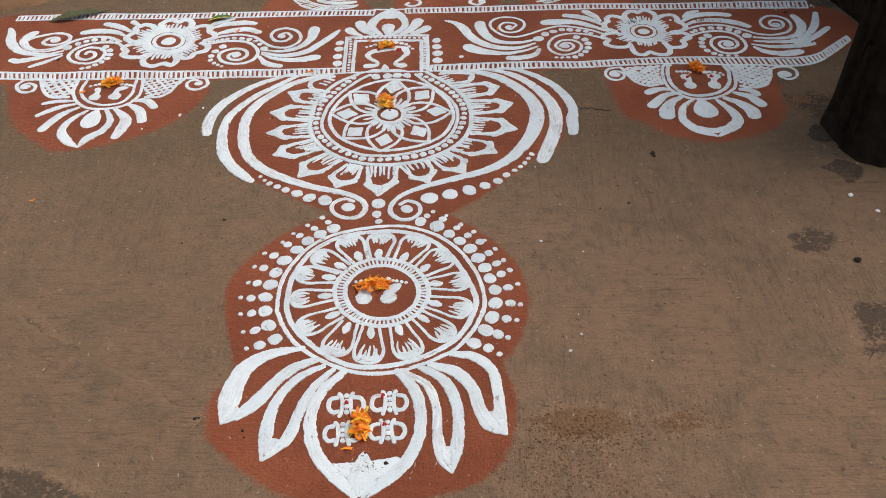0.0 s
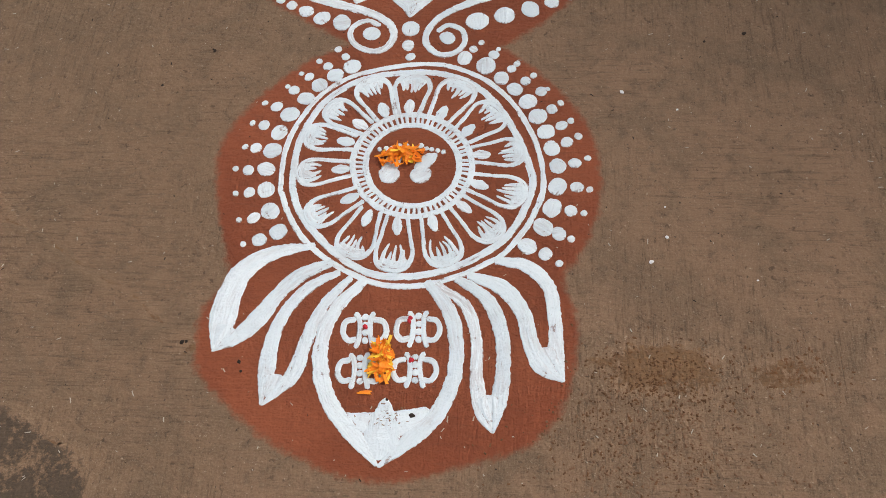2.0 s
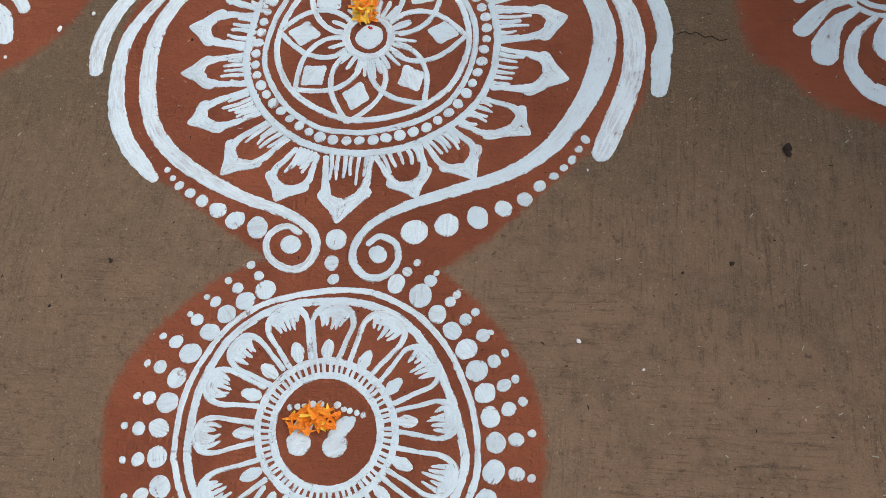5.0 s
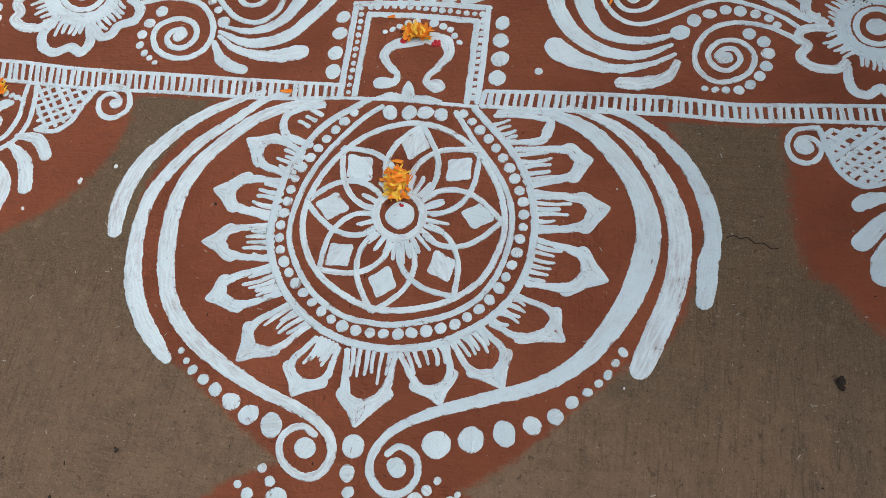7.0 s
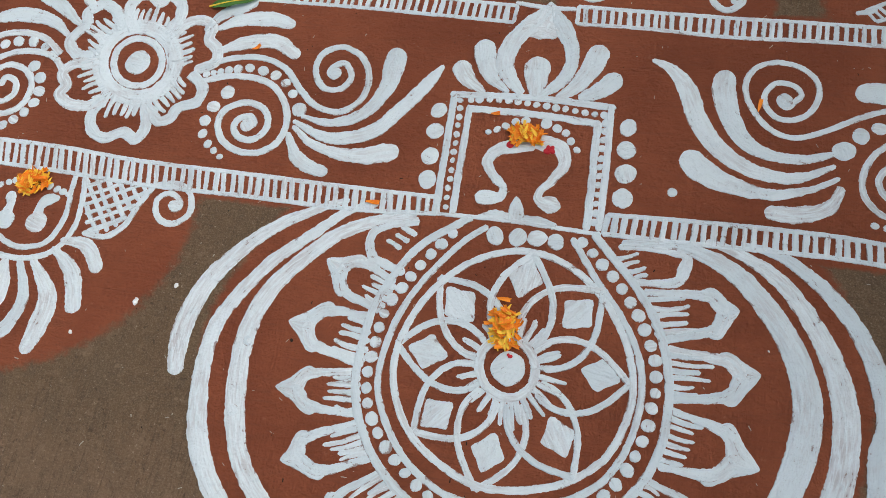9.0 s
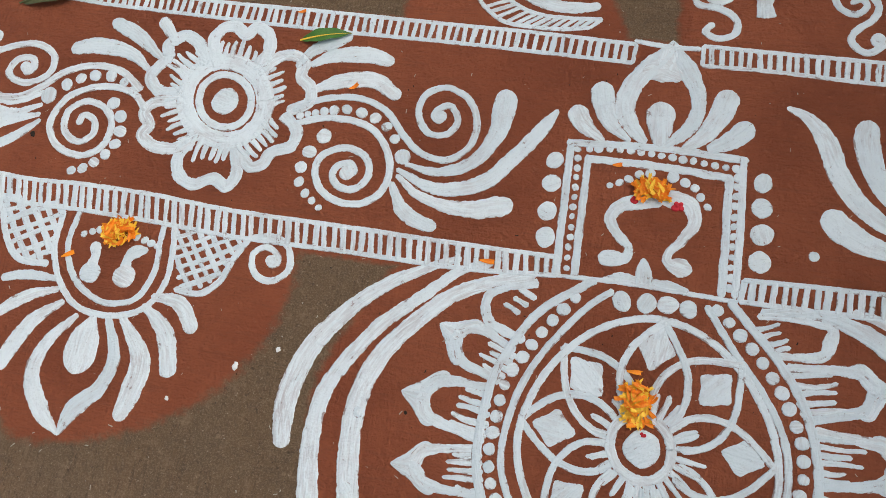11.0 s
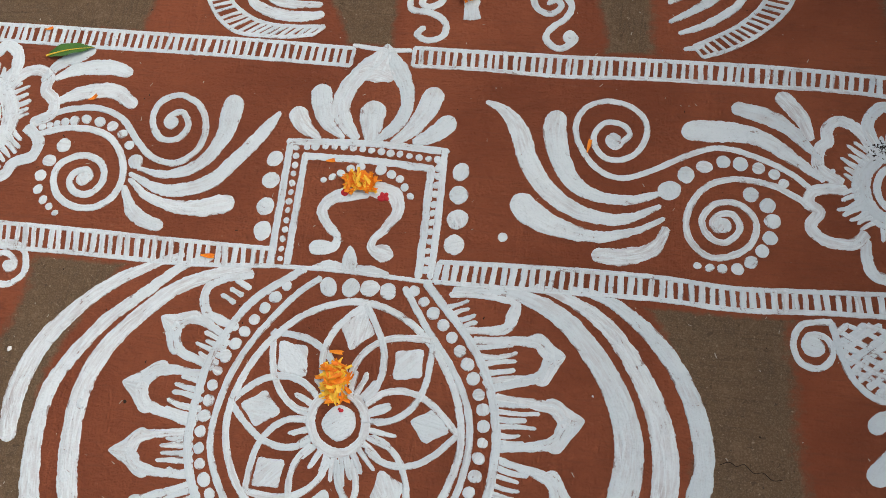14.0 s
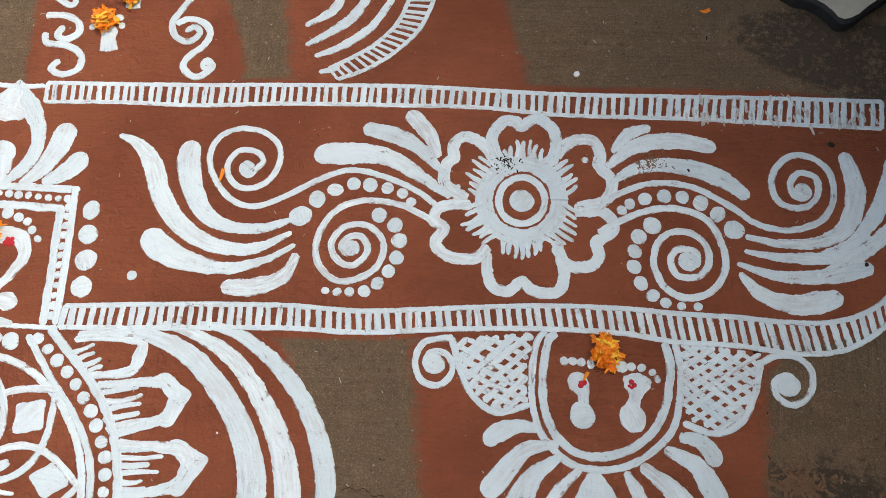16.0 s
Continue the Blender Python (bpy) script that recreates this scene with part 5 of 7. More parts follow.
brush(scroll_right, "petal_outline", [(-.0936, .0029), (-.1259, .0299), (-.1247, .0637), (-.1127, .0763), (-.1132, .1003), (-.0916, .1164), (-.0609, .0977), (-.04, .0646)], .0208)
brush(scroll_right, "comb_stroke", [(.0336, .0652, .0101), (.0354, .0966, .0051)])
brush(scroll_right, "comb_stroke", [(.0239, .07, .0101), (.0267, .1063, .0051)])
brush(scroll_right, "comb_stroke", [(.0135, .0731, .0102), (.0163, .114, .0051)])
brush(scroll_right, "comb_stroke", [(.0028, .0744, .0102), (.0044, .114, .0052)])
brush(scroll_right, "comb_stroke", [(-.0079, .0738, .0102), (-.0075, .1126, .0051)])
brush(scroll_right, "comb_stroke", [(-.0185, .0713, .0102), (-.0179, .1035, .0051)])
brush(scroll_right, "comb_stroke", [(-.0286, .067, .0102), (-.0284, .0994, .0051)])
brush(scroll_right, "comb_stroke", [(.067, .011, .0099), (.0905, .0283, .005)])
brush(scroll_right, "comb_stroke", [(.0649, .0222, .01), (.0926, .0417, .005)])
brush(scroll_right, "comb_stroke", [(.0612, .033, .01), (.0922, .0552, .005)])
brush(scroll_right, "comb_stroke", [(.056, .043, .01), (.0855, .0656, .0051)])
brush(scroll_right, "comb_stroke", [(.0494, .0519, .0101), (.0778, .075, .0051)])
brush(scroll_right, "comb_stroke", [(.0415, .0596, .0101), (.0653, .0786, .0051)])
brush(scroll_right, "comb_stroke", [(.0326, .0659, .0101), (.0563, .0853, .0051)])
brush(scroll_right, "comb_stroke", [(.0339, -.0614, .0097), (.0567, -.0769, .0048)])
brush(scroll_right, "comb_stroke", [(.0424, -.0547, .0097), (.0683, -.0735, .0048)])
brush(scroll_right, "comb_stroke", [(.0501, -.0468, .0097), (.0793, -.0676, .0048)])
brush(scroll_right, "comb_stroke", [(.0564, -.0377, .0098), (.0853, -.057, .0048)])
brush(scroll_right, "comb_stroke", [(.0615, -.0276, .0098), (.0904, -.0458, .0049)])
brush(scroll_right, "comb_stroke", [(.065, -.0169, .0098), (.089, -.0323, .0049)])
brush(scroll_right, "comb_stroke", [(.067, -.0056, .0099), (.0913, -.021, .0049)])
brush(scroll_right, "comb_stroke", [(-.0306, -.0645, .0097), (-.031, -.0937, .0048)])
brush(scroll_right, "comb_stroke", [(-.021, -.0687, .0097), (-.0223, -.1023, .0048)])
brush(scroll_right, "comb_stroke", [(-.0108, -.0712, .0097), (-.012, -.1089, .0048)])
brush(scroll_right, "comb_stroke", [(-.0004, -.0719, .0097), (-.0006, -.1084, .0048)])
brush(scroll_right, "comb_stroke", [(.0099, -.0709, .0097), (.0105, -.1066, .0048)])
brush(scroll_right, "comb_stroke", [(.0202, -.0681, .0097), (.0203, -.098, .0048)])
brush(scroll_right, "comb_stroke", [(.0298, -.0637, .0097), (.0301, -.0938, .0048)])
brush(scroll_right, "comb_stroke", [(-.0676, -.0021, .0099), (-.0923, -.0161, .0049)])
brush(scroll_right, "comb_stroke", [(-.0664, -.0135, .0099), (-.0953, -.0289, .0049)])
brush(scroll_right, "comb_stroke", [(-.0637, -.0245, .0099), (-.0959, -.042, .0049)])
brush(scroll_right, "comb_stroke", [(-.0594, -.0348, .0098), (-.09, -.0527, .0049)])
brush(scroll_right, "comb_stroke", [(-.0537, -.0442, .0098), (-.0832, -.0626, .0049)])
brush(scroll_right, "comb_stroke", [(-.0467, -.0526, .0097), (-.0713, -.0675, .0049)])
brush(scroll_right, "comb_stroke", [(-.0386, -.0596, .0097), (-.0632, -.0748, .0048)])
brush(scroll_right, "comb_stroke", [(-.0339, .0639, .0101), (-.0576, .0811, .0051)])
brush(scroll_right, "comb_stroke", [(-.0427, .0571, .0101), (-.0697, .0777, .0051)])
brush(scroll_right, "comb_stroke", [(-.0504, .0489, .0101), (-.0809, .0717, .0051)])
brush(scroll_right, "comb_stroke", [(-.0569, .0396, .0101), (-.0871, .0605, .0051)])
brush(scroll_right, "comb_stroke", [(-.062, .0293, .01), (-.0919, .0487, .0051)])
brush(scroll_right, "comb_stroke", [(-.0654, .0183, .01), (-.0902, .0346, .005)])
brush(scroll_right, "comb_stroke", [(-.0673, .0068, .01), (-.0923, .023, .005)])
brush(scroll_right, "scroll", [(-0.1369, -0.0136), (-0.1703, 0.0141), (-0.2181, 0.0370), (-0.2660, 0.0509), (-0.3038, 0.0484), (-0.3497, 0.0273), (-0.3948, 0.0014), (-0.4404, -0.0153), (-0.4793, -0.0037), (-0.5095, 0.0307), (-0.5247, 0.0721), (-0.5142, 0.1081), (-0.4831, 0.1266), (-0.4440, 0.1237), (-0.4130, 0.1027), (-0.4046, 0.0712), (-0.4168, 0.0369), (-0.4436, 0.0181), (-0.4723, 0.0208), (-0.4921, 0.0464), (-0.4889, 0.0704), (-0.4714, 0.0874), (-0.4450, 0.0834), (-0.4330, 0.0678), (-0.4423, 0.0542), (-0.4546, 0.0412), (-0.4665, 0.0479), (-0.4594, 0.0540)], .0109)
dots(scroll_right, [(-.4594, .054, .014)])
dots(scroll_right, [(-.1818, -.0042, .0087), (-.1964, .0108, .0097), (-.2211, .0196, .0107), (-.2505, .0254, .0127), (-.2779, .0271, .0118), (-.3083, .0156, .0127), (-.3373, -.001, .0146), (-.3631, -.0314, .0183), (-.2329, -.0278, .0135), (-.2062, -.0453, .0134), (-.1987, -.0726, .0132), (-.202, -.1017, .0122), (-.2138, -.1248, .0111), (-.231, -.1449, .0111), (-.2511, -.1584, .0101), (-.2744, -.1597, .0083)])
dots(scroll_right, [(-.2943, -.16, .0074), (-.3134, -.1584, .0065), (-.6282, -.1375, .0085), (-.1051, .023, .0049), (.1055, .0744, .0059)])
brush(scroll_right, "scroll", [(-0.1361, -0.0454), (-0.1691, -0.0230), (-0.2069, -0.0075), (-0.2631, -0.0031), (-0.3068, -0.0227), (-0.3316, -0.0675), (-0.3285, -0.1111), (-0.2992, -0.1403), (-0.2630, -0.1378), (-0.2315, -0.1145), (-0.2242, -0.0759), (-0.2496, -0.0478), (-0.2866, -0.0483), (-0.3088, -0.0770), (-0.2977, -0.1059), (-0.2707, -0.1151), (-0.2492, -0.0908), (-0.2596, -0.0666), (-0.2799, -0.0669), (-0.2923, -0.0832), (-0.2825, -0.0955), (-0.2769, -0.0863)], .0114)
dots(scroll_right, [(-.2769, -.0863, .0142)])
brush(scroll_right, "plume", [(-.373, -.0365, .0099), (-.4274, -.054, .0178), (-.4838, -.0498, .0219), (-.5241, -.0254, .0301), (-.5484, .02, .0367), (-.5597, .0665, .0415), (-.5577, .0981, .0314)])
brush(scroll_right, "plume", [(-.3757, -.0603, .0079), (-.4335, -.0884, .0196), (-.4987, -.0844, .0255), (-.5587, -.0508, .0319), (-.5988, .0041, .0346), (-.6206, .0606, .0332), (-.6499, .0973, .021), (-.6834, .113, .0085)])
brush(scroll_right, "plume", [(-.3684, -.0817, .0078), (-.4132, -.1075, .0136), (-.4761, -.1228, .0213), (-.542, -.1113, .0351), (-.5864, -.0905, .0453), (-.6111, -.0663, .0398)])
brush(scroll_right, "plume", [(-.3643, -.0991, .0136), (-.3833, -.1358, .023), (-.4273, -.1535, .0306), (-.4773, -.1542, .023)])
brush(scroll_right, "plume", [(-.1188, .0046, .008), (-.1713, .0447, .0243), (-.2294, .0782, .0328), (-.3059, .0827, .0412), (-.342, .0781, .0309)])
brush(scroll_right, "plume", [(-.1243, .0432, .0081), (-.1681, .0904, .0247), (-.212, .1163, .0312), (-.2626, .1297, .0251)])
brush(scroll_right, "plume", [(-.1393, .0781, .0123), (-.1546, .1179, .027), (-.1876, .1583, .0295)])
brush(scroll_right, "plume", [(.1528, .0894, .0122), (.1776, .121, .0226), (.2142, .1351, .0144)])
brush(scroll_right, "plume", [(.1376, .0583, .0101), (.186, .098, .0265), (.2523, .1112, .0306), (.3186, .0983, .0244)])
brush(scroll_right, "plume", [(.1459, .0329, .008), (.1935, .0609, .0221), (.2587, .0647, .0281), (.3219, .045, .0319), (.3667, .0123, .0217)])
brush(scroll_right, "scroll", [(0.1258, -0.0124), (0.1543, 0.0118), (0.2106, 0.0326), (0.2747, 0.0283), (0.3361, -0.0049), (0.3785, -0.0368), (0.4314, -0.0468), (0.4780, -0.0307), (0.5026, 0.0020), (0.5057, 0.0500), (0.4817, 0.0803), (0.4454, 0.0851), (0.4171, 0.0613), (0.4081, 0.0258), (0.4226, -0.0019), (0.4583, -0.0064), (0.4808, 0.0166), (0.4805, 0.0457), (0.4559, 0.0546), (0.4384, 0.0362), (0.4424, 0.0142), (0.4599, 0.0099), (0.4664, 0.0221), (0.4570, 0.0234)], .0115)
dots(scroll_right, [(.457, .0234, .0134)])
dots(scroll_right, [(.1623, -.015, .0086), (.1756, -.0039, .0096), (.2008, .0054, .0115), (.2323, .0107, .0125), (.2615, .0091, .0115), (.291, -.0005, .0134), (.3168, -.02, .0133), (.3407, -.047, .0169), (.2102, -.0409, .0151), (.1875, -.0607, .0131), (.18, -.0858, .0121), (.1778, -.1116, .012), (.1872, -.1387, .0118), (.2047, -.1589, .0109), (.2243, -.1706, .009), (.2485, -.1757, .0072)])
dots(scroll_right, [(.2739, -.1762, .0072)])
brush(scroll_right, "scroll", [(0.1244, -0.0537), (0.1616, -0.0327), (0.2080, -0.0144), (0.2538, -0.0119), (0.2979, -0.0300), (0.3197, -0.0734), (0.3207, -0.1161), (0.2958, -0.1519), (0.2529, -0.1618), (0.2208, -0.1401), (0.2089, -0.0988), (0.2254, -0.0612), (0.2603, -0.0510), (0.2905, -0.0690), (0.2969, -0.1023), (0.2774, -0.1261), (0.2465, -0.1257), (0.2357, -0.0984), (0.2511, -0.0810), (0.2761, -0.0864), (0.2768, -0.1060), (0.2640, -0.1018)], .0121)
dots(scroll_right, [(.264, -.1018, .0166)])
brush(scroll_right, "plume", [(.3586, -.0584, .0096), (.4112, -.0693, .0153), (.4739, -.0665, .021), (.52, -.0389, .0289), (.5422, .0223, .0335), (.5314, .088, .0221)])
brush(scroll_right, "plume", [(.3442, -.1205, .0094), (.3721, -.1526, .0242), (.4184, -.1703, .0314), (.4623, -.1659, .0369), (.4954, -.1581, .024)])
brush(scroll_right, "plume", [(.3546, -.0834, .0076), (.4177, -.093, .0171), (.4887, -.0911, .0227), (.5546, -.0606, .0249)])
brush(scroll_right, "plume", [(.3412, -.1045, .0076), (.4056, -.1243, .0188), (.4848, -.1231, .0262), (.5482, -.1082, .0263)])
brush(scroll_right, "plume", [(.4776, -.0883, .0138), (.5327, -.0608, .0195), (.5847, .0106, .0286), (.6167, .1024, .0178)])
brush(scroll_right, "plume", [(.467, -.1253, .0163), (.5583, -.0698, .025), (.6282, -.0036, .02)])

medallion_left = motif("painted_half_medallion", -.8952, 1.4873, "white half medallion with feet, lattice and plumes", "half medallions")
brush(medallion_left, "arch", [(-.0969, .0839), (-.0991, .024), (-.0708, -.0305), (-.0218, -.0632), (.0224, -.0672), (.0592, -.0487), (.0743, -.0004), (.0695, .0513), (.0683, .0917)], .0116)
brush(medallion_left, "arch", [(-.1264, .0747), (-.123, .0155), (-.0926, -.044), (-.0432, -.0836), (.0228, -.0884), (.0753, -.0668), (.0996, -.0176), (.0966, .0391), (.0873, .0855)], .0115)
brush(medallion_left, "curl", [(0.2289, 0.0784), (0.2659, 0.0873), (0.2982, 0.0729), (0.3092, 0.0365), (0.2851, 0.0109), (0.2536, 0.0188), (0.2402, 0.0508), (0.2605, 0.0679), (0.2839, 0.0566), (0.2870, 0.0428), (0.2774, 0.0379), (0.2765, 0.0453)], .0122)
dots(medallion_left, [(.2765, .0453, .0111)])
brush(medallion_left, "lattice_rim", [(.2268, .0781), (.2083, .0383), (.1945, -.0025), (.1646, -.029), (.1202, -.027)], .0122)
lattice(medallion_left, [(.0879, .0835), (.2213, .0795), (.2043, .0378), (.188, -.0014), (.1615, -.0253), (.1217, -.0248)], (28, -52), .018, .0074)
brush(medallion_left, "plume", [(.0836, -.0453, .0105), (.1356, -.0512, .027), (.1704, -.093, .0245)])
brush(medallion_left, "plume", [(.0728, -.0621, .0105), (.1243, -.1047, .0308), (.1495, -.1691, .03)])
brush(medallion_left, "plume", [(.0377, -.0853, .0105), (.0921, -.1487, .0346), (.0934, -.2064, .038), (.0836, -.2534, .0218)])
brush(medallion_left, "seed", [(-.0096, -.094, .0085), (-.0149, -.13, .0523), (-.0154, -.1668, .058), (-.0166, -.1886, .035)])
brush(medallion_left, "loop", [(-.041, -.0965, .0106), (-.0781, -.1463, .0232), (-.0896, -.2056, .027), (-.0554, -.2603, .0305), (-.0119, -.295, .006)])
brush(medallion_left, "loop", [(.0149, -.0905, .0126), (.0463, -.1556, .0226), (.0368, -.2104, .0263), (.0024, -.2512, .0322), (-.0116, -.2959, .006)])
dots(medallion_left, [(-.0424, -.0204, .019), (.0219, -.0179, .0208)])
brush(medallion_left, "foot", [(-.0422, -.0078, .0218), (-.0418, .0113, .0175), (-.0478, .0296, .0287)])
brush(medallion_left, "foot", [(.0195, -.0036, .0237), (.0207, .0133, .0173), (.0315, .0273, .026), (.0513, .0331, .0087)])
dots(medallion_left, [(-.0754, .0464, .0065), (-.0608, .0526, .0065), (-.048, .0575, .0076), (.0244, .0539, .0074), (.0408, .0497, .0074), (.0538, .0461, .0074), (.0647, .0422, .0053)])
brush(medallion_left, "curl", [(-0.2570, 0.0991), (-0.3064, 0.0944), (-0.3244, 0.0605), (-0.2972, 0.0217), (-0.2626, 0.0235), (-0.2603, 0.0541), (-0.2893, 0.0727), (-0.3050, 0.0578), (-0.2969, 0.0433), (-0.2895, 0.0520)], .0133)
dots(medallion_left, [(-.2895, .052, .0133)])
brush(medallion_left, "lattice_rim", [(-.2558, .0955), (-.2254, .0286), (-.1853, -.0135), (-.1257, -.0162)], .0131)
lattice(medallion_left, [(-.257, .0991), (-.1209, .0926), (-.1254, .0409), (-.1231, -.013), (-.1816, -.0137), (-.2216, .0284)], (28, -52), .0216, .0092)
brush(medallion_left, "plume", [(-.0998, -.0404, .0104), (-.1579, -.0411, .0183), (-.2015, -.0522, .0157)])
brush(medallion_left, "plume", [(-.0909, -.0571, .0104), (-.1485, -.0803, .0232), (-.197, -.1226, .0178)])
brush(medallion_left, "plume", [(-.0738, -.0772, .0103), (-.122, -.1227, .0279), (-.1565, -.2039, .0295)])

medallion_right = motif("painted_half_medallion", .9976, 1.4896, "white half medallion with feet, lattice and plumes", "half medallions")
brush(medallion_right, "arch", [(-.078, .086), (-.0896, .0694), (-.0986, .0154), (-.0946, -.0376), (-.0776, -.0726), (-.0476, -.0966), (-.0066, -.0996), (.0324, -.0876), (.0674, -.0586), (.0884, -.0166), (.0964, .0364), (.09, .072)], .0132)
brush(medallion_right, "arch", [(-.094, .09), (-.1066, .0694), (-.1146, .0244), (-.1146, -.0196), (-.1046, -.0626), (-.0816, -.0936), (-.0536, -.1136), (-.0126, -.1196), (.0254, -.1126), (.0614, -.0926), (.0934, -.0596), (.1074, -.0166), (.1114, .0354), (.106, .073)], .0112)
brush(medallion_right, "curl", [(-0.2377, 0.0769), (-0.2797, 0.0690), (-0.2945, 0.0384), (-0.2831, 0.0078), (-0.2535, 0.0031), (-0.2366, 0.0253), (-0.2459, 0.0499), (-0.2711, 0.0528), (-0.2781, 0.0347), (-0.2647, 0.0345)], .0105)
dots(medallion_right, [(-.2647, .0345, .0167)])
brush(medallion_right, "lattice_rim", [(-.2376, .0751), (-.2236, .022), (-.2014, -.0167), (-.167, -.0374), (-.1201, -.0254)], .0112)
lattice(medallion_right, [(-.2333, .0752), (-.1104, .0844), (-.1239, .0326), (-.1209, -.0237), (-.1628, -.0347), (-.1971, -.0166), (-.221, .0265)], (-25, 42), .0151, .008)
brush(medallion_right, "curl", [(0.2285, 0.0388), (0.2556, 0.0550), (0.2896, 0.0539), (0.3093, 0.0315), (0.3028, -0.0030), (0.2776, -0.0187), (0.2545, -0.0073), (0.2516, 0.0150), (0.2714, 0.0269), (0.2840, 0.0145), (0.2730, 0.0093)], .0103)
dots(medallion_right, [(.273, .0093, .0171)])
brush(medallion_right, "lattice_rim", [(.2344, .0477), (.2202, -.0045), (.1954, -.0472), (.1565, -.0638), (.1116, -.0489)], .011)
lattice(medallion_right, [(.1155, .0748), (.2347, .0591), (.2209, .0024), (.1941, -.0431), (.1594, -.0596), (.1186, -.0445), (.1085, -.0066)], (-38, 32), .0149, .0079)
dots(medallion_right, [(-.0396, -.04, .0203), (.0355, -.0428, .0211)])
brush(medallion_right, "foot", [(-.0392, -.0281, .0228), (-.0371, -.0127, .0176), (-.0417, .0044, .0319), (-.0517, .0181, .0303)])
brush(medallion_right, "foot", [(.0371, -.0267, .0262), (.0412, -.0113, .0193), (.0437, .0043, .0389), (.046, .0164, .048)])
brush(medallion_right, "foot", [(.0254, .0143, .0124), (.0477, .0164, .016), (.0645, .0115, .0106)])
dots(medallion_right, [(-.0649, .0424, .007), (-.0519, .0426, .007), (-.039, .0411, .007), (-.0244, .0387, .007), (.0228, .0352, .0096), (.0375, .0354, .007), (.0529, .0339, .0069), (.0688, .0272, .0061), (.0759, .0169, .006)])
brush(medallion_right, "plume", [(-.1046, -.0626, .01), (-.1336, -.0576, .022), (-.1686, -.0696, .029), (-.1826, -.0826, .024)])
brush(medallion_right, "plume", [(-.0776, -.0826, .012), (-.1276, -.0946, .025), (-.1636, -.1336, .034), (-.1826, -.1566, .029)])
brush(medallion_right, "plume", [(.1054, -.0696, .013), (.1374, -.0776, .025), (.1554, -.1066, .027)])
brush(medallion_right, "plume", [(.0824, -.0886, .013), (.1254, -.1106, .028), (.1484, -.1486, .034), (.1554, -.1676, .026)])
brush(medallion_right, "plume", [(-.0736, -.1016, .012), (-.1136, -.1306, .028), (-.1376, -.1796, .047), (-.1406, -.2176, .044)])
brush(medallion_right, "plume", [(.0464, -.1126, .013), (.0914, -.1506, .032), (.1144, -.1916, .044), (.1134, -.2276, .037)])
brush(medallion_right, "seed", [(-.0256, -.1256, .016), (-.0236, -.1566, .058), (-.0226, -.1886, .074), (-.0266, -.2116, .05)])
brush(medallion_right, "loop", [(-.0456, -.1206, .011), (-.0816, -.1556, .02), (-.0956, -.1966, .024), (-.096, -.2366, .028), (-.0676, -.2826, .031), (-.0136, -.3186, .007)])
brush(medallion_right, "loop", [(.0224, -.1226, .011), (.0414, -.1586, .022), (.0594, -.2026, .031), (.0604, -.2406, .035), (.0354, -.2736, .036), (-.0136, -.3186, .007)])
brush(medallion_right, "loop_fill", [(-.062, -.27, .014), (-.018, -.289, .026), (.035, -.266, .014)])

foot_high = motif("painted_scroll_feet", .1651, 2.1006, "white curled scrolls beside a small foot")
brush(foot_high, "curl", [(-.1672, .1066), (-.1437, .0921), (-.1088, .0705), (-.0993, .0825)], .0125)
brush(foot_high, "curl", [(-.1477, .0488), (-.1156, .0489), (-.0895, .0348), (-.0856, .0112), (-.1072, -.0006), (-.1222, .0087), (-.1147, .0252)], .0133)
brush(foot_high, "curl", [(-.1452, .0109), (-.1378, -.0077), (-.0998, -.0145), (-.0734, -.0328), (-.074, -.0603), (-.1003, -.0718), (-.1225, -.0606), (-.111, -.0445)], .0131)
brush(foot_high, "curl", [(.1159, .0954), (.0962, .0617), (.0823, .0332), (.093, .0052), (.1175, -.004), (.1348, .0124), (.124, .0264), (.1099, .0169)], .0121)
brush(foot_high, "curl", [(0.0915, 0.0332), (0.1118, 0.0428), (0.1405, 0.0335), (0.1531, 0.0125), (0.1438, -0.0131), (0.1218, -0.0316), (0.1125, -0.0545), (0.1329, -0.0747), (0.1541, -0.0678), (0.1643, -0.0519), (0.1498, -0.0474), (0.1512, -0.0523), (0.1551, -0.0522), (0.1541, -0.0497)], .013)
dots(foot_high, [(.1541, -.0497, .0128)])
brush(foot_high, "foot", [(-.0257, -.0187, .0337), (-.0279, .0022, .0271), (-.0287, .0209, .0386)])
brush(foot_high, "foot", [(.0066, .0685, .0276), (.0079, .089, .0232)])
dots(foot_high, [(-.0612, .0255, .0066), (-.0147, .0446, .0078), (-.0082, .0281, .0066)])

fan_right = motif("painted_fan", .5988, 2.1145, "white fan of curved strokes with a ladder rim", "fans")
ladder(fan_right, [(.1199, .083), (.0947, .0144), (.0516, -.0365), (.0037, -.0708), (-.0464, -.0924)], [(.0752, .0828), (.0532, .0235), (.0161, -.0207), (-.0272, -.0506), (-.0636, -.0712)], .008, .006, .014)
brush(fan_right, "stroke", [(.0467, .0827, .0114), (.0092, .0175, .0156), (-.0388, -.0233, .0155), (-.0892, -.0465, .0088)])
brush(fan_right, "stroke", [(.0008, .0826, .0137), (-.0271, .0349, .0202), (-.0655, .002, .0156), (-.1069, -.0237, .0089)])
brush(fan_right, "stroke", [(-.0452, .0824, .016), (-.0682, .0442, .0181), (-.1098, .0158, .009)])
brush(fan_right, "stroke", [(-.046, -.0666, .0087), (-.0605, -.0734, .0109), (-.079, -.0781, .0087)])

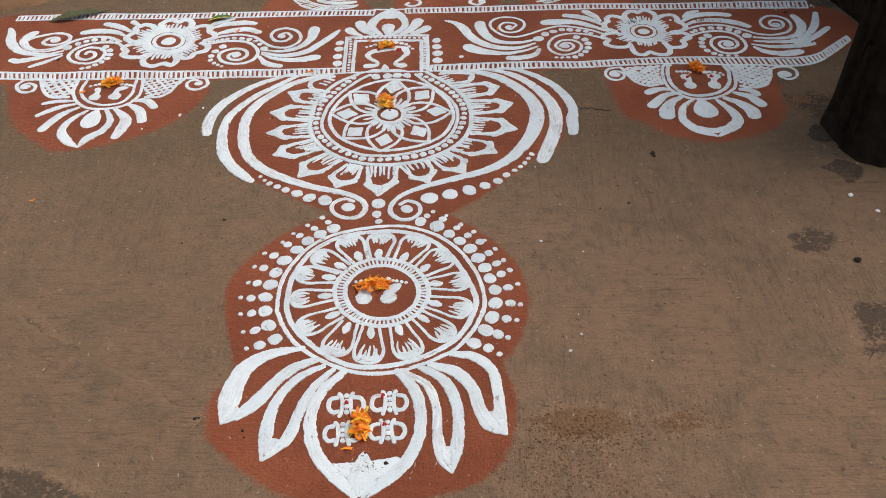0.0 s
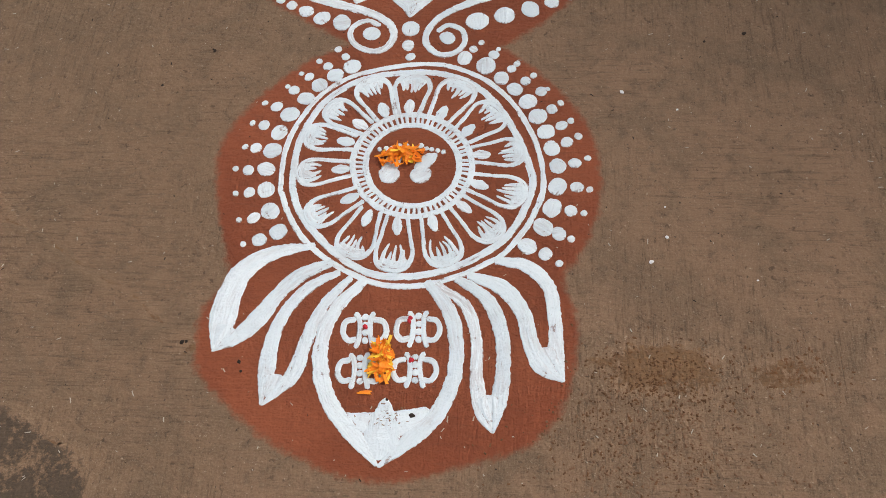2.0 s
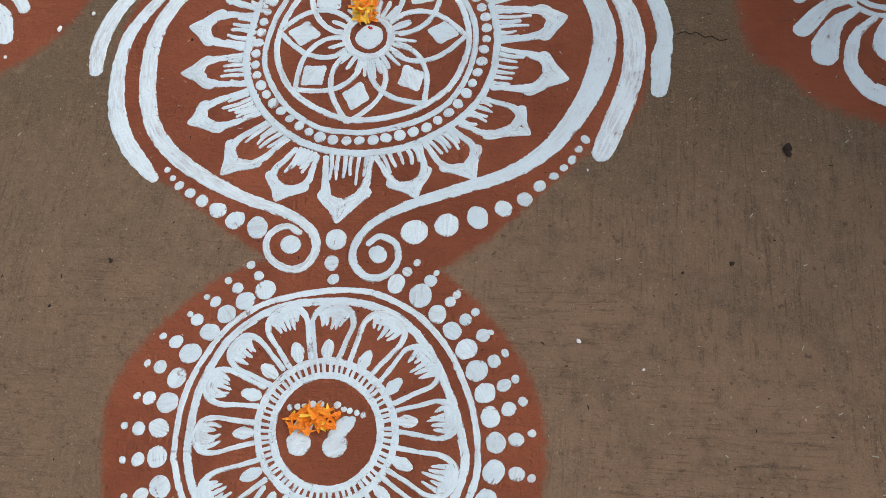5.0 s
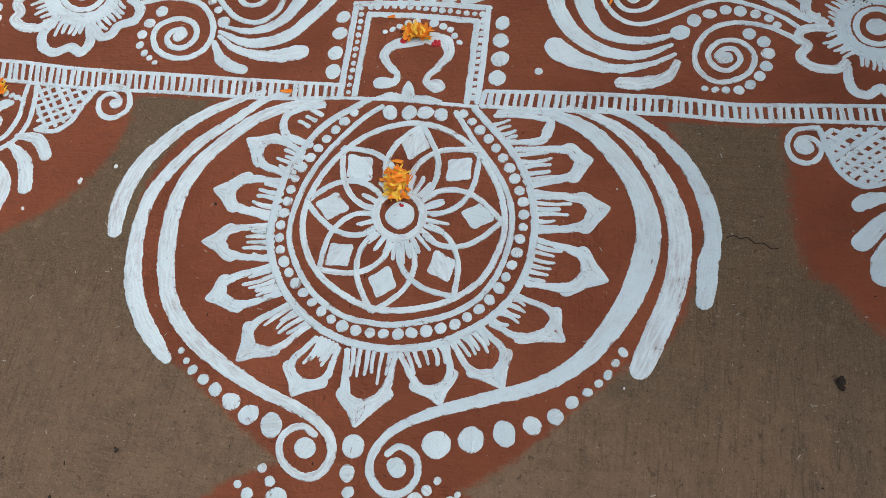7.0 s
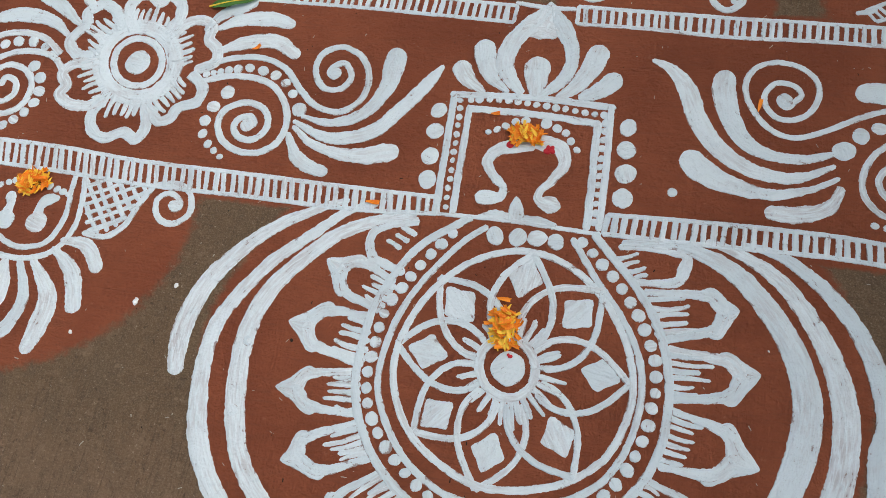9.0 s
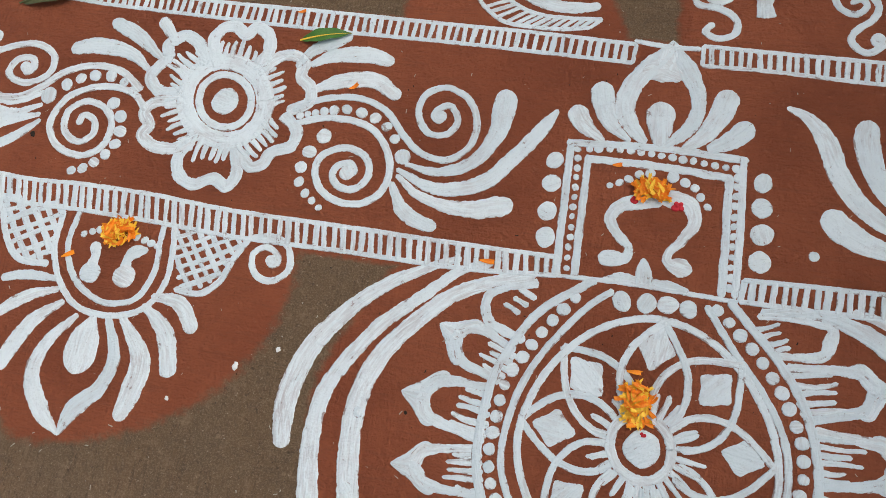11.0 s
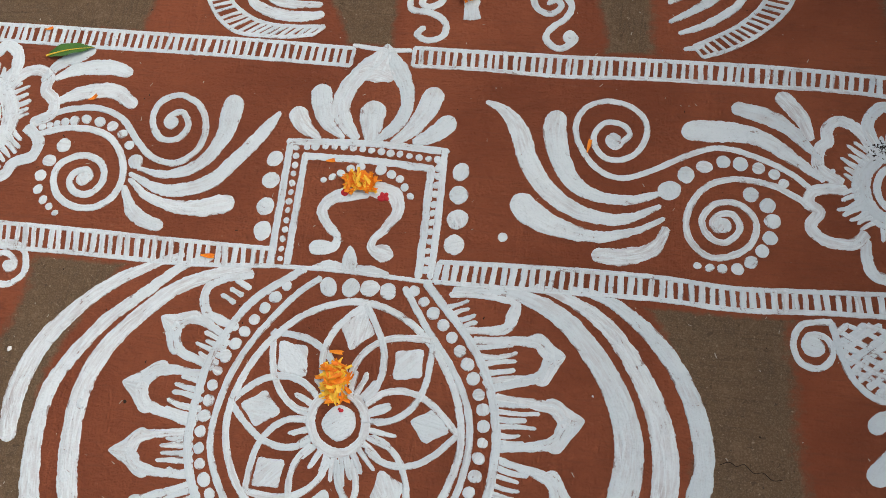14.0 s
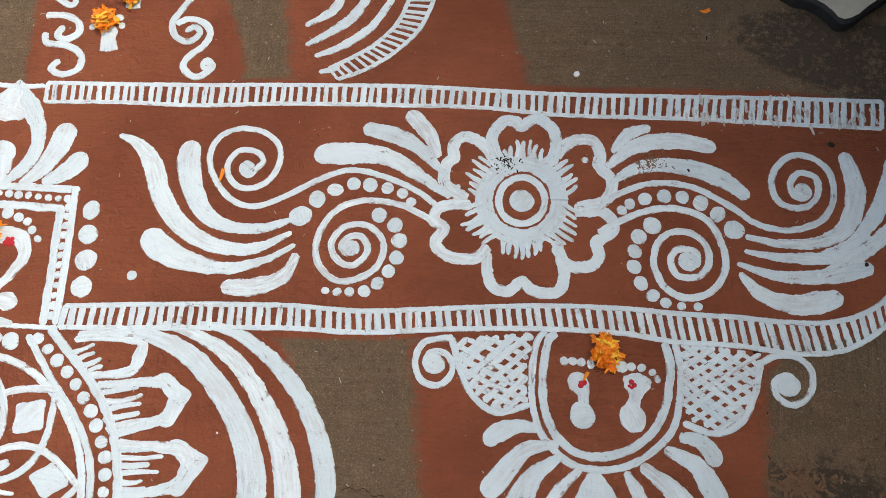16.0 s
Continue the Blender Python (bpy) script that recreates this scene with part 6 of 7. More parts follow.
fan_left = motif("painted_fan", -.2429, 2.1102, "white fan of curved strokes with a ladder rim", "fans")
ladder(fan_left, [(-.168, .06), (-.1281, -.0162), (-.1081, -.0462), (-.0801, -.0722), (-.0461, -.0862), (.0329, -.0892), (.0909, -.0812)], [(-.128, .055), (-.0841, -.0132), (-.0531, -.0402), (-.0181, -.0582), (.0279, -.0652), (.1099, -.0632)], .0085, .0075, .0165)
brush(fan_left, "stroke", [(-.08, .05, .012), (-.0441, -.0092, .018), (-.0121, -.0322, .023), (.0459, -.0442, .024), (.1019, -.0372, .016)])
brush(fan_left, "stroke", [(-.04, .05, .012), (-.0051, -.0062, .016), (.0409, -.0172, .018), (.0959, -.0152, .012)])
tagged(brush(None, "ground_crack", [(.598, 1.331), (.612, 1.337), (.623, 1.332), (.634, 1.336), (.648, 1.325), (.661, 1.327), (.674, 1.318), (.689, 1.32)], .0009, material=MUD), label="thin crack in the earth floor", category="crack", kind="structure")

# ---------------------------------------------------------------- loose things
def petal_mesh(name, length, width, curl, material):
    """A ligulate petal: narrow foot, broad notched tip, curled along its length."""
    verts, faces = [], []
    rows, cols = 7, 4
    for i in range(rows):
        u = i / (rows - 1)
        w = width * (0.25 + 0.75 * math.sin(min(1.0, u * 1.25) * math.pi / 2)) * (1.0 if u < 0.9 else 0.8)
        for j in range(cols):
            v = j / (cols - 1) * 2 - 1
            tip = 0.10 * length * (abs(v) - 0.5) if i == rows - 1 else 0.0
            verts.append((u * length - length / 2 + tip, v * w / 2, curl * (u - 0.5) ** 2 * length + 0.16 * width * v * v))
    for i in range(rows - 1):
        for j in range(cols - 1):
            a = i * cols + j
            faces.append((a, a + cols, a + cols + 1, a + 1))
    return mesh_of(name, verts, faces, material)


ORANGE_PETALS = [petal_mesh("petal", random.uniform(0.015, 0.027), random.uniform(0.0055, 0.009), random.uniform(-0.9, 1.4), ORANGE) for _ in range(7)]
YELLOW_PETALS = [petal_mesh("petal", random.uniform(0.014, 0.024), random.uniform(0.0045, 0.0075), random.uniform(-0.9, 1.4), YELLOW) for _ in range(6)]


def drop_petal(parent, x, y, z, yellow, turn=None, tilt=20):
    ob = new("petal", random.choice(YELLOW_PETALS if random.random() < yellow else ORANGE_PETALS))
    ob.parent = parent
    ob.matrix_basis = pose(x, y, z, random.gauss(0, tilt), random.gauss(0, tilt * 0.7), random.uniform(0, 360) if turn is None else turn)
    return ob


def marigold_heap(x, y, a, b, turn, count, yellow, label):
    heap = new("marigold_petals")
    heap.location = (x, y, 0.001)
    heap.empty_display_size = 0.03
    tagged(heap, label=label, category="flower petals", group="marigold petal heaps")
    for i in range(int(count * 2.3)):
        r, t = random.random() ** 0.62 * 0.9, random.uniform(0, math.tau)
        u, v = 0.88 * a * r * math.cos(t), 0.88 * b * r * math.sin(t)
        c, s = math.cos(radians(turn)), math.sin(radians(turn))
        drop_petal(heap, u * c - v * s, u * s + v * c, 0.004 + 0.02 * (1 - r) * random.random() + 0.002 * random.random(), yellow)


def loose_petal(x, y, turn):
    ob = new("marigold_petal", random.choice(ORANGE_PETALS))
    ob.matrix_basis = pose(x, y, 0.0035, random.uniform(-12, 12), 0, turn)
    tagged(ob, label="single orange marigold petal on the floor", category="flower petal", group="loose petals")


def vermilion_spot(x, y, r):
    ob = motif("vermilion_dab", x, y, "dab of red vermilion powder on the paint", "vermilion dabs")
    ob["category"] = "powder dab"
    for k in range(5):
        dot(ob, random.gauss(0, r * 0.45), random.gauss(0, r * 0.45), r * random.uniform(0.35, 0.7), "powder_grain", VERMILION, 1.9 + 0.1 * k)


def crumb(x, y, r, material, name, label, group):
    """A small broken lump."""
    bm = bmesh.new()
    bmesh.ops.create_icosphere(bm, subdivisions=2, radius=r)
    seed = random.uniform(0, 50)
    for v in bm.verts:
        k = 1 + 0.45 * noise.noise(v.co / r * 1.4 + Vector((seed, 0, 0)))
        v.co = Vector((v.co.x * k * 1.1, v.co.y * k * 0.85, v.co.z * k * 0.5))
    me = bpy.data.meshes.new(name)
    bm.to_mesh(me)
    bm.free()
    me.materials.append(material)
    ob = new(name, me)
    ob.matrix_basis = pose(x, y, r * 0.35 + 0.0006, 0, 0, random.uniform(0, 360))
    tagged(ob, label=label, category="crumb", group=group)


def leaf(x1, y1, x2, y2, width, material, name, label):
    """A leaf with a raised midrib, folded along it and slightly wavy."""
    size = math.hypot(x2 - x1, y2 - y1)
    holder = new(name)
    holder.empty_display_size = 0.03
    holder.matrix_basis = pose(x1, y1, 0.004, 0, 0, math.degrees(math.atan2(y2 - y1, x2 - x1)))
    tagged(holder, label=label, category="leaf")
    verts, faces = [], []
    n = 22
    for i in range(n):
        u = i / (n - 1)
        w = width / 2 * math.sin(math.pi * u**0.8) ** 0.8 if 0 < i < n - 1 else 0.0006
        for v in (-1, -0.5, 0, 0.5, 1):
            wave = 0.10 * width * math.sin(u * 17 + v * 2)
            verts.append((u * size, v * w, abs(v) * w * 0.35 + abs(v) * wave * 0.5 + 0.006 * math.sin(u * math.pi)))
    for i in range(n - 1):
        for j in range(4):
            a = i * 5 + j
            faces.append((a, a + 5, a + 6, a + 1))
    part("blade", mesh_of("blade", verts, faces, material), holder)
    verts, faces = [], []
    for i in range(n):
        u = i / (n - 1)
        r = 0.0016 * (1.1 - u)
        for k in range(6):
            t = math.tau * k / 6
            verts.append((u * size * 1.03 - 0.03 * size, r * math.cos(t), r * math.sin(t) + 0.001 + 0.006 * math.sin(u * math.pi)))
    for i in range(n - 1):
        for k in range(6):
            faces.append((i * 6 + k, i * 6 + (k + 1) % 6, i * 6 + 6 + (k + 1) % 6, i * 6 + 6 + k))
    part("midrib", mesh_of("midrib", verts, faces, YELLOW if material is LEAF else DRY), holder, "pale midrib")


def tree_trunk(x, y, r, tall):
    """A dark old trunk whose foot flares into roots."""
    rows, cols = 60, 96
    verts, faces = [], []
    for i in range(rows):
        z = tall * (i / (rows - 1)) ** 1.6
        flare = 1 + 0.1 * math.exp(-z / 0.1) - 0.02 * z
        for k in range(cols):
            t = math.tau * k / cols
            d = Vector((math.cos(t), math.sin(t), 0))
            root = 0.06 * math.exp(-z / 0.25) * math.sin(t * 5 + 0.7)
            bark = 0.05 * noise.noise(Vector((d.x * 5, d.y * 5, z * 1.6))) + 0.035 * noise.noise(Vector((d.x * 14, d.y * 14, z * 5)))
            rr = r * (flare + root + bark)
            verts.append((rr * d.x, rr * d.y, z - 0.02))
    for i in range(rows - 1):
        for k in range(cols):
            a, b = i * cols + k, i * cols + (k + 1) % cols
            faces.append((a, b, b + cols, a + cols))
    verts.append((0, 0, tall - 0.02))
    faces += [((rows - 1) * cols + k, (rows - 1) * cols + (k + 1) % cols, rows * cols) for k in range(cols)]
    holder = new("tree")
    holder.location = (x, y, 0)
    tagged(holder, label="thick old tree trunk with dark rough bark", category="tree")
    part("trunk", mesh_of("trunk", verts, faces, BARK), holder)
    # long plates of bark stand proud of the trunk
    rng = random.Random(21)
    for _ in range(46):
        t, z0 = rng.uniform(0, math.tau), rng.uniform(0.0, 1.0)
        size, half = rng.uniform(0.12, 0.34), rng.uniform(0.05, 0.11)
        verts, faces, n = [], [], 9
        for i in range(n):
            u = i / (n - 1)
            z = z0 + size * u
            w = half * math.sin(math.pi * (0.08 + 0.84 * u)) ** 0.6
            for v, out in ((-1, 0.94), (-0.55, 1.06), (0.1, 1.09), (0.6, 1.05), (1, 0.94)):
                a = t + v * w + 0.05 * noise.noise((z * 9, t, 0))
                rr = r * (out + 0.08 * math.exp(-z / 0.1) + 0.03 * noise.noise((z * 30, a * 9, 2)))
                verts.append((rr * math.cos(a), rr * math.sin(a), z))
        for i in range(n - 1):
            for k in range(4):
                b = i * 5 + k
                faces.append((b, b + 1, b + 6, b + 5))
        part("bark_plate", mesh_of("bark_plate", verts, faces, BARK), holder)


def mud_wall(x1, y1, x2, y2, half, tall):
    """A thick dark bank of packed earth, slumped at its foot; its unseen height is added to shade the ground."""
    verts, faces = [], []
    rows, cols = 70, 26
    d = Vector((x2 - x1, y2 - y1, 0))
    nr = Vector((-d.y, d.x, 0)).normalized()
    for i in range(rows):
        u = i / (rows - 1)
        for j in range(cols):
            v = j / (cols - 1) * 2 - 1
            edge = half * (1 + 0.25 * noise.noise(Vector((u * 6, v, 2)))) * math.sin(math.pi * min(max(u, 0.02), 0.98)) ** 0.25
            p = Vector((x1, y1, 0)) + d * u + nr * v * edge
            h = tall * (1 - abs(v) ** 7) * math.sin(math.pi * min(max(u, 0.0), 1.0)) ** 0.3
            h += 0.05 * noise.noise(p * 7) * (1 - v * v) + 0.02 * noise.noise(p * 22) * (1 - v * v)
            verts.append((p.x, p.y, h - 0.012))
    for i in range(rows - 1):
        for j in range(cols - 1):
            a = i * cols + j
            faces.append((a, a + 1, a + cols + 1, a + cols))
    tagged(new("mud_wall", mesh_of("mud_wall", verts, faces, BARK)), label="dark packed earth bank beside the tree, raised into a tall wall for shade", category="earth wall")


def stone_slab(corners, thick):
    """A broken flat slab with a worn edge."""
    q = curve([(*p, 0) for p in corners], True, 0.05)[:, :2]
    q = np.array([p + (noise.noise((p[0] * 22, p[1] * 22, 1)) * 0.008, noise.noise((p[0] * 22, p[1] * 22, 8)) * 0.008) for p in q])
    mid = q.mean(0)
    n = len(q)
    verts = [(*p, 0.0) for p in q] + [(*p, thick * 0.8) for p in q] + [(*(mid + (p - mid) * 0.97), thick) for p in q]
    faces = [(a + i, a + (i + 1) % n, a + n + (i + 1) % n, a + n + i) for a in (0, n) for i in range(n)]
    faces += [tuple(2 * n + i for i in f) for f in tessellate_polygon([[Vector(v) for v in verts[2 * n :]]])]
    # sides are near black, only the top is pale stone
    me = mesh_of("stone_slab", verts, faces, DULL_BLACK)
    me.materials.append(STONE)
    me.polygons.foreach_set("material_index", [0] * (2 * n) + [1] * (len(me.polygons) - 2 * n))
    me.shade_flat()
    tagged(new("stone_slab", me), label="broken pale stone slab with a dark edge on damp earth", category="slab")


def black_post(x, y):
    """The charred foot of a post set in a mud collar."""
    holder = new("post")
    holder.location = (x, y, 0)
    tagged(holder, label="blackened post foot in a rough mud collar", category="post")
    for name, rows, material in (("shaft", [(0.075, 0.0), (0.07, 0.03), (0.062, 0.06), (0.06, 0.9), (0.0, 0.91)], DULL_BLACK), ("collar", [(0.15, 0.0), (0.135, 0.02), (0.10, 0.04), (0.06, 0.05)], CLAY)):
        verts, faces, n = [], [], 28
        for r, z in rows:
            for k in range(n):
                t = math.tau * k / n
                rr = r * (1 + 0.12 * noise.noise((math.cos(t) * 2, math.sin(t) * 2, z * 6)))
                verts.append((rr * math.cos(t), rr * math.sin(t), z))
        for i in range(len(rows) - 1):
            for k in range(n):
                a, b = i * n + k, i * n + (k + 1) % n
                faces.append((a, b, b + n, a + n))
        part(name, mesh_of(name, verts, faces, material), holder)


def unseen_wall():
    """An unseen plain wall behind the tree, added to cut sky light on that side."""
    bm = bmesh.new()
    bmesh.ops.create_cube(bm, size=1.0)
    bmesh.ops.scale(bm, vec=(0.3, 7.0, 3.0), verts=bm.verts)
    bmesh.ops.bevel(bm, geom=bm.edges[:], offset=0.03, segments=2, affect="EDGES")
    me = bpy.data.meshes.new("unseen_shade_wall")
    bm.to_mesh(me)
    bm.free()
    me.materials.append(EARTH)
    ob = new("unseen_shade_wall", me)
    ob.location = (2.75, 4.4, 1.5)
    tagged(ob, label="unseen plain wall behind the tree, added to shade the yard", category="wall", kind="structure")


def scatter(name, count, size, material, label, box, seed, lift_by=0.0, heaped=False, stretch=(0.8, 2.4)):
    """Countless small bits lying on the swept floor, one object."""
    rng = random.Random(seed)
    verts, faces = [], []
    for _ in range(count):
        x, y = rng.uniform(*box[0]), rng.uniform(*box[1])
        if heaped:
            x, y = (rng.gauss((a + b) / 2, abs(b - a) / 4) for a, b in box)
        r = size * rng.uniform(0.4, 1.0) ** 1.5
        long, t = rng.uniform(*stretch), rng.uniform(0, math.tau)
        c, s = math.cos(t), math.sin(t)
        base = len(verts)
        for u, v, z in ((-1, -0.6, 0), (1, -0.5, 0), (0.8, 0.6, 0), (-0.7, 0.7, 0), (-0.3, 0, 0.9), (0.4, 0.1, 0.8)):
            u, v = u * r * long * rng.uniform(0.8, 1.2), v * r
            verts.append((x + u * c - v * s, y + u * s + v * c, z * r * 0.9 + lift_by))
        faces += [tuple(base + i for i in f) for f in ((0, 1, 5, 4), (1, 2, 5), (2, 3, 4, 5), (3, 0, 4))]
    me = mesh_of(name, verts, faces, material)
    me.shade_flat()
    tagged(new(name, me), label=label, category="grit", kind="stuff")


tree_trunk(1.47, 1.17, 0.163, 2.6)
unseen_wall()
mud_wall(1.86, 1.62, 1.97, 4.2, 0.40, 2.2)
stone_slab([(1.33, 2.187), (1.39, 2.153), (1.421, 2.119), (1.467, 2.149), (1.56, 2.26), (1.58, 2.62), (1.3, 2.6), (1.22, 2.4), (1.27, 2.27)], 0.03)
black_post(-1.44, 2.24)
scatter("grit", 2600, 0.0017, STONE, "pale grit and straw bits strewn over the earth floor", ((-1.9, 2.1), (-0.9, 2.9)), 3, 0.0, False, (1.0, 4.0))
scatter("dark_grit", 1300, 0.0019, MUD, "dark grit strewn over the earth floor", ((-1.9, 2.1), (-0.9, 2.9)), 4)
scatter("soil_clods", 480, 0.003, SOIL, "crumbled dark brown soil clods", ((0.34, 0.6), (0.09, 0.21)), 5, 0.0, True, (0.7, 1.5))
scatter("soil_clods", 520, 0.0026, SOIL, "crumbled brown soil strewn over the floor", ((0.2, 0.66), (-0.1, 0.16)), 15, 0.0, True, (0.7, 1.5))
scatter("soil_clods", 330, 0.0032, CLAY, "crumbled reddish soil clods", ((0.3, 0.64), (-0.1, 0.16)), 16, 0.0, True, (0.7, 1.6))
scatter("soil_clods", 130, 0.003, SOIL, "crumbled dark brown soil clods", ((0.6, 0.78), (0.12, 0.21)), 6, 0.0, True, (0.7, 1.7))
scatter("soil_clods", 160, 0.0032, CLAY, "crumbled soil by the tree foot", ((1.15, 1.45), (1.1, 1.5)), 7, 0.0, True)
marigold_heap(.0136, .5795, .054, .0267, 12, 34, 0.12, "heap of torn orange marigold petals on the painted feet")
marigold_heap(.0115, .1685, .0249, .0518, 0, 40, 0.45, "heap of orange and yellow marigold petals on the lotus")
marigold_heap(.0028, 1.39, .0296, .0422, 8, 40, 0.55, "heap of yellow and orange marigold petals on the mandala")
marigold_heap(-.0138, 1.737, .0353, .0219, -10, 36, 0.4, "heap of marigold petals inside the shrine box")
marigold_heap(-.9018, 1.5426, .0417, .03, 15, 40, 0.5, "heap of marigold petals on the half medallion")
marigold_heap(.9954, 1.5455, .0237, .0342, 5, 40, 0.3, "heap of orange marigold petals on the half medallion")
marigold_heap(.1292, 2.1356, .0266, .0288, 0, 26, 0.25, "heap of orange marigold petals on the upper foot")
marigold_heap(.1704, 2.1787, .0168, .0168, 0, 14, 0.25, "small heap of orange marigold petals")
loose_petal(-.0141, .1101, 5)
loose_petal(-.0075, 1.4392, 0)
loose_petal(.0159, 1.3624, 70)
loose_petal(-.0735, 1.7751, 10)
loose_petal(-.9866, 1.492, 30)
loose_petal(-.2585, 1.5818, 0)
loose_petal(-.5469, 1.8677, 40)
loose_petal(.3694, 1.8359, 80)
loose_petal(1.1914, 2.1592, 10)
loose_petal(-.9541, .9403, 20)
loose_petal(.9639, 1.508, 60)
loose_petal(-.6778, 2.0101, 20)

vermilion_spot(-.0391, 1.7188, .0086)
vermilion_spot(.0282, 1.716, .0066)
vermilion_spot(.9576, 1.4958, .0069)
vermilion_spot(1.0345, 1.4954, .0069)
vermilion_spot(-.023, .2282, .0064)
vermilion_spot(.0526, .2419, .0064)
vermilion_spot(.0171, 1.3483, .0045)
vermilion_spot(.029, 1.7167, .0078)
vermilion_spot(.0631, .1717, .0052)

crumb(.4331, .7319, .0039, CHALK, "white_crumb", "small white crumb of dried paste on the floor", "white crumbs")
crumb(.4997, .4121, .0034, CHALK, "white_crumb", "small white crumb of dried paste on the floor", "white crumbs")
crumb(.47, .3622, .004, CHALK, "white_crumb", "small white crumb of dried paste on the floor", "white crumbs")
crumb(-.635, 1.3481, .0054, CHALK, "white_crumb", "small white crumb of dried paste on the floor", "white crumbs")
crumb(-.6344, 1.3523, .0043, CHALK, "white_crumb", "small white crumb of dried paste on the floor", "white crumbs")
crumb(-.5701, 1.3869, .0043, CHALK, "white_crumb", "small white crumb of dried paste on the floor", "white crumbs")
crumb(-.7363, 1.2797, .0036, CHALK, "white_crumb", "small white crumb of dried paste on the floor", "white crumbs")
crumb(.9649, 2.0339, .0055, CHALK, "white_crumb", "small white crumb of dried paste on the floor", "white crumbs")
crumb(.4413, 1.0445, .0021, CHALK, "white_crumb", "small white crumb of dried paste on the floor", "white crumbs")
crumb(1.2685, .889, .0072, CHALK, "white_crumb", "small white crumb of dried paste on the floor", "white crumbs")
crumb(1.316, .8219, .0056, CHALK, "white_crumb", "small white crumb of dried paste on the floor", "white crumbs")
crumb(.6473, .3303, .0019, CHALK, "white_crumb", "small white crumb of dried paste on the floor", "white crumbs")
crumb(.4071, 1.4126, .0019, CHALK, "white_crumb", "small white crumb of dried paste on the floor", "white crumbs")
crumb(.5357, .6901, .0022, CHALK, "white_crumb", "small white crumb of dried paste on the floor", "white crumbs")
crumb(.4998, .4742, .0021, CHALK, "white_crumb", "small white crumb of dried paste on the floor", "white crumbs")
crumb(.7808, 1.0823, .0052, MUD, "soil_crumb", "dark crumb of dried soil on the floor", "soil crumbs")
crumb(-.405, .847, .0023, MUD, "soil_crumb", "dark crumb of dried soil on the floor", "soil crumbs")
crumb(-.496, .7534, .0031, MUD, "soil_crumb", "dark crumb of dried soil on the floor", "soil crumbs")
crumb(.6768, .8759, .0034, MUD, "soil_crumb", "dark crumb of dried soil on the floor", "soil crumbs")
crumb(.5994, .857, .0027, MUD, "soil_crumb", "dark crumb of dried soil on the floor", "soil crumbs")
crumb(.7792, 1.0928, .0081, MUD, "soil_crumb", "dark crumb of dried soil on the floor", "soil crumbs")
crumb(1.2009, .638, .0088, MUD, "soil_crumb", "dark crumb of dried soil on the floor", "soil crumbs")
crumb(-.4014, .8427, .0037, MUD, "soil_crumb", "dark crumb of dried soil on the floor", "soil crumbs")
crumb(.6789, .8763, .0037, MUD, "soil_crumb", "dark crumb of dried soil on the floor", "soil crumbs")
crumb(.0693, .0735, .0045, MUD, "soil_crumb", "dark crumb of dried soil on the floor", "soil crumbs")
crumb(.0259, .0997, .0026, MUD, "soil_crumb", "dark crumb of dried soil on the floor", "soil crumbs")
crumb(-.3433, 1.3218, .0031, MUD, "soil_crumb", "dark crumb of dried soil on the floor", "soil crumbs")
crumb(-1.1334, 1.7076, .0053, MUD, "soil_crumb", "dark crumb of dried soil on the floor", "soil crumbs")
crumb(1.3815, 1.9033, .0051, MUD, "soil_crumb", "dark crumb of dried soil on the floor", "soil crumbs")
crumb(1.144, 1.8546, .0025, MUD, "soil_crumb", "dark crumb of dried soil on the floor", "soil crumbs")
crumb(-.2355, .1592, .0034, MUD, "soil_crumb", "dark crumb of dried soil on the floor", "soil crumbs")
crumb(-.2296, .1421, .0027, MUD, "soil_crumb", "dark crumb of dried soil on the floor", "soil crumbs")
crumb(-.3354, .194, .003, MUD, "soil_crumb", "dark crumb of dried soil on the floor", "soil crumbs")
crumb(1.4118, 1.6944, .0036, MUD, "soil_crumb", "dark crumb of dried soil on the floor", "soil crumbs")
crumb(-.3425, .192, .0044, MUD, "soil_crumb", "dark crumb of dried soil on the floor", "soil crumbs")
crumb(-.847, .4908, .0064, MUD, "soil_crumb", "dark crumb of dried soil on the floor", "soil crumbs")
crumb(1.4103, 1.4155, .0094, MUD, "soil_crumb", "dark crumb of dried soil on the floor", "soil crumbs")

ochre("soil_or_shade_mark", [(.357, .1779), (.4182, .2029), (.502, .2071), (.5587, .1883), (.5678, .1551), (.5383, .1276), (.4689, .1247), (.3894, .1402)], "rough patch of loose brown soil", feather=.03, z=0.00005, material=LOOSE_AND_SHADE, category="stain")
ochre("soil_or_shade_mark", [(.6143, .1684), (.6761, .1859), (.7333, .1789), (.7225, .1506), (.644, .1395)], "small patch of loose brown soil", feather=.025, z=0.00005, material=LOOSE_AND_SHADE, category="stain")
ochre("soil_or_shade_mark", [(1.0616, .7389), (1.1337, .765), (1.1814, .735), (1.1473, .6725), (1.074, .6603)], "faint dry soil mark", feather=.04, z=0.00005, material=DARK_EARTH, category="stain")
ochre("soil_or_shade_mark", [(1.1341, .4879), (1.1987, .5045), (1.2431, .449), (1.2046, .3474), (1.1242, .3297), (1.1235, .3998)], "dark scuffed soil marks", feather=.05, z=0.00005, material=DARK_EARTH, category="stain")
ochre("soil_or_shade_mark", [(-.9182, .5337), (-.8414, .5129), (-.7663, .4742), (-.7174, .4283), (-.7504, .4082), (-.8315, .4489), (-.8893, .4593)], "dark scuffed soil mark", feather=.04, z=0.00005, material=DARK_EARTH, category="stain")
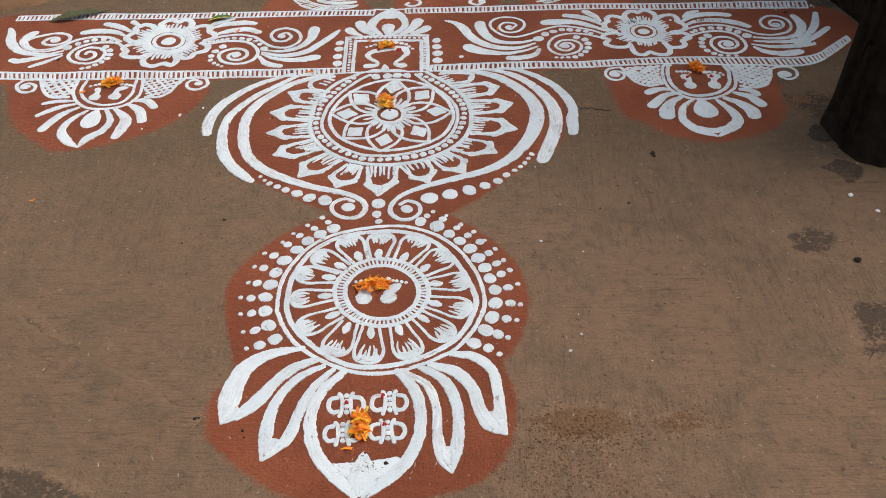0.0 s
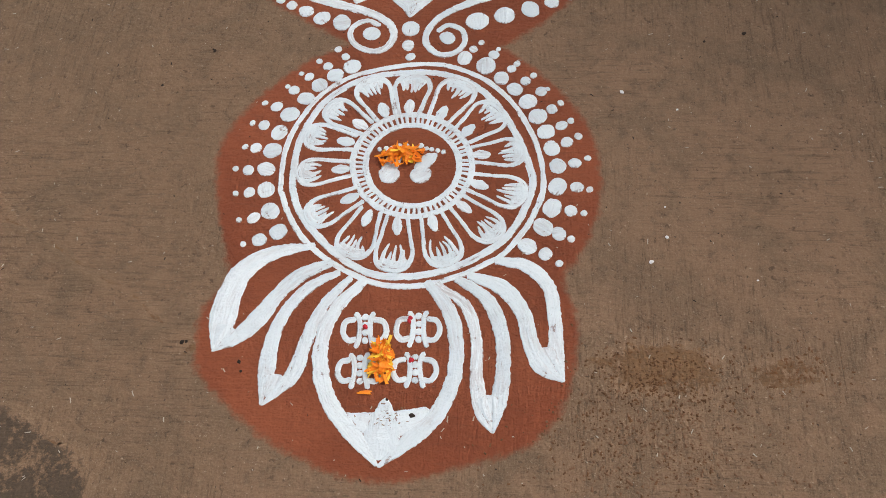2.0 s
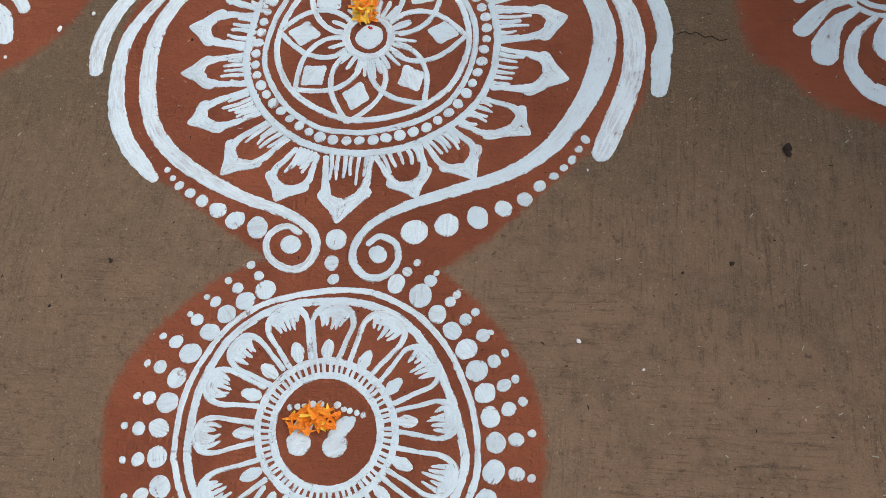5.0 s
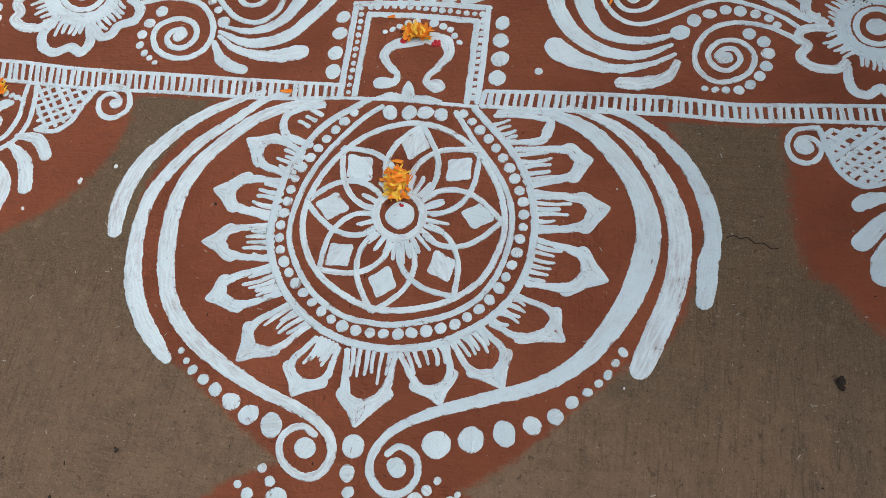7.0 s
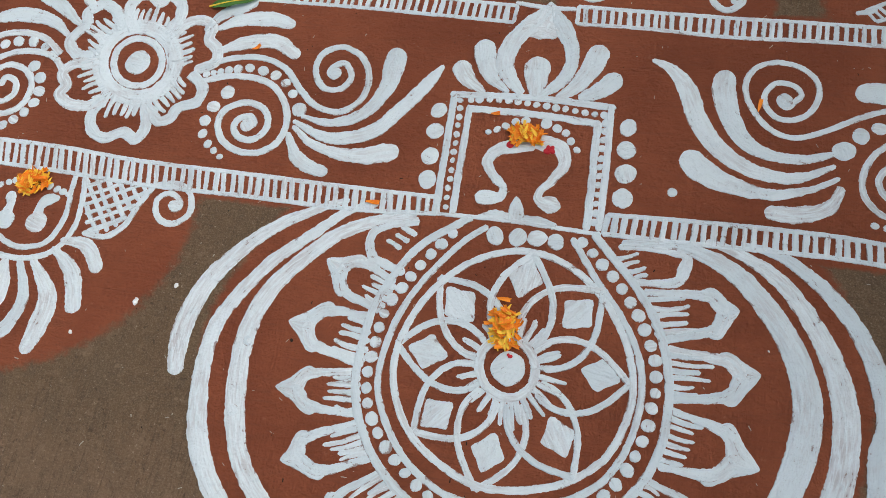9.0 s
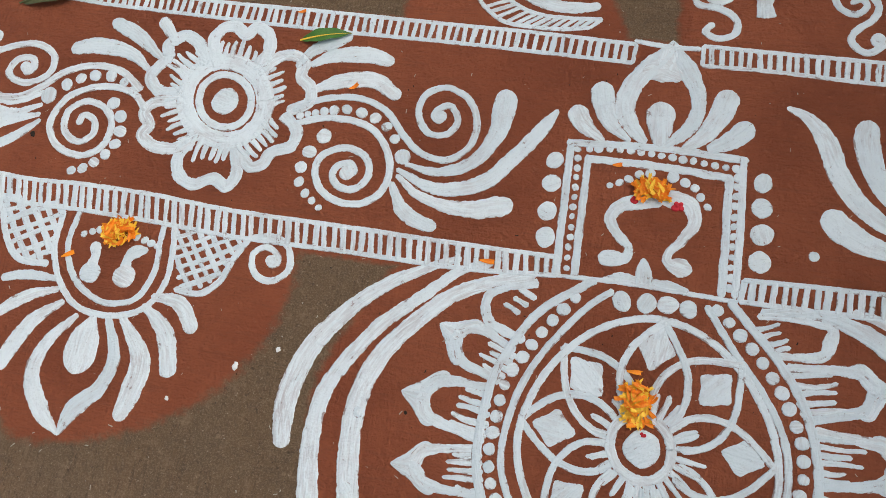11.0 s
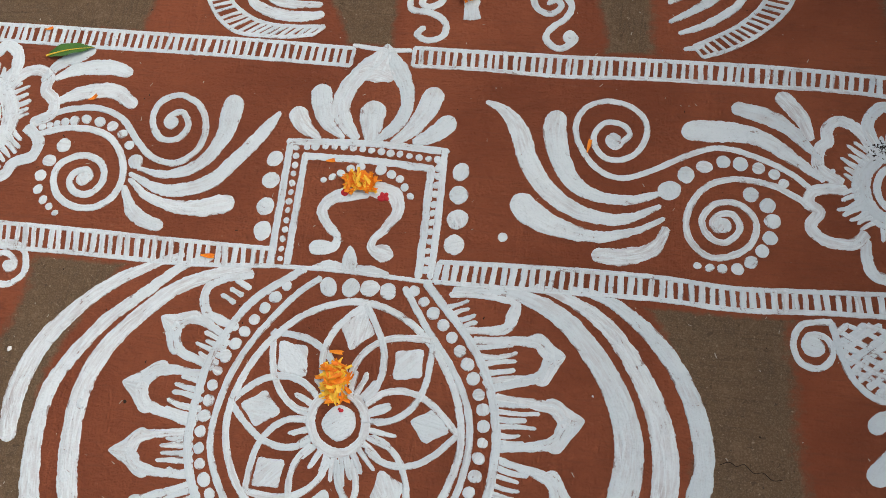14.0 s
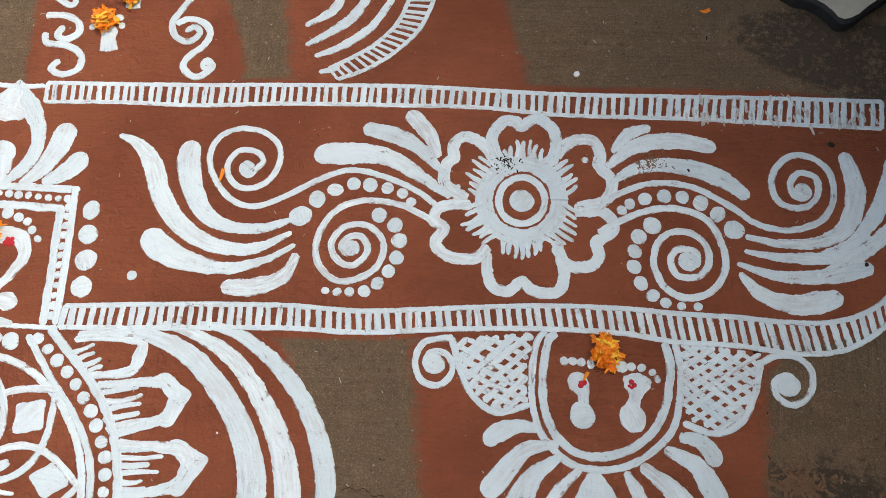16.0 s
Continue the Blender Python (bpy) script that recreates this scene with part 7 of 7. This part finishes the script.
ochre("soil_or_shade_mark", [(-.6648, .0589), (-.5908, .0445), (-.511, .0073), (-.5626, -.007), (-.6393, .0195)], "faint dirt smear", feather=.03, z=0.00005, material=LOOSE_AND_SHADE, category="stain")
ochre("soil_or_shade_mark", [(1.2271, 1.382), (1.3283, 1.4031), (1.4099, 1.336), (1.4028, 1.216), (1.3269, 1.1846), (1.2698, 1.2659)], "dark earth round the tree foot", feather=.05, z=0.00008, material=DARK_EARTH, category="stain")
ochre("soil_or_shade_mark", [(1.225, 2.12), (1.3, 2.17), (1.44, 2.16), (1.58, 2.1), (1.6, 1.98), (1.53, 1.93), (1.43, 1.98), (1.32, 2.03)], "black damp earth beside the slab", feather=.03, z=0.00012, material=DARK_EARTH, category="stain")

ochre("soil_or_shade_mark", [(1.243, 1.189), (1.271, 1.225), (1.305, 1.215), (1.332, 1.191), (1.320, 1.140), (1.271, 1.130), (1.240, 1.152)], "splash of wet black earth", feather=0.016, z=9e-05, material=BLOT, category="stain")
ochre("soil_or_shade_mark", [(1.225, 1.015), (1.263, 1.040), (1.279, 1.055), (1.312, 1.043), (1.347, 1.011), (1.312, 0.948), (1.278, 0.940), (1.258, 0.985)], "ragged splash of wet black earth", feather=0.016, z=9e-05, material=BLOT, category="stain")
ochre("soil_or_shade_mark", [(-.88, .06), (-.72, .085), (-.55, .03), (-.46, -.04), (-.47, -.11), (-.6, -.15), (-.78, -.12), (-.9, -.02)], "dark earth at the edge of the yard", feather=.03, z=0.00014, material=DARK_EARTH, category="stain")


def plaster_edge(points, half, tall, label):
    """The low lip where one coat of mud plaster ends on another."""
    q = curve([(*p, 0) for p in points], False, 0.012)[:, :2]
    t = np.gradient(q, axis=0)
    t /= np.linalg.norm(t, axis=1, keepdims=True)
    side = np.stack([-t[:, 1], t[:, 0]], 1)
    verts, faces, n = [], [], len(q)
    profile = [(-1.0, -0.15), (-0.62, 0.3), (-0.2, 0.85), (0.0, 1.0), (0.1, 0.75), (0.17, 0.3), (0.25, -0.15)]
    for i in range(n):
        fade = math.sin(math.pi * i / (n - 1)) ** 0.4
        rough = 1 + 0.5 * noise.noise((i * 0.21, 3, 0))
        drift = 0.016 * noise.noise((i * 0.16, 9, 0)) + 0.006 * noise.noise((i * 0.7, 5, 0))
        for u, z in profile:
            x, y = q[i] + side[i] * (u * half * rough + drift)
            verts.append((x, y, (z * fade - 0.12 * (1 - fade)) * tall * rough - 0.0008))
    m = len(profile)
    for i in range(n - 1):
        for k in range(m - 1):
            faces.append((m * i + k + 1, m * i + k, m * i + m + k, m * i + m + k + 1))
    tagged(new("plaster_edge", mesh_of("plaster_edge", verts, faces, EARTH)), label=label, category="ground edge", kind="structure")


plaster_edge([(-1.0, .61), (-.891, .533), (-.778, .448), (-.664, .384), (-.553, .315), (-.467, .274), (-.391, .218), (-.325, .18)], .07, .011, "low worn lip in the mud plaster of the yard")
# the lip's shadow is painted as a dark strip along it
ochre("soil_or_shade_mark", [(-.9, .548), (-.78, .468), (-.664, .402), (-.553, .335), (-.467, .29), (-.38, .232), (-.32, .19), (-.335, .172), (-.4, .208), (-.48, .262), (-.56, .298), (-.67, .366), (-.785, .43), (-.9, .512)], "dark broken line painted as shade along the plaster lip", feather=.014, z=0.00008, material=LOOSE_AND_SHADE, category="stain")
leaf(-.6645, 1.9516, -.5736, 1.9744, 0.026, LEAF, "green_leaf", "fresh green leaf lying on the painted plume")
leaf(-1.25, 1.978, -1.06, 2.05, 0.05, DRY, "withered_leaf", "long withered dark green leaf across the border")
scatter("soil_specks", 75, 0.0021, MUD, "dark soil specks on the painted flower", ((.818, .8593), (1.848, 1.8815)), 11, 0.0009, True)
scatter("soil_specks", 130, 0.0024, CLAY, "brown soil specks on a painted plume", ((1.0548, 1.1089), (1.8485, 1.8861)), 12, 0.0009, True)
scatter("soil_specks", 90, 0.0026, CLAY, "soil specks on the white lotus tip", ((-.0019, .0684), (.0509, .0886)), 13, 0.0009, True)
scatter("soil_specks", 160, 0.005, CLAY, "crumbled soil clods by the medallion", ((1.2318, 1.3185), (1.3294, 1.3792)), 14, 0.0009, True)
